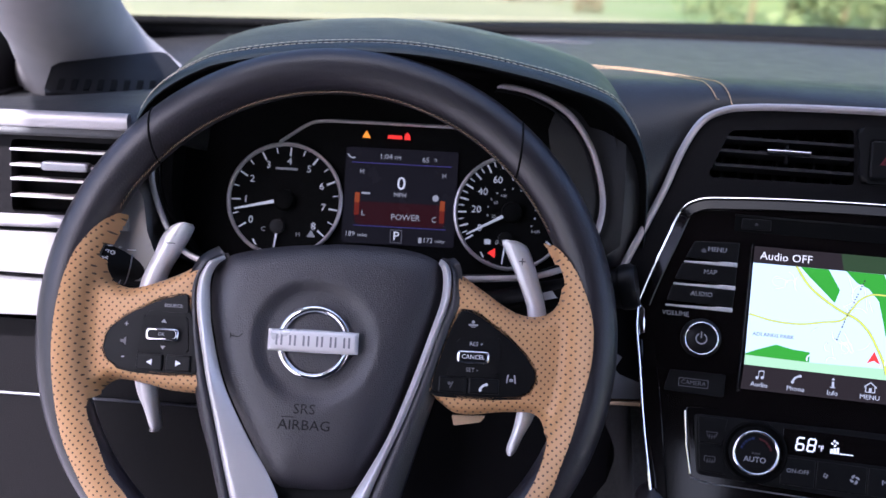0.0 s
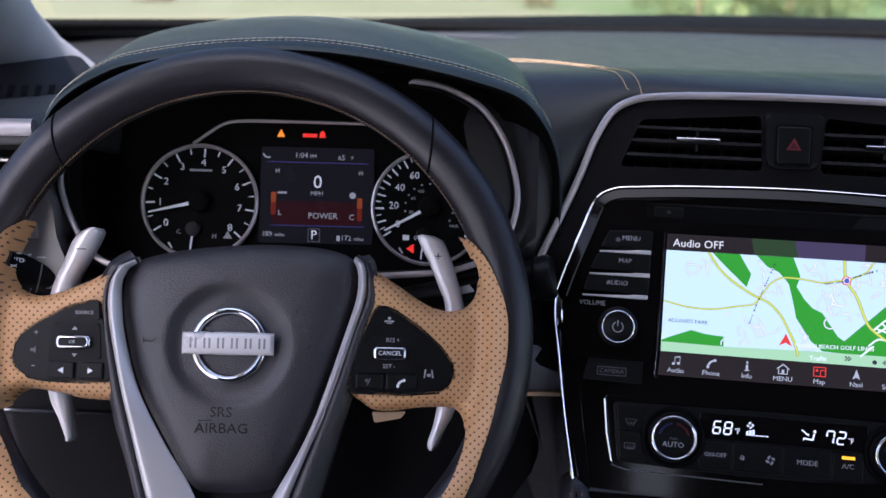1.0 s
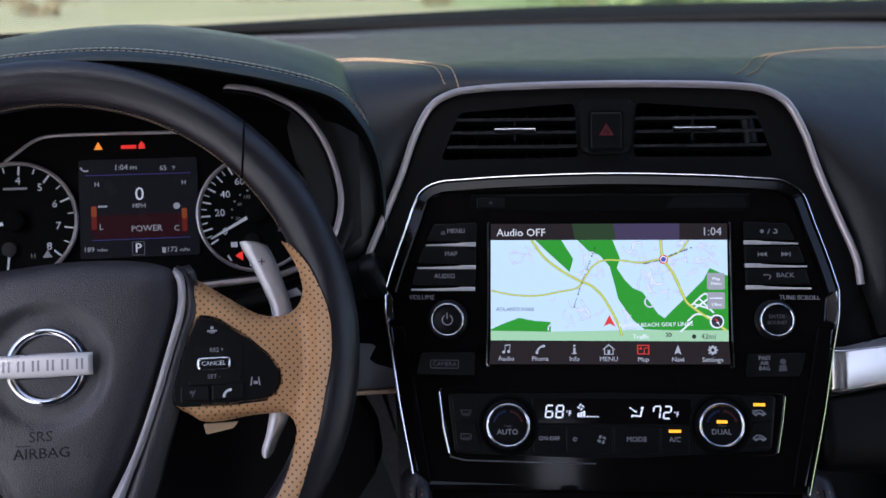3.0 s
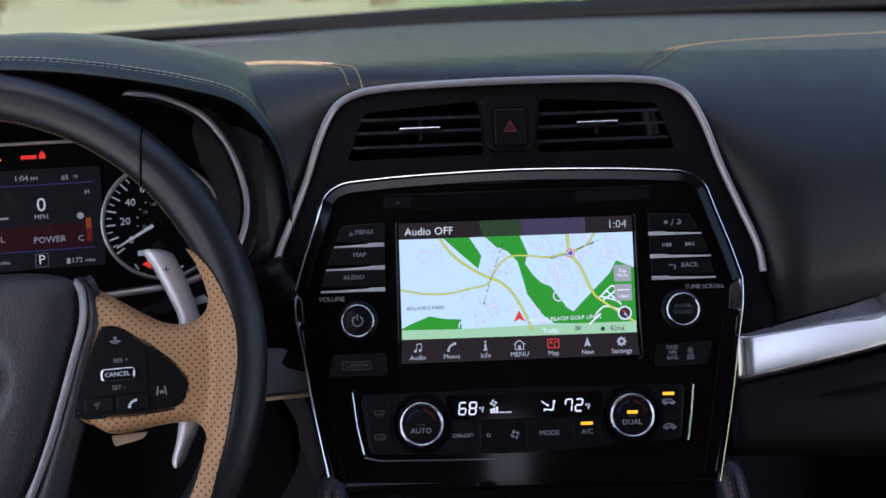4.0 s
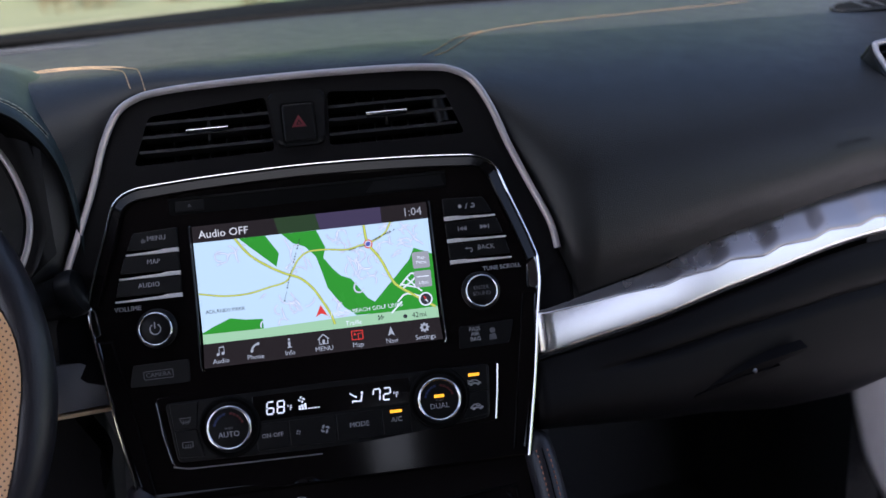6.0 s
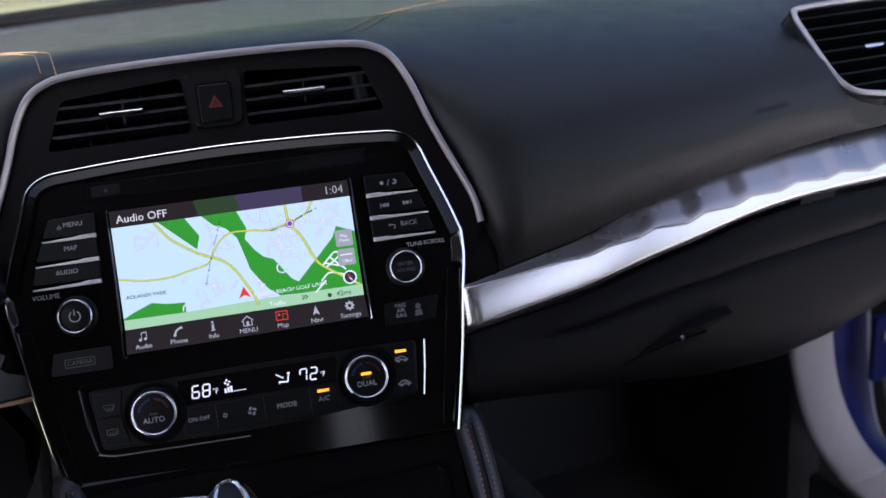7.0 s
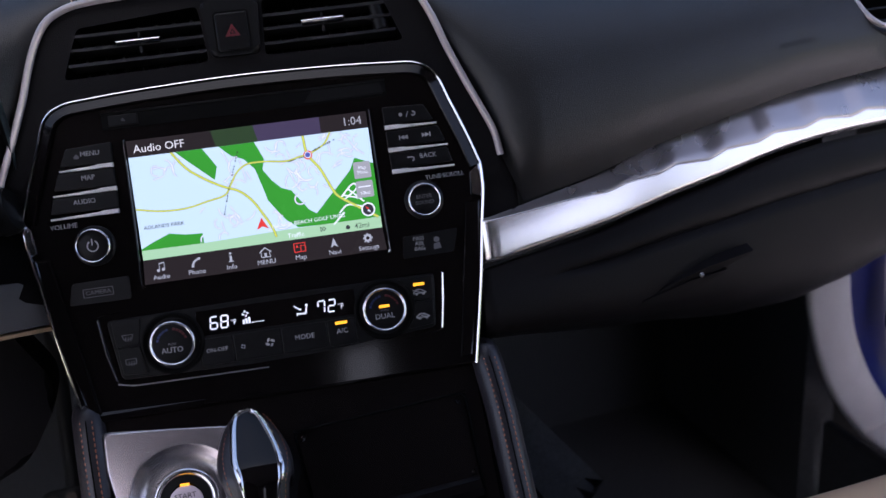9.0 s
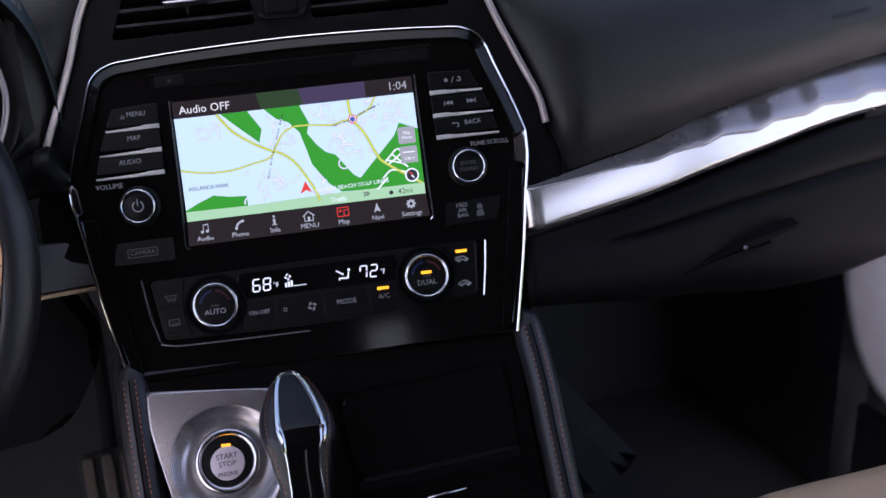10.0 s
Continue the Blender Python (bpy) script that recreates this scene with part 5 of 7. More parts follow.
TACH, SPEED, RD = (-0.0919, -0.0110), (0.0896, -0.0112), 0.0448
for c, name in ((TACH, "tachometer"), (SPEED, "speedometer")):
    dial = part(name, lathe([(RD, -0.003), (RD, 0.0), (0, 0.0002)], 64, centre=(*c, 0.0)), VOID, gauges, "black round dial with white figures")
    part("rim", lathe([(RD + 0.0016, 0.0), (RD + 0.0014, 0.0035), (RD, 0.0042), (RD - 0.0012, 0.0030), (RD - 0.0012, 0.0)], 96, centre=(*c, 0.0)), SATIN, dial, "silver dial rim")
    n = 17 if name == "tachometer" else 33
    bm = bmesh.new()
    for i in range(n):
        a = radians(213 - (253 if name == "tachometer" else 250) * i / (n - 1))
        big = i % 2 == 0
        r0, r1, w = (RD * (0.80 if big else 0.86), RD * 0.955, 0.0006 if big else 0.0004)
        d, e = Vector((math.cos(a), math.sin(a))), Vector((-math.sin(a), math.cos(a)))
        q = [Vector(c) + d * r0 + e * w, Vector(c) + d * r0 - e * w, Vector(c) + d * r1 - e * w, Vector(c) + d * r1 + e * w]
        slab([(v.x, v.y) for v in q], 0.0, 0.0009, bm=bm)
    tagged(part("tick_mark_ring", bm, GAUGEW, dial, smooth=False), kind="stuff")
    figures = [str(i) for i in range(9)] if name == "tachometer" else [str(20 * i) for i in range(7)]
    for i, f in enumerate(figures):
        a = radians(213 - 31.6 * i) if name == "tachometer" else radians(209 - 31.2 * i)
        k = 0.70 if name == "tachometer" else 0.63
        lettering(f, 0.0080, GAUGEW, dial, (c[0] + RD * k * math.cos(a), c[1] + RD * k * math.sin(a), 0.0008))
    if name == "speedometer":
        for i in range(13):
            a = radians(209 - 20.0 * i)
            b = disc(c[0] + RD * 0.43 * math.cos(a), c[1] + RD * 0.43 * math.sin(a), 0.0008, 6)
            icon([b], GAUGEDIM, dial, 0.0007, "inner_mark")
        for w, a in (("20", 195), ("60", 150), ("100", 118)):
            lettering(w, 0.0036, GAUGEDIM, dial, (c[0] + RD * 0.33 * math.cos(radians(a)), c[1] + RD * 0.33 * math.sin(radians(a)), 0.0008))
        lettering("km/h", 0.0036, GAUGEDIM, dial, (c[0] + 0.020, c[1] - 0.014, 0.0008))
    else:
        bars([(c[0] - 0.0090, c[1] + 0.0245, c[0] + 0.0085, c[1] + 0.0262)], GAUGEDIM, dial, 0.0007)
    # needle
    a = radians(193.5 if name == "tachometer" else 209)
    d, e = Vector((math.cos(a), math.sin(a))), Vector((-math.sin(a), math.cos(a)))
    o = Vector(c)
    q = [o + d * 0.004 + e * 0.0014, o + d * 0.004 - e * 0.0014, o + d * 0.040 - e * 0.0006, o + d * 0.040 + e * 0.0006]
    part("needle", slab([(v.x, v.y) for v in q], 0.0058, 0.0072, 0.0003), GAUGEW, dial, "white needle")
    part("hub", lathe([(0.0085, 0.002), (0.0078, 0.0076), (0.0064, 0.0086), (0, 0.0088)], 32, centre=(*c, 0.0)), VOID, dial)
    # small gauge at the dial's foot
    f = Vector((c[0] - 0.0045, c[1] - 0.0215)) if name == "tachometer" else Vector((c[0] - 0.004, c[1] - 0.0215))
    part("small_hub", lathe([(0.0058, 0.001), (0.0056, 0.0045), (0, 0.0050)], 24, centre=(f.x, f.y, 0.0)), BUTTON, dial)
    part("small_needle", slab([(f.x - 0.0010, f.y - 0.0060), (f.x + 0.0004, f.y - 0.0060), (f.x - 0.0014, f.y - 0.0200), (f.x - 0.0024, f.y - 0.0200)], 0.0030, 0.0040), GAUGEW, dial, smooth=False)
    icon([arc_band(f.x, f.y - 0.002, 0.0205, 0.0217, 205 + 26 * k, 205 + 26 * k + (14 if k % 2 == 0 else 6), 4) for k in range(5)], GAUGEW, dial, 0.0008, "small_scale")
    if name == "tachometer":
        lettering("C", 0.0052, GAUGEDIM, dial, (c[0] - 0.0160, c[1] - 0.0240, 0.0008))
        lettering("H", 0.0052, GAUGEDIM, dial, (c[0] + 0.0120, c[1] - 0.0270, 0.0008))
        icon([[(c[0] + 0.0190, c[1] - 0.0285), (c[0] + 0.0260, c[1] - 0.0285), (c[0] + 0.0225, c[1] - 0.0225)]], GAUGEDIM, dial, 0.0007, "oil_symbol")
    else:
        icon([[(c[0] - 0.0175, c[1] - 0.0330), (c[0] - 0.0115, c[1] - 0.0290), (c[0] - 0.0115, c[1] - 0.0370)]], REDLIT, dial, 0.0008, "low_mark")
        icon([[(c[0] - 0.0205, c[1] - 0.0262), (c[0] - 0.0155, c[1] - 0.0262), (c[0] - 0.0155, c[1] - 0.0222), (c[0] - 0.0205, c[1] - 0.0222)]], GAUGEW, dial, 0.0008, "fuel_symbol")
        lettering("0", 0.0050, GAUGEW, dial, (c[0] - 0.0105, c[1] - 0.0245, 0.0008))

path = smooth_path([(-0.0985, 0.0350, 0.003), (-0.0885, 0.0425, 0.003), (-0.0770, 0.0505, 0.003), (-0.0650, 0.0540, 0.003), (-0.0336, 0.0548, 0.003), (0.0383, 0.0546, 0.003), (0.0660, 0.0540, 0.003), (0.0800, 0.0485, 0.003), (0.0960, 0.0350, 0.003)], 6)
part("arch_trim", sweep(bmesh.new(), path, circle(0.0014, 8)), SATIN, gauges, "satin silver arched line")

unit(TFT, rounded(-0.0450, -0.0420, 0.0450, 0.0350, 0.002), -0.001, 0.0004, gauges, "display", 0, "lit colour display with a boost gauge page")
D = 0.0008
part("red_page", slab(rounded(-0.0355, -0.0270, 0.0365, -0.0085, 0.004), 0.0, 0.0006), TFTRED, gauges, smooth=False)
for rect in ((-0.040, 0.0224, 0.040, 0.0230), (-0.036, -0.0282, 0.038, -0.0276)):
    bars([rect], TFTLINE, gauges, D, "display_line")
lettering("1:04", 0.0062, TFTTEXT, gauges, (-0.0130, 0.0282, D))
lettering("PM", 0.0042, TFTTEXT, gauges, (-0.0035, 0.0276, D))
lettering("65", 0.0058, TFTTEXT, gauges, (0.0190, 0.0270, D))
lettering("°F", 0.0040, TFTTEXT, gauges, (0.0268, 0.0270, D))
icon([arc_band(-0.0395, 0.0300, 0.0032, 0.0044, 190, 300, 8)], TFTTEXT, gauges, D, "phone_symbol")
lettering("0", 0.0150, GAUGEPALE, gauges, (0.0005, 0.0068, D))
lettering("MPH", 0.0052, TFTTEXT, gauges, (0.0, -0.0022, D))
lettering("POWER", 0.0068, TFTTEXT, gauges, (0.0052, -0.0200, D))
lettering("P", 0.0100, GAUGEPALE, gauges, (-0.0015, -0.0352, D))
part("gear_frame", plate_with_holes(rounded(-0.0062, -0.0405, 0.0032, -0.0300, 0.0006), [rounded(-0.0058, -0.0401, 0.0028, -0.0304, 0.0004)], 0.0003, D), TFTDIM, gauges, smooth=False)
lettering("172", 0.0056, TFTTEXT, gauges, (0.0240, -0.0372, D))
lettering("miles", 0.0038, TFTTEXT, gauges, (0.0338, -0.0376, D))
lettering("189", 0.0056, TFTTEXT, gauges, (-0.0385, -0.0350, D))
lettering("miles", 0.0038, TFTTEXT, gauges, (-0.0285, -0.0354, D))
icon([[(0.0165, -0.0395), (0.0192, -0.0395), (0.0192, -0.0352), (0.0165, -0.0352)]], TFTTEXT, gauges, D, "fuel_symbol")
lettering("H", 0.0052, TFTTEXT, gauges, (-0.0315, 0.0155, D))
lettering("H", 0.0052, TFTTEXT, gauges, (0.0345, 0.0150, D))
lettering("L", 0.0062, TFTTEXT, gauges, (-0.0290, -0.0178, D))
lettering("C", 0.0062, TFTTEXT, gauges, (0.0280, -0.0206, D))
bars([(-0.0310, -0.0025, -0.0240, -0.0010)], TFTTEXT, gauges, D)
icon([disc(0.0285, -0.0030, 0.0026, 12)], TFTTEXT, gauges, D)
for x, y in ((-0.0342, -0.0105), (0.0342, -0.0140)):
    part("level_bar", slab(rounded(x - 0.0020, y - 0.0090, x + 0.0020, y + 0.0090, 0.0006), 0.0002, D), BARRED, gauges, smooth=False)
    part("level_tip", slab(rounded(x - 0.0020, y + 0.0010, x + 0.0020, y + 0.0090, 0.0006), 0.0002, D + 0.0002), BARORANGE, gauges, smooth=False)
icon([[(-0.0330, 0.0430), (-0.0265, 0.0430), (-0.0298, 0.0490)]], ORANGELIT, gauges, 0.0, "warning_lamp")
icon([[(-0.0125, 0.0432), (-0.0010, 0.0432), (-0.0010, 0.0460), (-0.0125, 0.0460)]], REDLIT, gauges, 0.0, "warning_lamp")
icon([[(0.0006, 0.0430), (0.0056, 0.0430), (0.0052, 0.0466), (0.0031, 0.0490), (0.0010, 0.0466)]], REDLIT, gauges, 0.0, "warning_lamp")

# ---- steering wheel ----
wheel = thing("steering_wheel", WHEEL, "black and perforated tan leather steering wheel", "steering wheel")
HUB, RM, RT = Vector((0.0090, 0.0066, 0.0119)), 0.1858, 0.0163


def rim_point(a, b):
    t, q = 2 * math.pi * a, 2 * math.pi * b
    flat = 1.0 - 0.05 * max(0.0, -math.sin(t)) ** 6
    r = (RM + RT * math.cos(q)) * flat
    return HUB + Vector((r * math.cos(t), r * math.sin(t), RT * 1.08 * math.sin(q)))


bm = sheet(rim_point, 160, 24, True)
bmesh.ops.remove_doubles(bm, verts=bm.verts[:], dist=1e-6)
part("rim", bm, RIMBLACK, wheel, "smooth black leather rim")


def to_edges(p, line_):
    """For each row of p: distance to an open line and the nearest place on it."""
    best = np.full(len(p), 1e9)
    near = np.zeros_like(p)
    for a, b in zip(line_, line_[1:]):
        ab = b - a
        t = np.clip(((p - a) @ ab) / max(1e-12, ab @ ab), 0, 1)
        q = a + t[:, None] * ab
        d = np.hypot(*(p - q).T)
        k = d < best
        best[k], near[k] = d[k], q[k]
    return best, near


def tan_panel(rim_line, foot, under, hidden, over):
    """A leather cover over a spoke and the rim beside it: outlined by the line on the rim, the foot, the free
    lower edge, the edge hidden under the hub's covers and the free upper edge."""
    def flow(pts):
        return np.array([(q.x, q.y) for q in smooth_path(pts, 5)])
    lines = [flow(rim_line), np.array(foot), flow(under), np.array(hidden), flow(over)]
    ring = np.concatenate(lines)
    ring = np.concatenate([ring, ring[:1]])
    step = 0.0017
    lo, hi = ring.min(0) - 2 * step, ring.max(0) + 2 * step
    nx, ny = int((hi[0] - lo[0]) / step), int((hi[1] - lo[1]) / step)
    p = np.array([(lo[0] + i * step, lo[1] + j * step) for i in range(nx) for j in range(ny)])
    hit = np.zeros(len(p), bool)
    for a, b in zip(ring, ring[1:]):
        if a[1] != b[1]:
            hit ^= ((a[1] > p[:, 1]) != (b[1] > p[:, 1])) & (p[:, 0] < (b[0] - a[0]) * (p[:, 1] - a[1]) / (b[1] - a[1]) + a[0])
    d, near = to_edges(p, ring)
    snap = ~hit & (d < 1.45 * step)
    p[snap] = near[snap]
    keep = hit | snap
    free = np.minimum(to_edges(p, lines[2])[0], to_edges(p, lines[4])[0])
    rho = np.hypot(p[:, 0] - HUB.x, p[:, 1] - HUB.y) - RM
    r = RT + 0.0012
    def torus(q):
        return HUB.z + r * 1.08 * np.sqrt(np.clip(1 - (q / r) ** 2, 0, 1))
    k = np.clip((-rho / r - 0.15) / 1.25, 0, 1)
    k = k * k * (3 - 2 * k)
    w = 0.010
    z = torus(np.maximum(rho, -0.72 * r)) * (1 - k) + 0.0100 * k
    z = z - 0.017 * (1 - np.sqrt(np.clip(1 - (np.clip(w - free, 0, w) / w) ** 2, 0, 1)))
    z = np.where(np.abs(rho) < r, np.maximum(z, torus(rho)), z)
    bm = bmesh.new()
    vs = [bm.verts.new((x, y, zz)) if k else None for (x, y), zz, k in zip(p, z, keep)]
    for i in range(nx - 1):
        for j in range(ny - 1):
            q = [vs[i * ny + j], vs[(i + 1) * ny + j], vs[(i + 1) * ny + j + 1], vs[i * ny + j + 1]]
            if None in q:
                continue
            c = [v.co for v in q]
            area = (c[2].x - c[0].x) * (c[3].y - c[1].y) - (c[3].x - c[1].x) * (c[2].y - c[0].y)
            if area > 0.3 * step * step:
                bm.faces.new(q)
    bmesh.ops.remove_doubles(bm, verts=bm.verts[:], dist=2e-5)
    return bm


LTAN = tan_panel(
    [(-0.1410, 0.0824), (-0.1544, 0.0694), (-0.1665, 0.0495), (-0.1729, 0.0259), (-0.1752, -0.0011), (-0.1734, -0.0277), (-0.1682, -0.0539), (-0.1613, -0.0761), (-0.1520, -0.0942), (-0.1397, -0.1140), (-0.1200, -0.1370)],
    [(-0.1130, -0.1360), (-0.1040, -0.1270)],
    [(-0.1190, -0.1090), (-0.1304, -0.0960), (-0.1402, -0.0775), (-0.1500, -0.0563), (-0.1497, -0.0438), (-0.1443, -0.0376), (-0.1366, -0.0352), (-0.1182, -0.0377), (-0.1020, -0.0411), (-0.0822, -0.0423)],
    [(-0.0770, -0.0300), (-0.0800, 0.0), (-0.0830, 0.0286), (-0.0790, 0.0440)],
    [(-0.0682, 0.0558), (-0.0857, 0.0500), (-0.1030, 0.0412), (-0.1215, 0.0336), (-0.1340, 0.0304), (-0.1414, 0.0309), (-0.1487, 0.0342), (-0.1524, 0.0394), (-0.1541, 0.0456), (-0.1528, 0.0540), (-0.1493, 0.0630), (-0.1450, 0.0725), (-0.1410, 0.0824)])
RTAN = tan_panel(
    [(0.1571, 0.0801), (0.1673, 0.0717), (0.1761, 0.0608), (0.1830, 0.0475), (0.1893, 0.0305), (0.1919, 0.0131), (0.1908, -0.0068), (0.1861, -0.0286), (0.1806, -0.0525), (0.1729, -0.0760), (0.1662, -0.0948), (0.1480, -0.1280)],
    [(0.1380, -0.1360), (0.1250, -0.1260)],
    [(0.1500, -0.0977), (0.1561, -0.0867), (0.1620, -0.0710), (0.1648, -0.0574), (0.1629, -0.0486), (0.1576, -0.0435), (0.1497, -0.0424), (0.1317, -0.0434), (0.1138, -0.0460), (0.1004, -0.0452), (0.0898, -0.0384)],
    [(0.0830, -0.0300), (0.0850, -0.0100), (0.0930, 0.0200), (0.0940, 0.0420)],
    [(0.0981, 0.0543), (0.1063, 0.0491), (0.1207, 0.0396), (0.1371, 0.0294), (0.1508, 0.0254), (0.1618, 0.0272), (0.1694, 0.0332), (0.1725, 0.0437), (0.1708, 0.0551), (0.1647, 0.0684), (0.1573, 0.0804)])
for bm in (LTAN, RTAN):
    part("grip", bm, TAN, wheel, "perforated tan leather spoke and grip")
# Slanting seams between the smooth upper arc and the side sections
def on_rim(ang, q, lift=0.0004):
    t, q = radians(ang), radians(q)
    r = RM + (RT + lift) * math.cos(q)
    return HUB + Vector((r * math.cos(t), r * math.sin(t), (RT * 1.08 + lift) * math.sin(q)))


for ang, slant in ((134.8, -3.6), (46.3, 4.2)):
    loop = [on_rim(ang + slant * math.cos(radians(18 * i)), 18 * i, 0.0002) for i in range(20)]
    part("seam", tube(loop, 0.0008, True, 5), VOID, wheel)

# Cross stitches round the inner side of the upper arc, over a shallow seam
part("stitch_groove", tube([on_rim(152 - 124 * i / 120, 164, 0.0) for i in range(121)], 0.0007, n=5), VOID, wheel)
bm = bmesh.new()
for i in range(120):
    a = 152 - 124 * i / 119
    sweep(bm, [on_rim(a - 0.62, 160.5), on_rim(a, 164.5, 0.0007), on_rim(a + 0.58, 168.5)], circle(0.00026, 5))
tagged(part("stitching", bm, RIMTHREAD, wheel), kind="stuff")

PAD = [(-0.0665, 0.0551), (-0.0466, 0.0614), (-0.0268, 0.0649), (-0.0030, 0.0674), (0.0209, 0.0688), (0.0530, 0.0678), (0.0732, 0.0641), (0.0843, 0.0575), (0.0878, 0.0470), (0.0866, 0.0321), (0.0800, 0.0092), (0.0682, -0.0277), (0.0550, -0.0639), (0.0405, -0.0920), (0.0310, -0.0998), (0.0150, -0.1025), (-0.0050, -0.1025), (-0.0219, -0.0990), (-0.0410, -0.0699), (-0.0608, -0.0333), (-0.0715, 0.0023), (-0.0752, 0.0250), (-0.0745, 0.0434)]
pad_line = smooth_path([(0.003 + (x - 0.003) * 1.02, -0.004 + (y + 0.004) * 1.012) for x, y in PAD], 4, True)


def pad_point(a, b):
    n = len(pad_line)
    o = pad_line[int(round(a * n)) % n]
    s = 1 - b
    p = Vector((0.003, -0.004, 0)) * (1 - s) + o * s
    z = -0.0020 + 0.0105 * (1 - s ** 9) + 0.0026 * (1 - s * s)
    d = math.hypot(p.x, p.y + 0.0015)
    k = max(0.0, min(1.0, (0.045 - d) / 0.010))
    z -= 0.0042 * k * k * (3 - 2 * k)
    return Vector((p.x, p.y, z))


part("airbag_pad", sheet(pad_point, len(pad_line), 30, True), PADBLACK, wheel, "grained black airbag cover")
lettering("SRS", 0.0098, EMBOSS, wheel, (-0.0033, -0.0480, 0.0101), deep=0.0005, squeeze=1.05)
lettering("AIRBAG", 0.0098, EMBOSS, wheel, (-0.0027, -0.0590, 0.0100), deep=0.0005, squeeze=1.08)
bars([(-0.0190, -0.0537, 0.0130, -0.0532)], EMBOSS, wheel, 0.0101)
for s, x, y in ((-1, -0.0549, -0.0034), (1, 0.0518, -0.0064)):
    icon([[(x - 0.004, y + 0.0022), (x - 0.0034, y + 0.0022), (x - 0.0034, y + 0.0060), (x - 0.004, y + 0.0060)], [(x - 0.004, y + 0.0040), (x + 0.002, y + 0.0034), (x + 0.005, y + 0.0060), (x + 0.005, y + 0.0054), (x + 0.002, y + 0.0028), (x - 0.004, y + 0.0034)]], EMBOSS, wheel, 0.0094, "horn_mark")
# Emblem: a chrome ring crossed by a chrome bar, unlettered
EM = (0.0, -0.0015, 0.0070)
badge = part("emblem", lathe([(0.0202, 0.0), (0.0204, 0.0020), (0.0216, 0.0040), (0.0234, 0.0050), (0.0250, 0.0046), (0.0264, 0.0030), (0.0268, 0.0)], 72, centre=EM), CHROME, wheel, "chrome ring emblem with a cross bar")


def emblem_bar(a, b):
    x = -0.0316 + 0.0632 * a
    h = 0.0082 - 0.0006 * abs(2 * a - 1)
    e = min(1.0, (1 - abs(2 * a - 1)) / 0.03)
    y = -0.0007 + h * (2 * b - 1)
    return Vector((x, y, 0.0118 + 0.0026 * (1 - abs(2 * b - 1) ** 8) * e + 0.0009 * (1 - (2 * b - 1) ** 2)))


thicken(part("cross_bar", sheet(emblem_bar, 24, 16), KEYEDGE, badge), -0.004)
bars([(-0.0258 + 0.0094 * i + d, -0.0042, -0.0244 + 0.0094 * i + d, 0.0030) for i in range(6) for d in (0.0, 0.0034)], GREYMETAL, badge, 0.0152, "dark_inlay", 0.0001)
part("emblem_back", lathe([(0.0214, 0.0), (0, 0.0006)], 40, centre=(EM[0], EM[1], 0.0074)), PADBLACK, badge)

# Silver V and the padded covers beside the airbag: (outer edge, inner edge, edge of the cover)
LEG_L = ([(-0.0690, 0.0570), (-0.0775, 0.0505), (-0.0830, 0.0400), (-0.0841, 0.0245), (-0.0808, 0.0041), (-0.0733, -0.0293), (-0.0640, -0.0623), (-0.0547, -0.0953), (-0.0400, -0.1450)],
         [(-0.0675, 0.0545), (-0.0720, 0.0490), (-0.0757, 0.0400), (-0.0752, 0.0250), (-0.0718, 0.0023), (-0.0610, -0.0333), (-0.0412, -0.0699), (-0.0219, -0.0999), (-0.0020, -0.1450)],
         [(-0.0668, 0.0590), (-0.0800, 0.0520), (-0.0875, 0.0420), (-0.0902, 0.0286), (-0.0878, -0.0038), (-0.0840, -0.0299), (-0.0772, -0.0580), (-0.0680, -0.0845), (-0.0500, -0.1450)])
LEG_R = ([(0.0855, 0.0625), (0.0905, 0.0582), (0.0934, 0.0500), (0.0930, 0.0325), (0.0858, 0.0100), (0.0725, -0.0316), (0.0610, -0.0633), (0.0456, -0.1037), (0.0300, -0.1450)],
         [(0.0838, 0.0592), (0.0865, 0.0545), (0.0878, 0.0470), (0.0868, 0.0321), (0.0802, 0.0092), (0.0685, -0.0277), (0.0552, -0.0639), (0.0372, -0.0985), (0.0110, -0.1450)],
         [(0.0870, 0.0640), (0.0950, 0.0590), (0.1000, 0.0490), (0.1042, 0.0295), (0.0989, 0.0150), (0.0899, -0.0197), (0.0868, -0.0350), (0.0730, -0.0840), (0.0560, -0.1450)])
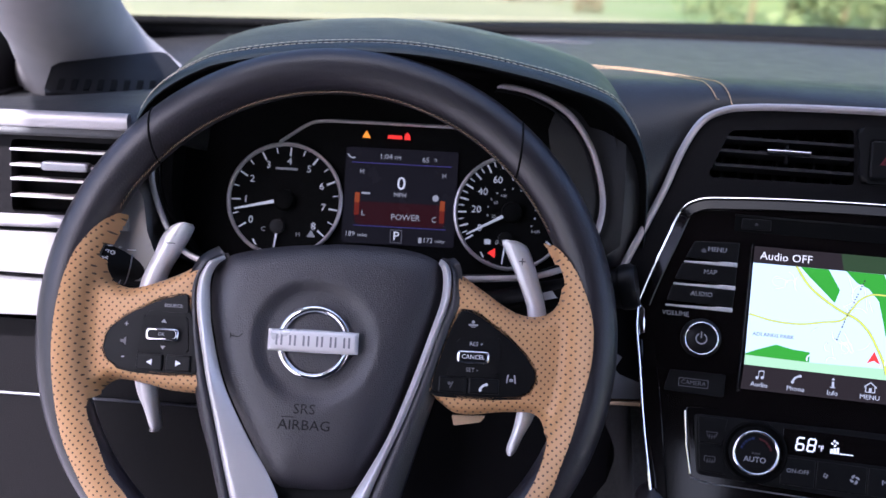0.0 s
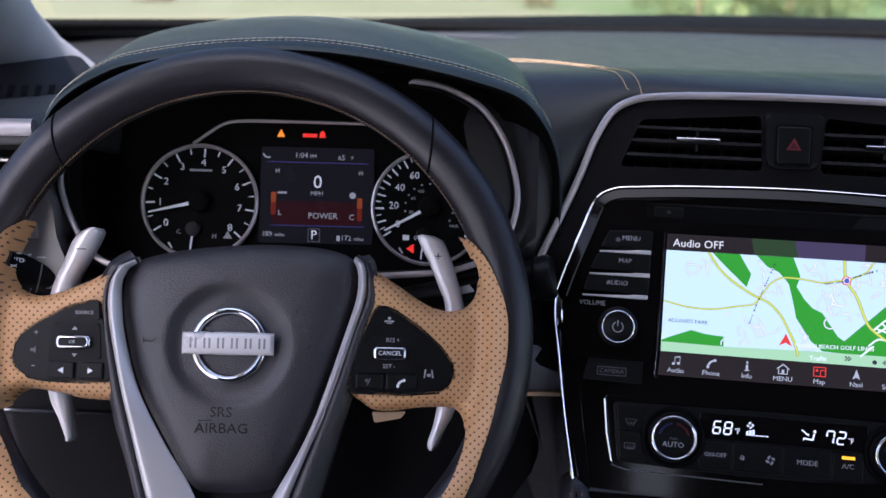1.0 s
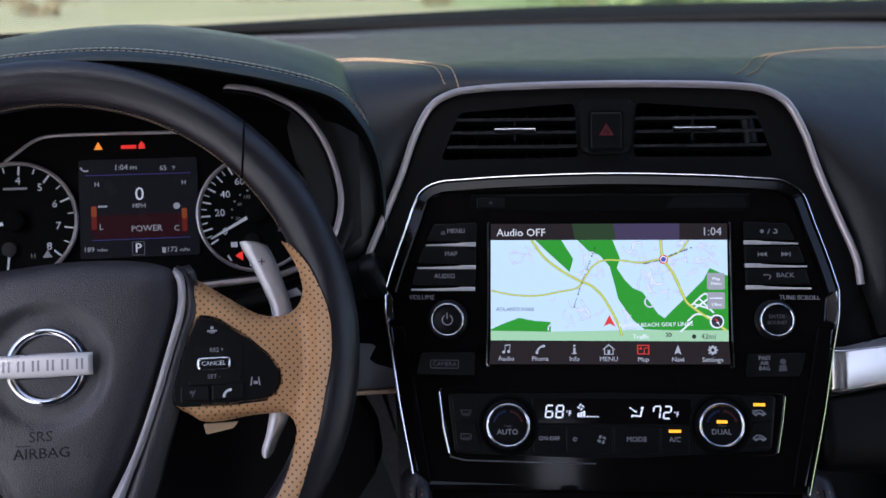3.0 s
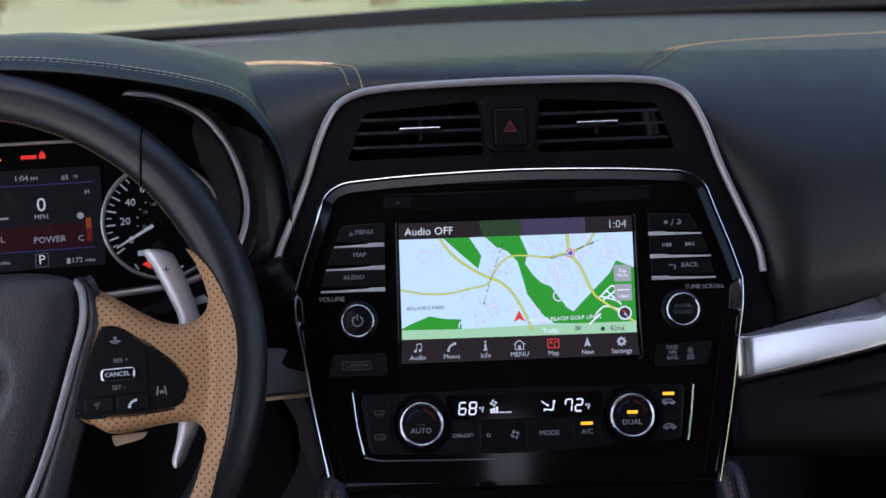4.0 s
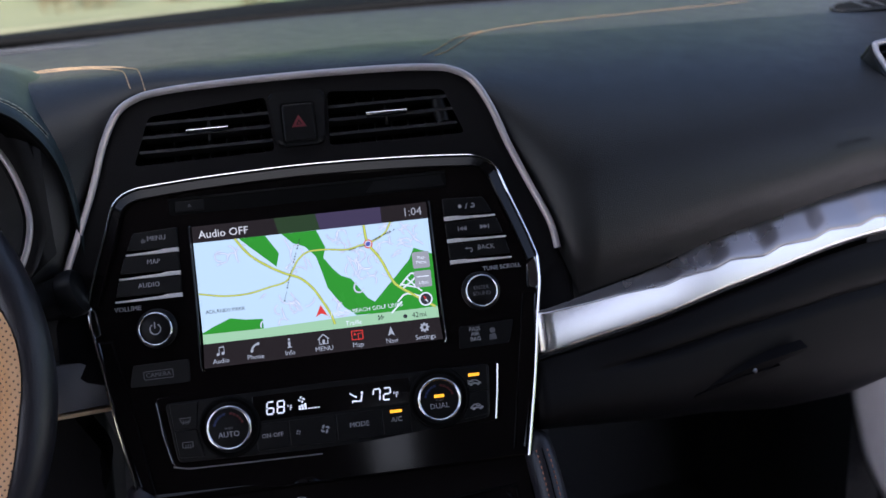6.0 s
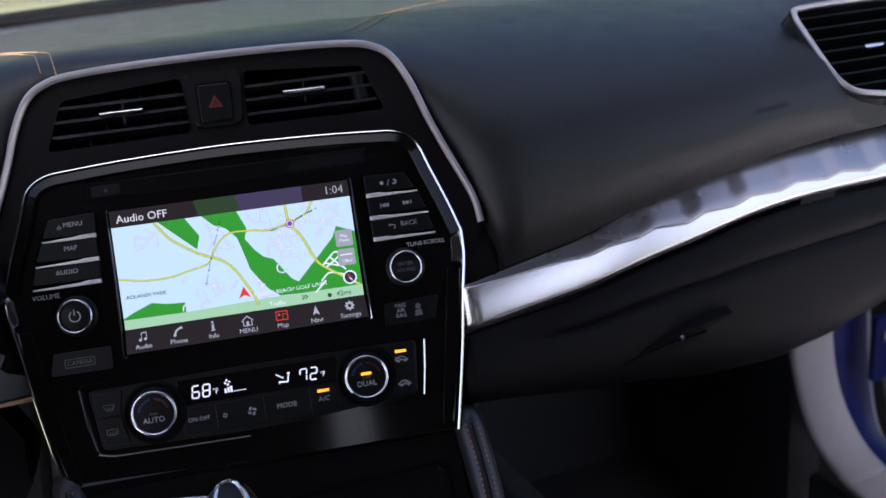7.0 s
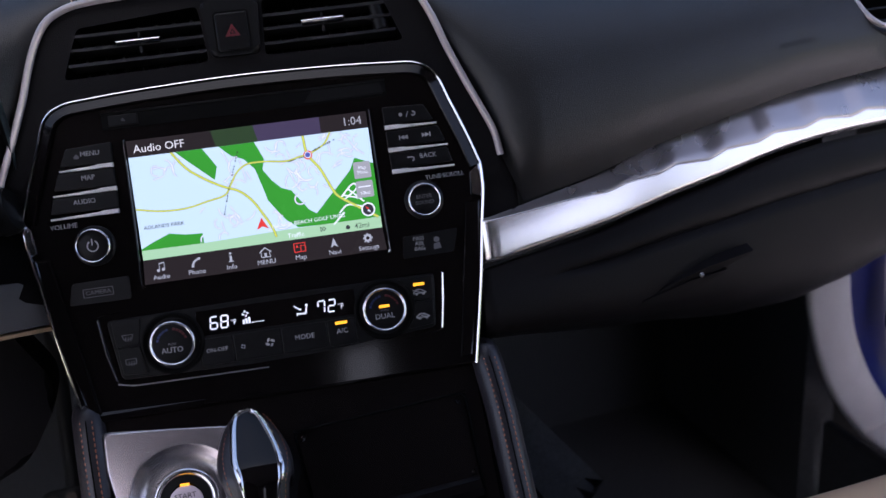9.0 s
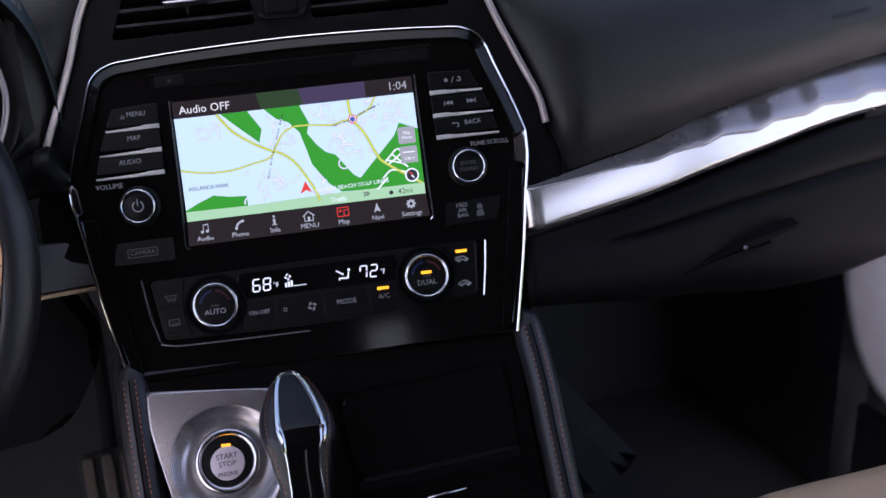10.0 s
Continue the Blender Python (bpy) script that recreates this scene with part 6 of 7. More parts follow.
for s, (outer_edge, inner_edge, cover_edge) in ((-1, LEG_L), (1, LEG_R)):
    outer_edge, inner_edge, cover_edge = smooth_path(outer_edge, 6), smooth_path(inner_edge, 6), smooth_path(cover_edge, 6)

    def leg_point(a, b):
        i = int(round(a * (len(outer_edge) - 1)))
        p = outer_edge[i].lerp(inner_edge[i], b)
        ridge = min(0.45, 0.0042 / max(1e-4, (inner_edge[i] - outer_edge[i]).length))
        z = 0.0102 + 0.0030 * math.sin(math.pi / 2 * min(1.0, b / ridge)) if b < ridge else 0.0132 - 0.0065 * ((b - ridge) / (1 - ridge)) ** 1.3
        return Vector((p.x, p.y, z * (0.25 + 0.75 * min(1.0, a / 0.10)) + 0.001))

    thicken(part("silver_trim", sheet(leg_point, len(outer_edge) - 1, 16), BLADE, wheel, "satin silver trim blade"), -0.004)

    def cover_point(a, b):
        i = int(round(a * (len(outer_edge) - 1)))
        p = cover_edge[i].lerp(outer_edge[i], b)
        z = 0.0020 + 0.0098 * math.sin(math.pi / 2 * min(1.0, (b + 0.06) / 0.7)) - 0.0030 * max(0.0, (b - 0.8) / 0.2)
        return Vector((p.x, p.y, z * (0.15 + 0.85 * min(1.0, a / 0.14))))

    thicken(part("side_cover", sheet(cover_point, len(outer_edge) - 1, 12), PADBLACK, wheel, "black leather-wrapped side cover"), -0.008)
unit(TANPLAIN, round_corners([(0.0990, -0.0480), (0.1235, -0.0475), (0.1200, -0.0520), (0.1010, -0.0555)], 0.0012), -0.024, -0.018, wheel, "spoke_flap", 0.0010, "small tan leather flap under the spoke")
part("spoke_base", slab([(-0.072, 0.044), (-0.03, 0.058), (0.06, 0.062), (0.084, 0.052), (0.085, -0.030), (0.055, -0.120), (0.034, -0.180), (-0.020, -0.180), (-0.045, -0.120), (-0.074, -0.035)], -0.024, -0.008, 0.004), PLASTIC, wheel)

# Thumb controls
LPOD = round_corners([(-0.1486, -0.0080), (-0.1435, 0.0022), (-0.1298, 0.0132), (-0.1122, 0.0226), (-0.0905, 0.0300), (-0.0800, 0.0), (-0.0770, -0.0302), (-0.1031, -0.0296), (-0.1261, -0.0286), (-0.1405, -0.0256), (-0.1466, -0.0177)], 0.005, 3)
RPOD = round_corners([(0.1010, 0.0300), (0.1148, 0.0252), (0.1332, 0.0128), (0.1500, -0.0022), (0.1582, -0.0156), (0.1560, -0.0252), (0.1491, -0.0320), (0.1221, -0.0340), (0.0860, -0.0332), (0.0815, -0.0288), (0.0870, -0.0081), (0.0940, 0.0146)], 0.005, 3)
for pod, s in ((LPOD, -1), (RPOD, 1)):
    cx, cy = sum(p[0] for p in pod) / len(pod), sum(p[1] for p in pod) / len(pod)
    controls = unit(PLASTIC, [(cx + (x - cx) * 1.01, cy + (y - cy) * 1.02) for x, y in pod], 0.002, 0.0100, wheel, "control_pod", 0.0014, "black thumb control pod")
    unit(BUTTON, [(cx + (x - cx) * 0.955, cy + (y - cy) * 0.94) for x, y in pod], 0.006, 0.0114, controls, "pod_face", 0.0012)
    T = 0.0118
    if s < 0:
        unit(PLASTIC, round_corners([(-0.1222, -0.0145), (-0.0862, -0.0132), (-0.0885, 0.0112), (-0.1195, 0.0116)], 0.002), 0.008, 0.0122, controls, "rocker_frame", 0.0008)
        unit(BUTTON, round_corners([(-0.1180, 0.0138), (-0.0885, 0.0140), (-0.0900, 0.0272), (-0.0990, 0.0252)], 0.0012), 0.008, 0.0128, controls, "key", 0.0010)
        lettering("SOURCE", 0.0034, PRINT, controls, (-0.0990, 0.0185, 0.0130))
        part("roller", slab(rounded(-0.1168, -0.0062, -0.0932, 0.0030, 0.003), 0.009, 0.0160, 0.0018, 3), CHROME, controls, "chrome-edged roller switch")
        part("roller_face", slab(rounded(-0.1148, -0.0046, -0.0952, 0.0014, 0.0022), 0.009, 0.0164, 0.0006), BUTTON, controls)
        lettering("OK", 0.0032, PRINT, controls, (-0.1050, -0.0016, 0.0166))
        icon([[(-0.1068, 0.0066), (-0.1032, 0.0066), (-0.1050, 0.0090)], [(-0.1062, -0.0096), (-0.1026, -0.0096), (-0.1044, -0.0120)]], PRINT, controls, 0.0125)
        for (x0, x1), flip in (((-0.1218, -0.1036), -1), ((-0.1012, -0.0840), 1)):
            unit(BUTTON, rounded(x0, -0.0268, x1, -0.0154, 0.0012), 0.008, 0.0136, controls, "key", 0.0012)
            m_ = (x0 + x1) / 2
            icon([[(m_ - flip * 0.0018, -0.0232), (m_ + flip * 0.0020, -0.0211), (m_ - flip * 0.0018, -0.0190)]], GAUGEW, controls, 0.0138)
        lettering("+", 0.0062, PRINT, controls, (-0.1312, 0.0042, T))
        lettering("-", 0.0080, PRINT, controls, (-0.1320, -0.0178, T))
        icon([[(-0.1345, -0.0085), (-0.1325, -0.0085), (-0.1307, -0.0105), (-0.1307, -0.0045), (-0.1325, -0.0065), (-0.1345, -0.0065)]], PRINTDIM, controls, T)
    else:
        unit(PLASTIC, round_corners([(0.0935, -0.0190), (0.1298, -0.0170), (0.1304, 0.0090), (0.1000, 0.0066)], 0.002), 0.008, 0.0122, controls, "rocker_frame", 0.0008)
        part("roller", slab(rounded(0.1000, -0.0098, 0.1232, -0.0006, 0.003), 0.009, 0.0160, 0.0018, 3), CHROME, controls, "chrome-edged cancel switch")
        part("roller_face", slab(rounded(0.1020, -0.0082, 0.1212, -0.0022, 0.0022), 0.009, 0.0164, 0.0006), BUTTON, controls)
        lettering("CANCEL", 0.0042, GAUGEW, controls, (0.1116, -0.0052, 0.0166))
        lettering("RES +", 0.0040, PRINT, controls, (0.1135, 0.0038, 0.0125))
        lettering("SET -", 0.0040, PRINT, controls, (0.1112, -0.0142, 0.0125))
        for x0, x1 in ((0.0885, 0.1078), (0.1094, 0.1306)):
            unit(BUTTON, rounded(x0, -0.0304, x1, -0.0196, 0.0012), 0.008, 0.0132, controls, "key", 0.0012)
        icon([arc_band(0.1222, -0.0285, 0.0040, 0.0056, 95, 175, 8), disc(0.1218, -0.0236, 0.0011, 8), disc(0.1176, -0.0276, 0.0011, 8)], GAUGEW, controls, 0.0134, "phone_symbol")
        icon([[(0.0960, -0.0272), (0.0970, -0.0272), (0.0990, -0.0226), (0.0980, -0.0226)], disc(0.0960, -0.0240, 0.0012, 8)], PRINTDIM, controls, 0.0134, "voice_symbol")
        icon([disc(0.1106, 0.0190, 0.0012, 8), [(0.1073, 0.0163), (0.1139, 0.0163), (0.1139, 0.0175), (0.1073, 0.0175)], [(0.1088, 0.0153), (0.1124, 0.0153), (0.1124, 0.0159), (0.1088, 0.0159)]], PRINT, controls, T, "distance_symbol")
        icon([[(0.1352, -0.0218), (0.1362, -0.0218), (0.1370, -0.0160), (0.1360, -0.0160)], [(0.1412, -0.0218), (0.1422, -0.0218), (0.1414, -0.0160), (0.1404, -0.0160)], [(0.1376, -0.0208), (0.1402, -0.0208), (0.1402, -0.0188), (0.1376, -0.0188)]], PRINT, controls, T, "lane_symbol")

# Shift paddles behind the wheel
LPAD = [(-0.1120, 0.0787), (-0.1026, 0.0808), (-0.0985, 0.0780), (-0.1020, 0.0680), (-0.1090, 0.0540), (-0.1160, 0.0370), (-0.1180, 0.0), (-0.1150, -0.0420), (-0.1118, -0.0602), (-0.1105, -0.0690), (-0.1150, -0.0716), (-0.1219, -0.0563), (-0.1300, -0.0380), (-0.1350, 0.0), (-0.1325, 0.0336), (-0.1243, 0.0564), (-0.1196, 0.0699)]
RPAD = [(0.1288, 0.0786), (0.1320, 0.0808), (0.1457, 0.0792), (0.1519, 0.0697), (0.1585, 0.0511), (0.1645, 0.0280), (0.1660, 0.0), (0.1600, -0.0420), (0.1520, -0.0600), (0.1460, -0.0725), (0.1410, -0.0742), (0.1394, -0.0680), (0.1440, -0.0520), (0.1500, -0.0100), (0.1500, 0.0270), (0.1449, 0.0433), (0.1370, 0.0619)]


def paddle_blade(outline):
    """A convex blade: its middle stands proud of its edges."""
    ring = smooth_path(outline, 5, True)
    low, high = min(p.y for p in ring), max(p.y for p in ring)

    def fn(a, b):
        y = low + (high - low) * (0.004 + 0.992 * b)
        hits = [p.x + (q.x - p.x) * (y - p.y) / (q.y - p.y) for p, q in zip(ring, ring[1:] + ring[:1]) if (p.y - y) * (q.y - y) < 0]
        x0, x1 = min(hits), max(hits)
        return Vector((x0 + (x1 - x0) * a, y, -0.022 + 0.0115 * max(0.0, 1 - (2 * a - 0.8) ** 2 / 1.44) ** 0.5))
    return sheet(fn, 16, 60)


for pts, s in ((LPAD, -1), (RPAD, 1)):
    paddle = thing("shift_paddle", WHEEL, "grey metal gear shift paddle behind the wheel", "shift paddle", "shift paddles")
    thicken(part("blade", paddle_blade(pts), PADDLE, paddle), -0.004)
    if s > 0:
        lettering("+", 0.0100, PRINTDIM, paddle, (0.1442, 0.0645, -0.0098))
    else:
        bars([(-0.1150, 0.0640, -0.1085, 0.0647)], PRINTDIM, paddle, -0.0100, "minus_mark")

# Column shroud and stalks
column = thing("steering_column", WHEEL, "black plastic steering column shroud", "steering column")
part("shroud", lathe([(0.055, -0.20), (0.066, -0.15), (0.068, -0.06), (0.060, -0.035), (0.030, -0.028)], 32, centre=(0.004, -0.012, 0)), PLASTIC, column)
stalk = thing("wiper_stalk", WHEEL, "black wiper stalk with a round end cap", "stalk")
part("arm", tube([(0.06, 0.020, -0.075), (0.13, 0.036, -0.055), (0.185, 0.047, -0.038)], 0.0105, n=16, scales=[0.9, 1.0, 1.1]), PLASTIC, stalk)
m = Matrix.Translation((0.208, 0.0495, -0.029)) @ Vector((0.93, 0.15, 0.30)).to_track_quat("Z", "Y").to_matrix().to_4x4()
bm = lathe([(0.0, -0.026), (0.0115, -0.026), (0.0135, -0.018), (0.0150, 0.010), (0.0168, 0.012), (0.0172, 0.020), (0.0150, 0.0235), (0, 0.0245)], 32)
bmesh.ops.transform(bm, matrix=m, verts=bm.verts[:])
part("end_cap", bm, BUTTON, stalk)
icon([[(0.160, 0.038), (0.172, 0.041), (0.168, 0.046), (0.157, 0.043)]], PRINT, stalk, -0.024, "washer_mark")
lights = thing("light_stalk", WHEEL, "black light stalk with printed ring switches", "stalk")
part("arm", tube(smooth_path([(-0.050, 0.0180, -0.075), (-0.100, 0.0380, -0.052), (-0.128, 0.0455, -0.041), (-0.150, 0.0480, -0.032), (-0.168, 0.0495, -0.024), (-0.175, 0.0495, -0.021)], 4), 0.0150, n=28, scales=[0.72 + 0.28 * min(1.0, k / 8) - (0.18 if k == 20 else 0.0) for k in range(21)]), PLASTIC, lights)
for x in (-0.1532, -0.1487):
    part("ring", tube([(x + 0.0004, 0.0480, -0.0316), (x - 0.0004, 0.0481, -0.0312)], 0.0153, n=28), GREYMETAL, lights)
lettering("AUTO", 0.0044, GAUGEW, lights, (-0.1592, 0.0558, -0.0145), spin=-6, deep=0.0012)
icon([[(-0.1612, 0.0509), (-0.1567, 0.0525), (-0.1567, 0.0517), (-0.1612, 0.0501)], [(-0.1612, 0.0525), (-0.1567, 0.0509), (-0.1567, 0.0501), (-0.1612, 0.0517)]], GAUGEW, lights, -0.0109)
icon([arc_band(-0.1588, 0.0432, 0.0012, 0.0020, -90, 90, 8), [(-0.1604, 0.0412), (-0.1590, 0.0412), (-0.1590, 0.0452), (-0.1604, 0.0452)]], GAUGEW, lights, -0.0120)
for rect in ((-0.1620, 0.0604, -0.1570, 0.0611), (-0.1518, 0.0597, -0.1500, 0.0604), (-0.1455, 0.0580, -0.1395, 0.0587)):
    bars([rect], GAUGEW, lights, -0.0235, deep=0.0064)
icon([arc_band(-0.1428, 0.0542, 0.0010, 0.0018, -90, 90, 8), [(-0.1413, 0.0525), (-0.1401, 0.0525), (-0.1401, 0.0559), (-0.1413, 0.0559)]], GAUGEW, lights, -0.0218)

# ---- centre console ----
console = thing("centre_console", CONSOLE, "centre console with brushed plate, glossy tray lid and stitched bolsters", "console")
body = [(-0.150, 0.030), (0.140, 0.034), (0.150, -0.10), (0.165, -0.28), (-0.125, -0.28), (-0.135, -0.10)]
part("body", slab(body, -0.40, -0.006, 0.004), PLASTIC, console)
part("gloss_deck", slab(round_corners([(-0.146, 0.022), (0.136, 0.024), (0.140, -0.10), (0.152, -0.26), (-0.112, -0.26), (-0.128, -0.10)], 0.004), -0.010, 0.0, 0.002), GLOSS, console, "piano black console deck")
part("deck_lip", sweep(bmesh.new(), smooth_path([(-0.1425, 0.0085, 0.0), (-0.06, 0.0095, 0.0), (0.06, 0.0100, 0.0), (0.1335, 0.0105, 0.0)], 6), [(-0.006, -0.002), (0.006, -0.002), (0.004, 0.003), (0.0, 0.0042), (-0.005, 0.002)]), GLOSS, console)
plate = round_corners([(-0.1400, -0.0035), (-0.0480, -0.0125), (-0.0280, -0.0400), (-0.0100, -0.1500), (-0.1080, -0.1500), (-0.1260, -0.0750), (-0.1375, -0.0310)], 0.004, 3)


BTN = (-0.0845, -0.0605)
DISH = 0.0390


def plate_point(a, b):
    """The shifter plate, gently domed, from the button's dish out to its edge."""
    t = 2 * math.pi * a
    d = Vector((math.cos(t), math.sin(t)))
    far = DISH + 0.001
    for (x0, y0), (x1, y1) in zip(plate, plate[1:] + plate[:1]):
        e = Vector((x1 - x0, y1 - y0))
        den = d.x * e.y - d.y * e.x
        if abs(den) < 1e-12:
            continue
        w = Vector((x0 - BTN[0], y0 - BTN[1]))
        r, q = (w.x * e.y - w.y * e.x) / den, (w.x * d.y - w.y * d.x) / den
        if r > 0 and -1e-6 <= q <= 1 + 1e-6:
            far = max(far, r)
    r = DISH + (far - DISH) * b
    x, y = BTN[0] + d.x * r, BTN[1] + d.y * r
    return Vector((x, y, 0.0115 - 1.3 * (y + 0.060) ** 2 - 0.5 * (x + 0.085) ** 2))


thicken(part("brushed_plate", sheet(plate_point, 144, 10, True), PLATE, console, "brushed aluminium shifter plate"), -0.005)
part("button_dish", lathe([(0.0392, 0.0092), (0.0382, 0.0086), (0.0340, 0.0050), (0.0290, 0.0022), (0.0215, 0.0010)], 64, centre=(*BTN, 0.0)), PLATE, console, "dished brushed metal surround")
start = thing("start_button", CONSOLE, "engine start button with chrome ring and pale face", "button")
part("ring", lathe([(0.0236, -0.0035)] + [(0.0207 + 0.0029 * math.cos(q), 0.0070 + 0.0032 * math.sin(q)) for q in [radians(15 * k) for k in range(13)]], 64, centre=(*BTN, 0.0)), BRIGHTRING, start, "bright chrome ring")
part("collar", lathe([(0.0180, 0.0072), (0.0178, 0.0078), (0.0120, 0.0082)], 48, centre=(*BTN, 0.0)), PLASTIC, start)
# Frosted cap; a faint glow is added to its colour to brighten it.
PALE_GLOWING = mat("frosted_pale_plastic_glow", (0.55, 0.47, 0.52), 0.4, vary=0.04, emit=0.12)
part("cap", lathe([(0.0122, 0.0080), (0.0120, 0.0096), (0.0112, 0.0101), (0, 0.0103)], 48, centre=(BTN[0], BTN[1] - 0.0015, 0.0)), PALE_GLOWING, start, "frosted pale cap")
DARKPRINT = mat("dark_print", (0.05, 0.045, 0.05), 0.6, vary=0.05)
for w, dy, sz in (("START", 0.0046, 0.0052), ("STOP", -0.0008, 0.0052), ("ENGINE", -0.0078, 0.0040)):
    lettering(w, sz, DARKPRINT, start, (BTN[0], BTN[1] - 0.0015 + dy, 0.0104), spin=2)
bars([(BTN[0] - 0.0032, BTN[1] + 0.0102, BTN[0] + 0.0032, BTN[1] + 0.0120)], AMBER, start, 0.0086, "lamp", 0.0018)

tray = thing("tray_lid", CONSOLE, "closed piano black tray lid with a bright pull", "lid")
lid = round_corners([(-0.0010, -0.0270), (0.1225, -0.0175), (0.1262, -0.0760), (0.0060, -0.0860)], 0.006, 4)
part("lid", slab(lid, -0.002, 0.0042, 0.0040, 5), GLOSS, tray)
part("lid_front", sweep(bmesh.new(), smooth_path([(0.0070, -0.0935, 0.003), (0.065, -0.0890, 0.003), (0.1270, -0.0835, 0.003)], 6), [(-0.0080, -0.004), (0.0080, -0.004), (0.0078, 0.002), (0.002, 0.0062), (-0.004, 0.0058), (-0.0078, 0.001)]), GLOSS, tray)
part("pull", sweep(bmesh.new(), [Vector((0.049, -0.1065, 0.003)), Vector((0.084, -0.1030, 0.003))], circle(0.0010, 8)), CHROME, tray, "thin chrome pull")
edge = smooth_path([(x, y, 0.0005) for x, y in round_corners([(-0.0040, -0.0240), (0.1260, -0.0140), (0.1300, -0.1080), (0.0100, -0.1180)], 0.008, 4)], 2, True)
part("shut_line", tube(edge, 0.0009, True, 6), VOID, tray)

for s, pts in ((1, [(0.1450, 0.0160, -0.010), (0.1475, 0.0090, -0.002), (0.1515, -0.030, 0.001), (0.1540, -0.075, 0.000), (0.1575, -0.125, -0.002), (0.166, -0.20, -0.008), (0.176, -0.28, -0.02)]), (-1, [(-0.1510, 0.0120, -0.010), (-0.1500, 0.0060, -0.003), (-0.1470, -0.030, 0.000), (-0.1430, -0.075, 0.0), (-0.1380, -0.115, -0.002), (-0.126, -0.19, -0.008), (-0.11, -0.26, -0.02)])):
    bolster = thing("knee_bolster", CONSOLE, "black leather console bolster with twin rust stitching", "bolster", "console bolsters")
    path = smooth_path(pts, 8)
    part("pad", sweep(bmesh.new(), path, circle(0.0120, 16, 0.0125)), RIMBLACK, bolster)
    for off in (-0.0038, 0.0046):
        row = [p + Vector((off, 0, 0.0112)) for p in path[8:]]
        stitches(row, 0.0030, 0.0012, 0.00065, RUST, bolster)
    groove = [p + Vector((0.0004, 0, 0.0122)) for p in path[8:]]
    part("seam_groove", tube(groove, 0.0007, n=5), VOID, bolster)
    part("flank", sweep(bmesh.new(), [p + Vector((s * 0.003, 0, -0.20)) for p in path], [(-0.008, -0.19), (0.008, -0.19), (0.010, 0.19), (-0.010, 0.19)]), CARPET, bolster, "dark carpeted console flank")

# ---- gear shifter ----
KNOB = plane_pose((-0.040, -0.125, 0.497), -9.6, 0)
shifter = thing("gear_shifter", KNOB, "black leather gear shifter with gloss face and chrome edging", "gear lever")
BEND = 0.010


def bent(x, v, lift=0.0):
    """A place on the knob's face: above the bend it lies back, below it stands up; lift is out of the face."""
    def slope(w):
        k = max(0.0, min(1.0, (w + BEND) / (2 * BEND)))
        k = k * k * (3 - 2 * k)
        top = max(0.0, (w - 0.036) / 0.022)
        return radians(24 + 40 * k + 24 * top * top)
    n = 24
    y = z = 0.0
    for i in range(n):
        a_ = slope(v * (i + 0.5) / n)
        y += v / n * math.sin(a_)
        z += v / n * math.cos(a_)
    a_ = slope(v)
    return Vector((x, z + lift * math.sin(a_), lift * math.cos(a_) - y))


GRIP_L = [(-0.30, -0.015), (-0.10, -0.0165), (-0.040, -0.0186), (-0.028, -0.0209), (-0.0145, -0.0237), (-0.002, -0.0268), (0.015, -0.0296), (0.027, -0.0288), (0.041, -0.0250), (0.051, -0.0200), (0.0555, -0.0130), (0.0575, -0.0060)]
GRIP_R = [(-0.30, 0.011), (-0.10, 0.0125), (-0.044, 0.0139), (-0.022, 0.0165), (-0.007, 0.0189), (0.007, 0.0218), (0.019, 0.0214), (0.0305, 0.0178), (0.0426, 0.0118), (0.052, 0.0048), (0.0555, 0.0002), (0.0575, -0.0055)]
grip_left, grip_right = smooth_path([(v, x, 0) for v, x in GRIP_L], 6), smooth_path([(v, x, 0) for v, x in GRIP_R], 6)


def grip_side(line_, v):
    return lerp_table(v, [(p.x, p.y) for p in line_])


def grip_point(a, b):
    v = -0.20 + 0.2573 * b
    xl, xr = grip_side(grip_left, v), grip_side(grip_right, v)
    t = 2 * math.pi * a
    c, h = (xl + xr) / 2, (xr - xl) / 2
    q = math.copysign(abs(math.cos(t)) ** 0.75, math.cos(t))
    r = math.sin(t)
    out = 0.0 if r > 0 else -0.030
    return bent(c + h * q, v, -0.012 + (0.0115 * abs(r) ** 0.8 if r > 0 else -0.030 * min(1.0, (0.060 - v) / 0.03) * abs(r)))


part("grip", sheet(grip_point, 40, 90, True), RIMBLACK, shifter, "black leather grip")
LOOP = [(-0.0122, 0.0512), (-0.0162, 0.0433), (-0.0172, 0.0271), (-0.0169, 0.0111), (-0.0141, 0.0003), (-0.0129, -0.0087), (-0.0121, -0.0146), (-0.0116, -0.0293), (-0.0113, -0.0401), (-0.011, -0.13), (0.0117, -0.13), (0.0117, -0.0435), (0.0109, -0.0252), (0.0121, -0.0107), (0.0148, -0.0023), (0.0152, 0.0077), (0.0125, 0.0205), (0.0068, 0.036), (-0.0012, 0.0508)]
loop_line = smooth_path(LOOP, 6, True)


def face_side(v, s_):
    """Half-line of the face plate at height v."""
    hits = []
    for p, q in zip(loop_line, loop_line[1:] + loop_line[:1]):
        if (p.y - v) * (q.y - v) <= 0 and p.y != q.y:
            hits.append(p.x + (q.x - p.x) * (v - p.y) / (q.y - p.y))
    return (min(hits) if s_ < 0 else max(hits)) if hits else -0.005


def face_sheet(a, b):
    v = -0.125 + 0.1755 * b
    xl, xr = face_side(v, -1), face_side(v, 1)
    return bent(xl + (xr - xl) * a, v, 0.0012 + 0.0016 * math.sin(math.pi * a))


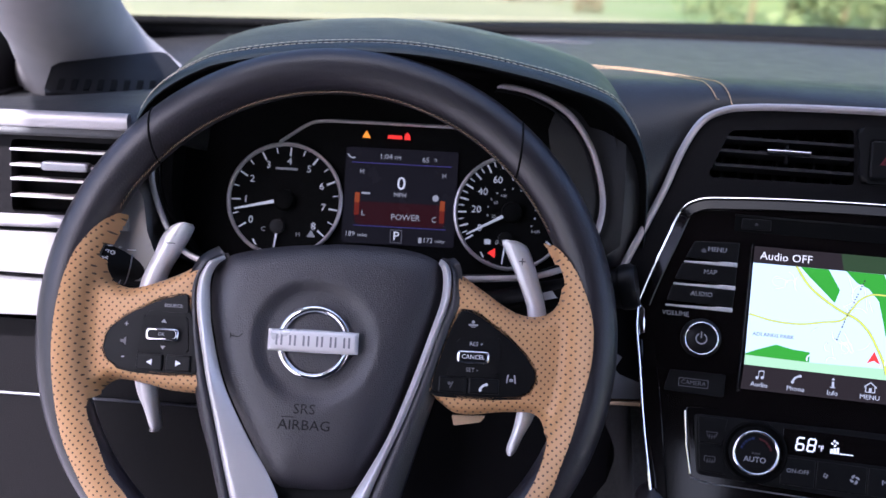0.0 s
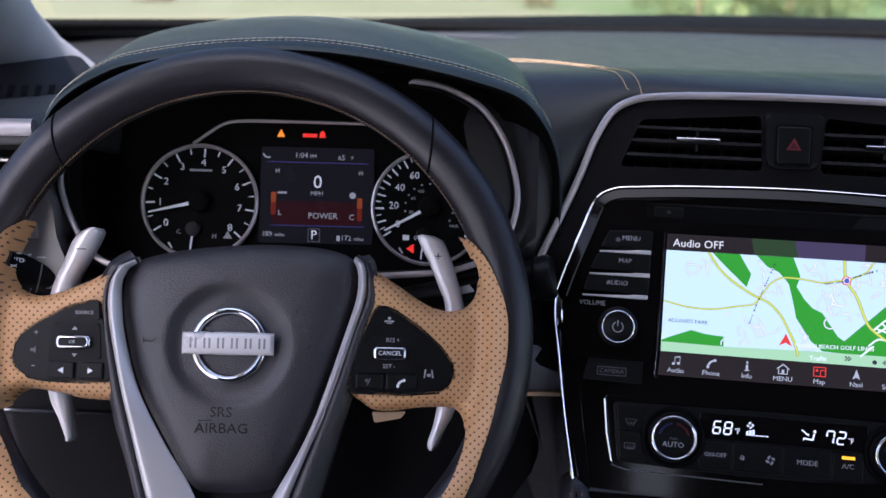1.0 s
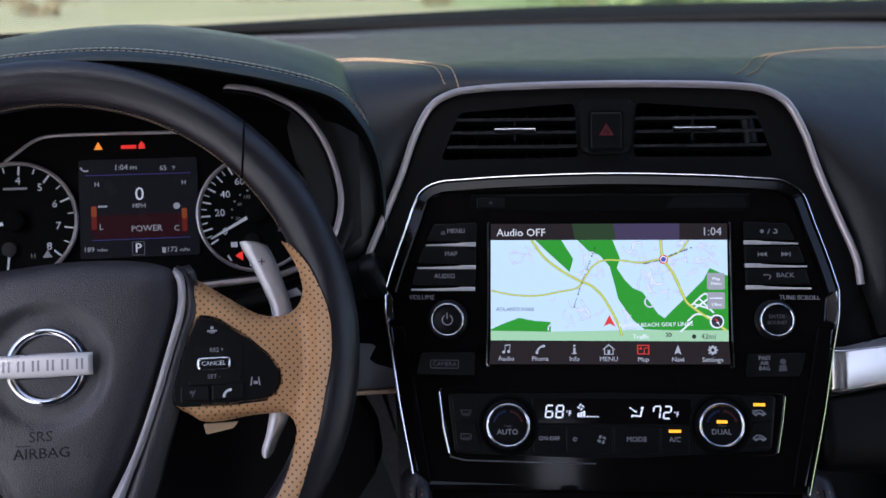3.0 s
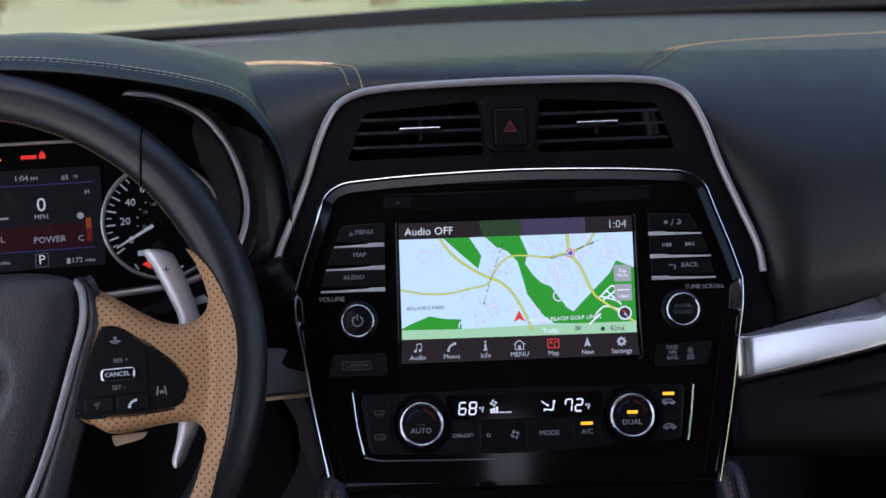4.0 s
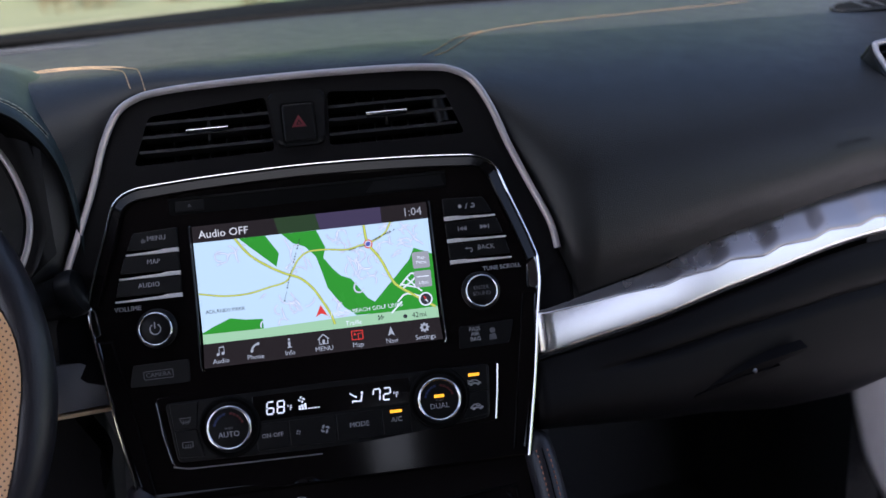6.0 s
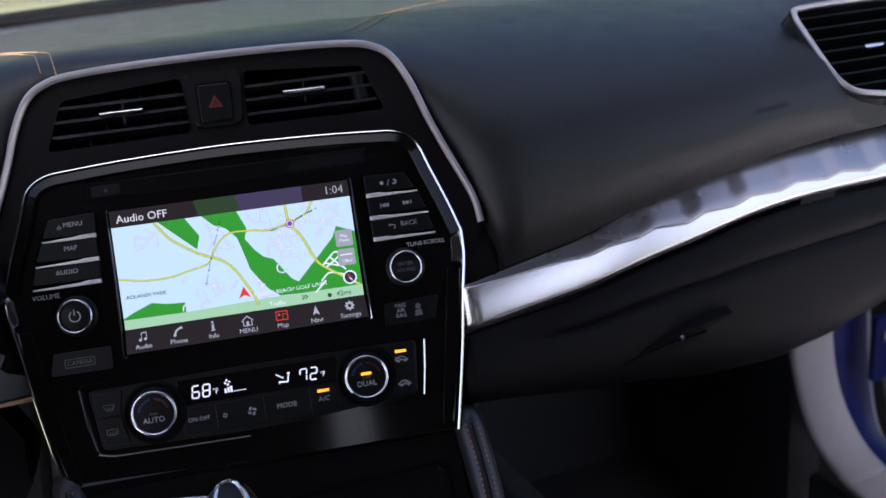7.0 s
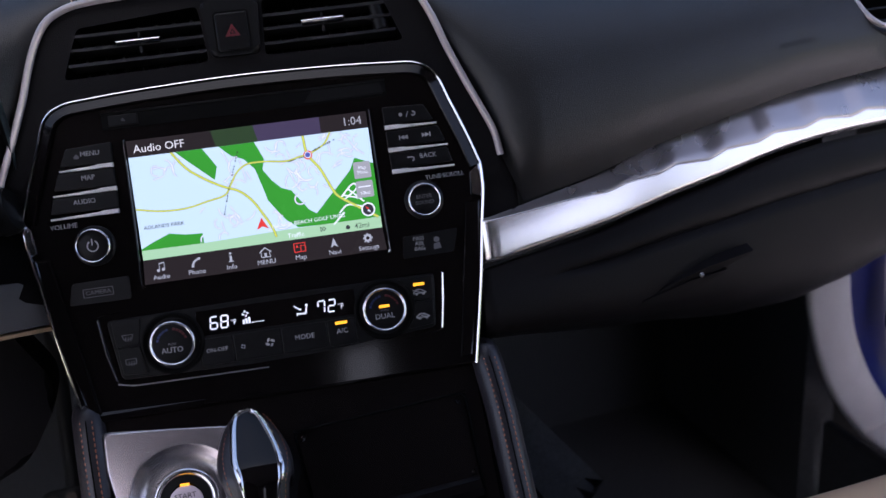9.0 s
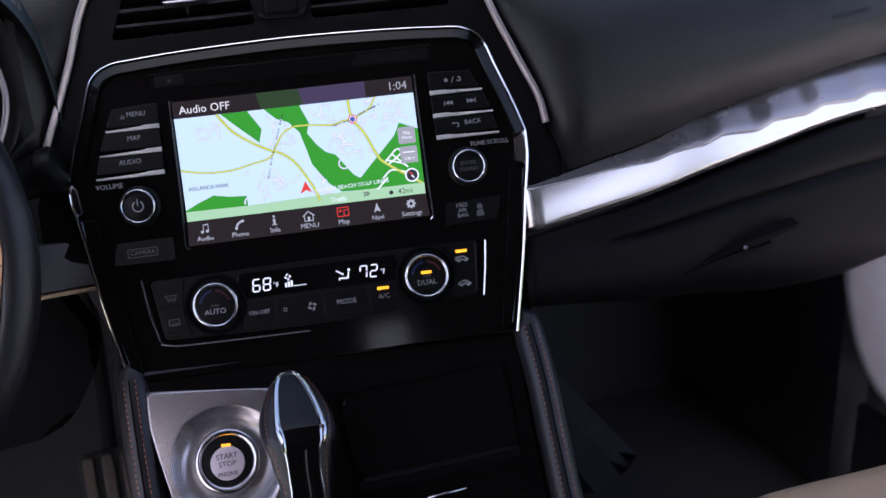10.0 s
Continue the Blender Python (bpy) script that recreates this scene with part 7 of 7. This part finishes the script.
thicken(part("face", sheet(face_sheet, 12, 70), GLOSS, shifter, "gloss black face plate"), -0.004)
edge_path = [bent(p.x * 0.94, p.y - (0.0008 if p.y > 0.045 else 0), 0.0014) for p in loop_line]
edge_wide = [0.42 + 0.58 * max(0.0, min(1.0, (p.y + 0.012) / 0.014)) * (1.0 - 0.35 * max(0.0, min(1.0, (p.y - 0.040) / 0.01))) for p in loop_line]
bm = bmesh.new()
rings = []
for i, p in enumerate(edge_path):
    a_, b_ = edge_path[i - 1], edge_path[(i + 1) % len(edge_path)]
    t_ = (b_ - a_).normalized()
    v = loop_line[i].y
    n_ = (bent(0, v, 1.0) - bent(0, v, 0.0)).normalized()
    w_ = t_.cross(n_).normalized()
    h_ = 0.0022 * edge_wide[i]
    rings.append([bm.verts.new(p + w_ * (h_ * c_) + n_ * d_) for c_, d_ in ((-1, -0.002), (-0.9, 0.0008), (-0.3, 0.0016), (0.4, 0.0014), (1, 0.0002), (1, -0.002))])
for r_, q_ in zip(rings, rings[1:] + rings[:1]):
    for j in range(6):
        bm.faces.new((r_[j], r_[(j + 1) % 6], q_[(j + 1) % 6], q_[j]))
part("chrome_edge", bm, CHROME, shifter, "broad chrome edging")
for s_, tab in ((-1, grip_left), (1, grip_right)):
    row = []
    for i in range(60):
        v = -0.06 + 0.113 * i / 59
        row.append(bent(grip_side(tab, v) * (0.82 if s_ < 0 else 0.86), v, -0.0036))
    stitches(row, 0.0022, 0.0016, 0.0004, RUST, shifter, up=Vector((0, 0.7, 0.7)))

# ---- passenger's air vent ----
def face_pose(x, theta, lift=0.0, spin=0.0):
    """A frame lying on the passenger's dash face: local y up the face, z out of it."""
    o = face_point(x, theta)
    v = (face_point(x, theta + 2) - face_point(x, theta - 2)).normalized()
    u = (face_point(x + 0.01, theta) - face_point(x - 0.01, theta)).normalized()
    n = u.cross(v).normalized()
    u = v.cross(n)
    m = Matrix((u, v, n)).transposed().to_4x4()
    m.translation = o + n * lift
    return m @ Matrix.Rotation(radians(spin), 4, "Z")


rv = thing("air_vent", VENT, "black corner air vent with a silver frame", "air vent")
frame_line = smooth_path([(x, y, 0.0025) for x, y in VENT_LINE], 6, True)
part("frame", sweep(bmesh.new(), frame_line, circle(0.0024, 10), True), SATIN, rv, "satin silver vent frame")
part("duct", slab([(p.x, p.y) for p in frame_line], -0.050, -0.026), VOID, rv, smooth=False)
part("rim", sweep(bmesh.new(), [p + Vector((0, 0, -0.018)) for p in frame_line], [(-0.0012, -0.02), (0.003, -0.02), (0.003, 0.014), (-0.0012, 0.014)], True), LEATHER, rv)
for i in range(7):
    v = -0.0440 + 0.0128 * i
    left = lerp_table(v, [(-0.0449, -0.0400), (-0.0204, -0.0464), (0.0291, -0.0525)])
    part("slat", sweep(bmesh.new(), [Vector((left, v, -0.008)), Vector((0.104, v + 0.001, -0.008))], [(-0.0010, 0.006), (0.0010, 0.006), (0.0016, -0.014), (-0.0010, -0.014)]), PLASTIC, rv)
part("tab", slab(rounded(-0.0020, -0.0118, 0.0180, -0.0078, 0.0018), -0.004, 0.005, 0.0015), CHROME, rv, "silver slider tab")

mark = thing("airbag_mark", face_pose(0.445, 9, 0.0002, 4), "embossed airbag lettering on the passenger's dash", "lettering")
lettering("SRS AIRBAG", 0.0066, MARKING, mark, (0, 0, 0.0), deep=0.0001)

# Defroster slots on the dash top
defrost = thing("defroster_vent", plane_pose((0.675, 0.192, 0.7925), -4, 81), "black slotted defroster vent in the dash top", "air vent")
unit(VOID, round_corners([(-0.070, -0.002), (-0.056, -0.016), (0.090, -0.016), (0.090, 0.016), (-0.050, 0.016)], 0.004), -0.01, 0.003, defrost, "slot", 0.001)
part("lip", tube(smooth_path([(0.090, -0.017, 0.0025), (-0.056, -0.017, 0.0025), (-0.073, -0.002, 0.0025), (-0.050, 0.017, 0.0025)], 5), 0.0018, n=8), LEATHER, defrost)
for i in range(7):
    x = -0.040 + 0.019 * i
    part("rib", box(bmesh.new(), x, -0.016, 0.001, x + 0.006, 0.016, 0.0045), LEATHER, defrost, smooth=False)

# ---- driver's end of the dash ----
LEFT = plane_pose((-0.604, 0.040, 0.7185), 0, 8)
lv = thing("air_vent", LEFT, "black corner air vent with silver slats", "air vent")
part("surround", plate_with_holes(rounded(-0.20, -0.040, 0.058, 0.040, 0.004), [rounded(-0.034, -0.027, 0.054, 0.028, 0.004)], -0.02, 0.0), FACE, lv, smooth=False)
part("duct", slab(rounded(-0.036, -0.029, 0.056, 0.030, 0.004), -0.03, -0.022), VOID, lv, smooth=False)
for v in (0.0205, 0.0090, -0.0015, -0.0140):
    part("slat", sweep(bmesh.new(), [Vector((-0.034, v, -0.004)), Vector((0.054, v, -0.004))], [(-0.0009, 0.006), (0.0009, 0.006), (0.0014, -0.012), (-0.0010, -0.012)]), SATIN, lv, "pale edged slat")
part("tab", slab(rounded(-0.010, 0.0060, 0.026, 0.0130, 0.003), -0.002, 0.006, 0.002), GREYMETAL, lv, "bright slider tab")
for z0, z1, y, m_, lab in ((0.0340, 0.0480, 0.004, SILVER, "bright upper trim strip"), (-0.0390, -0.0290, 0.004, SILVER, "bright lower trim strip")):
    part("trim_strip", sweep(bmesh.new(), [Vector((-0.20, (z0 + z1) / 2, y)), Vector((-0.08, (z0 + z1) / 2 + 0.001, y)), Vector((0.056, (z0 + z1) / 2 + 0.003, y))], [((z1 - z0) / 2 * math.cos(2 * math.pi * i / 14), 0.006 * math.sin(2 * math.pi * i / 14)) for i in range(14)]), m_, lv, lab)
apron = thing("driver_trim", LEFT, "brushed metal trim band under the driver's air vent", "trim")
part("upper_band", slab(round_corners([(-0.20, -0.0415), (0.040, -0.0400), (0.046, -0.0100), (0.058, 0.0020), (0.0665, -0.0100), (0.0690, -0.0350), (0.0780, -0.0600), (0.074, -0.0740), (-0.20, -0.0690)], 0.004), -0.03, 0.004, 0.003), TRIMBAND, apron)
part("lower_band", slab(round_corners([(-0.20, -0.0720), (0.030, -0.0780), (0.022, -0.1020), (-0.20, -0.1050)], 0.006), -0.03, 0.012, 0.005), TRIMBAND, apron)
part("knee_panel", slab(round_corners([(-0.20, -0.1070), (0.40, -0.1240), (0.44, -0.20), (0.40, -0.26), (-0.20, -0.30)], 0.02), -0.06, -0.010, 0.006), FACE, apron, "dark lower dash panel")
part("panel_slot", sweep(bmesh.new(), [Vector((-0.18, -0.170, -0.009)), Vector((0.12, -0.174, -0.009))], circle(0.0012, 8)), GREYMETAL, apron)
# Tan and silver band that shows between the wheel and the stack
inlay = thing("knee_trim", Matrix(), "silver and tan trim band beside the centre stack", "trim")
part("band", slab([(-0.03, -0.018), (0.10, -0.018), (0.10, 0.018), (-0.03, 0.018)], -0.02, 0.0, 0.003), GREYMETAL, inlay).matrix_local = plane_pose((-0.215, 0.022, 0.592), 0, 15)
part("piping", slab([(-0.03, -0.022), (0.10, -0.022), (0.10, -0.019), (-0.03, -0.019)], -0.02, 0.001, 0.001), TANPLAIN, inlay).matrix_local = plane_pose((-0.215, 0.022, 0.592), 0, 15)

# Speaker grille wedge at the pillar's foot
wedge = thing("speaker_grille", plane_pose((-0.612, 0.205, 0.772), 12, 68), "black corner speaker grille on the dash", "grille")
part("panel", slab(round_corners([(-0.06, -0.03), (0.045, -0.04), (0.055, 0.01), (0.035, 0.05), (-0.06, 0.02)], 0.006), -0.02, 0.002, 0.002), PLASTIC, wedge)
for i in range(8):
    part("slot", box(bmesh.new(), -0.05 + 0.011 * i, -0.026, 0.0015, -0.045 + 0.011 * i, -0.008, 0.0028), VOID, wedge, smooth=False)

# ---- pedals ----
pedal = thing("brake_pedal", plane_pose((-0.216, 0.30, 0.225), 0, 30), "steel brake pedal with rubber ribs", "pedal")
part("pad", slab(rounded(-0.035, -0.055, 0.035, 0.035, 0.008), -0.006, 0.0, 0.002), RUBBER, pedal)
for i in range(3):
    part("steel_rib", slab(rounded(-0.030 + 0.021 * i, -0.050, -0.018 + 0.021 * i, 0.030, 0.004), -0.001, 0.004, 0.001), STEEL, pedal)
part("arm", tube([(0, 0.03, -0.01), (0, 0.14, -0.05), (0, 0.30, -0.06)], 0.009, n=10), RUBBER, pedal)

# ---- passenger's seat ----
seat = thing("passenger_seat", Matrix.Translation((0.450, -0.418, 0.018)), "tan leather passenger seat cushion", "seat")


def cushion(a, b):
    x = -0.25 + 0.50 * a
    e = 1 - abs(2 * a - 1) ** 6
    y = 0.285 - 0.50 * b
    z = 0.372 + 0.026 * (abs(2 * a - 1) ** 2.2) - 0.05 * b
    if b < 0.12:
        z -= 0.07 * (1 - b / 0.12) ** 2.2
    return Vector((x, y, z * e + 0.26 * (1 - e)))


thicken(part("cushion", sheet(cushion, 28, 36), TANPLAIN, seat), -0.05)
part("base", box(bmesh.new(), -0.22, -0.22, 0.0, 0.22, 0.20, 0.26), PLASTIC, seat)

# ---- passenger's door opening ----
kick = thing("kick_panel", Matrix(), "grey plastic door-opening trim in the passenger's footwell", "trim")


def ribbon(edge_a, edge_b, bow):
    """A band between two edges, bowed out of its plane."""
    bm = bmesh.new()
    a, b = smooth_path(edge_a, 6), smooth_path(edge_b, 6)
    rows = []
    for p, q in zip(a, b):
        row = []
        for i in range(9):
            t = i / 8
            row.append(bm.verts.new(p.lerp(q, t) + Vector((0, -bow, bow)) * math.sin(math.pi * t) * 0.7))
        rows.append(row)
    for r, s_ in zip(rows, rows[1:]):
        for i in range(8):
            bm.faces.new((r[i], r[i + 1], s_[i + 1], s_[i]))
    return bm


INNER_EDGE = [(0.659, 0.205, 0.5), (0.661, 0.203, 0.42), (0.667, 0.2, 0.348), (0.678, 0.2, 0.297), (0.693, 0.19, 0.231), (0.706, 0.165, 0.186), (0.710, 0.13, 0.166)]
OUTER_EDGE = [(0.730, 0.205, 0.5), (0.728, 0.203, 0.42), (0.728, 0.2, 0.358), (0.740, 0.2, 0.286), (0.754, 0.19, 0.231), (0.764, 0.165, 0.192), (0.768, 0.13, 0.174)]
JAMB_EDGE = [(0.792, 0.205, 0.50), (0.794, 0.203, 0.42), (0.796, 0.20, 0.346), (0.808, 0.20, 0.249), (0.816, 0.19, 0.193), (0.819, 0.165, 0.172), (0.820, 0.130, 0.160)]
SILL_IN = [(0.7102, 0.129, 0.1655), (0.7120, 0.09, 0.16), (0.712, 0.03, 0.155), (0.712, -0.2, 0.15), (0.712, -0.8, 0.15)]
SILL_OUT = [(0.7682, 0.129, 0.1735), (0.7740, 0.09, 0.164), (0.776, 0.03, 0.158), (0.776, -0.2, 0.152), (0.776, -0.8, 0.152)]
SILL_EDGE = [(0.820, 0.1290, 0.1595), (0.825, 0.09, 0.140), (0.826, 0.03, 0.130), (0.826, -0.2, 0.120), (0.826, -0.8, 0.120)]
down = lambda line_: [(x + 0.003, y + 0.004, z - 0.004) for x, y, z in line_]
thicken(part("trim", ribbon(INNER_EDGE, OUTER_EDGE, 0.012), PILLAR, kick), 0.006)
sill = thing("door_sill", Matrix(), "grey plastic scuff plate on the door sill", "sill")
thicken(part("plate", ribbon(SILL_IN, SILL_OUT, 0.008), PILLAR, sill), 0.006)
jamb = thing("door_frame", Matrix(), "blue painted door jamb of the open front door", "door frame")
thicken(part("jamb", ribbon(down(OUTER_EDGE), JAMB_EDGE, 0.004), PAINT, jamb), 0.006)
thicken(part("sill_edge", ribbon(down(SILL_OUT), SILL_EDGE, 0.004), PAINT, jamb), 0.006)
part("side_wall", box(bmesh.new(), 0.690, 0.215, 0.0, 0.74, 0.62, 0.80), CARPET, kick)
part("sill_side", box(bmesh.new(), 0.712, -0.80, 0.0, 0.724, 0.20, 0.146), CARPET, kick)
part("inner_wall", box(bmesh.new(), 0.742, 0.22, 0.0, 0.95, 0.26, 0.80), VOID, kick)
# Open door with its hinge, swung outwards
door = thing("front_door", Matrix.Translation((0.80, 0.10, 0.0)) @ Matrix.Rotation(radians(-22), 4, "Z"), "opened blue passenger door with dark inner panel", "car door")
part("shell", slab([(0.0, 0.05), (1.05, 0.05), (1.05, 0.72), (0.0, 0.74)], -0.05, 0.0, 0.01), PAINT, door).matrix_local = Matrix.Rotation(radians(90), 4, "X")
part("inner_panel", slab(round_corners([(0.05, 0.08), (1.0, 0.08), (1.0, 0.70), (0.05, 0.70)], 0.03), 0.002, 0.05, 0.015), FACE, door).matrix_local = Matrix.Rotation(radians(90), 4, "X")
hinge = thing("door_hinge", plane_pose((0.800, 0.172, 0.328), 0, 0), "blue painted door hinge with bolts", "hinge")
part("leaf", slab(rounded(-0.03, -0.045, 0.03, 0.045, 0.006), 0.0, 0.008, 0.002), PAINT, hinge)
for bx, by in ((-0.014, 0.018), (0.002, -0.013)):
    part("bolt", lathe([(0.008, 0.0), (0.008, 0.005), (0.004, 0.008), (0, 0.008)], 12, centre=(bx, by, 0.008)), GREYMETAL, hinge)
part("check_strap", tube([(-0.010, -0.04, 0.008), (0.006, -0.10, 0.012), (0.022, -0.17, 0.016)], 0.004, n=8), GREYMETAL, hinge)

# ---- outside ----
GROUND = mat("dry_ground", (0.150, 0.150, 0.076), 0.9, vary=0.25, vscale=0.25, bump=0.5, bscale=3)
GRASS = mat("dry_grass_leaf", (0.16, 0.19, 0.06), 0.7, vary=0.4, vscale=0.6)
SCRUB = mat("brown_scrub_leaf", (0.20, 0.15, 0.07), 0.8, vary=0.4, vscale=0.6)
bm = bmesh.new()
bmesh.ops.create_grid(bm, x_segments=240, y_segments=240, size=300)
# The slope past 34 m is out of view, added to cover the low sky.
for v in bm.verts:
    d = math.hypot(v.co.x, v.co.y)
    v.co.z = -0.36 + (0.0 if d < 30 else 0.05 * (d - 30)) + max(0.0, min(60.0, 0.42 * (v.co.y - 34)))
nt = GROUND.node_tree
gco, gmx, grp, gns = nt.nodes.new("ShaderNodeTexCoord"), nt.nodes.new("ShaderNodeMix"), nt.nodes.new("ShaderNodeMapRange"), nt.nodes.new("ShaderNodeTexNoise")
gsep, gadd = nt.nodes.new("ShaderNodeSeparateXYZ"), nt.nodes.new("ShaderNodeMath")
gmx.data_type, gadd.operation = "RGBA", "MULTIPLY_ADD"
gns.inputs["Scale"].default_value = 0.22
gadd.inputs[1].default_value = 9.0
nt.links.new(gco.outputs["Object"], gsep.inputs[0])
nt.links.new(gco.outputs["Object"], gns.inputs["Vector"])
nt.links.new(gns.outputs["Fac"], gadd.inputs[0])
nt.links.new(gsep.outputs["X"], gadd.inputs[2])
grp.inputs["From Min"].default_value, grp.inputs["From Max"].default_value = 6.5, 10.5
nt.links.new(gadd.outputs[0], grp.inputs["Value"])
nt.links.new(grp.outputs["Result"], gmx.inputs["Factor"])
gb = nt.nodes["Principled BSDF"]
nt.links.new(gb.inputs["Base Color"].links[0].from_socket, gmx.inputs["A"])
gmx.inputs["B"].default_value = (0.085, 0.125, 0.035, 1)
# Pale disc round the car, out of view, added to bounce light into the cabin
gnear, glen, gst = nt.nodes.new("ShaderNodeMix"), nt.nodes.new("ShaderNodeVectorMath"), nt.nodes.new("ShaderNodeMapRange")
gnear.data_type, glen.operation = "RGBA", "LENGTH"
nt.links.new(gco.outputs["Object"], glen.inputs[0])
nt.links.new(glen.outputs["Value"], gst.inputs["Value"])
gst.inputs["From Min"].default_value, gst.inputs["From Max"].default_value = 5.5, 8.0
nt.links.new(gst.outputs["Result"], gnear.inputs["Factor"])
gnear.inputs["A"].default_value = (0.48, 0.455, 0.465, 1)
nt.links.new(gmx.outputs["Result"], gnear.inputs["B"])
nt.links.new(gnear.outputs["Result"], gb.inputs["Base Color"])
tagged(part("ground", bm, GROUND), "pale dry sandy ground, with an added unseen slope and bounce patch", "ground", kind="structure")


def bonnet_point(a, b):
    x = -0.78 + 1.56 * a
    y = 0.80 + 1.15 * b - 0.25 * (2 * a - 1) ** 2 * b
    z = 0.775 + 0.024 * max(0.0, min(1.0, (x + 0.05) / 0.30)) - 0.050 * b ** 1.5 - 0.05 * abs(2 * a - 1) ** 3 + 0.010 * math.exp(-(((abs(x) - 0.45) / 0.12) ** 2))
    return Vector((x, y, z))


bonnet = thing("car_bonnet", Matrix(), "dark blue car bonnet beyond the windscreen", "car bonnet")
thicken(part("panel", sheet(bonnet_point, 32, 16), BONNET, bonnet), -0.02)
part("front_end", slab([(-0.7, -0.3), (0.7, -0.3), (0.7, 0.66), (-0.7, 0.66)], -0.06, 0.0), PAINT, bonnet).matrix_local = pose(0, 1.80, 0, 90, 0, 0)

rnd = random.Random(7)


def shrub(x, y, r, material, label):
    bm = bmesh.new()
    clumps = [(rnd.gauss(0, 0.45) * r, rnd.gauss(0, 0.45) * r, abs(rnd.gauss(0.45, 0.25)) * r, rnd.uniform(0.25, 0.5) * r) for _ in range(9)]
    for cx, cy, cz, cr in clumps:
        for _ in range(70):
            d = Vector((rnd.gauss(0, 1), rnd.gauss(0, 1), rnd.gauss(0, 1))).normalized() * cr * rnd.uniform(0.6, 1.0)
            p = Vector((cx, cy, max(0.05, cz))) + d
            u = Vector((rnd.uniform(-1, 1), rnd.uniform(-1, 1), rnd.uniform(-1, 1))).normalized()
            w = u.orthogonal().normalized()
            s = r * rnd.uniform(0.05, 0.10)
            vs = [bm.verts.new(p + q) for q in (u * s, w * s * 0.5, -u * s, -w * s * 0.5)]
            bm.faces.new(vs)
    bush = thing("shrub", Matrix.Translation((x, y, -0.36 + max(0, 0.05 * (math.hypot(x, y) - 30)))), label, "shrub", "roadside shrubs")
    part("crown", bm, material, bush)
    part("stem", tube([(0, 0, -0.1), (0.03 * r, 0.02, 0.3 * r), (0.05 * r, 0.0, 0.6 * r)], 0.05 * r, n=7), SCRUB, bush)
    return bush


for i in range(34):
    x = -30 + 60 * (i + rnd.random()) / 34
    y = rnd.uniform(20, 33)
    green = x > 5
    shrub(x, y, rnd.uniform(0.8, 2.2) if green else rnd.uniform(0.5, 1.3), GRASS if green else SCRUB, "green leafy roadside shrub" if green else "dry brown roadside shrub")
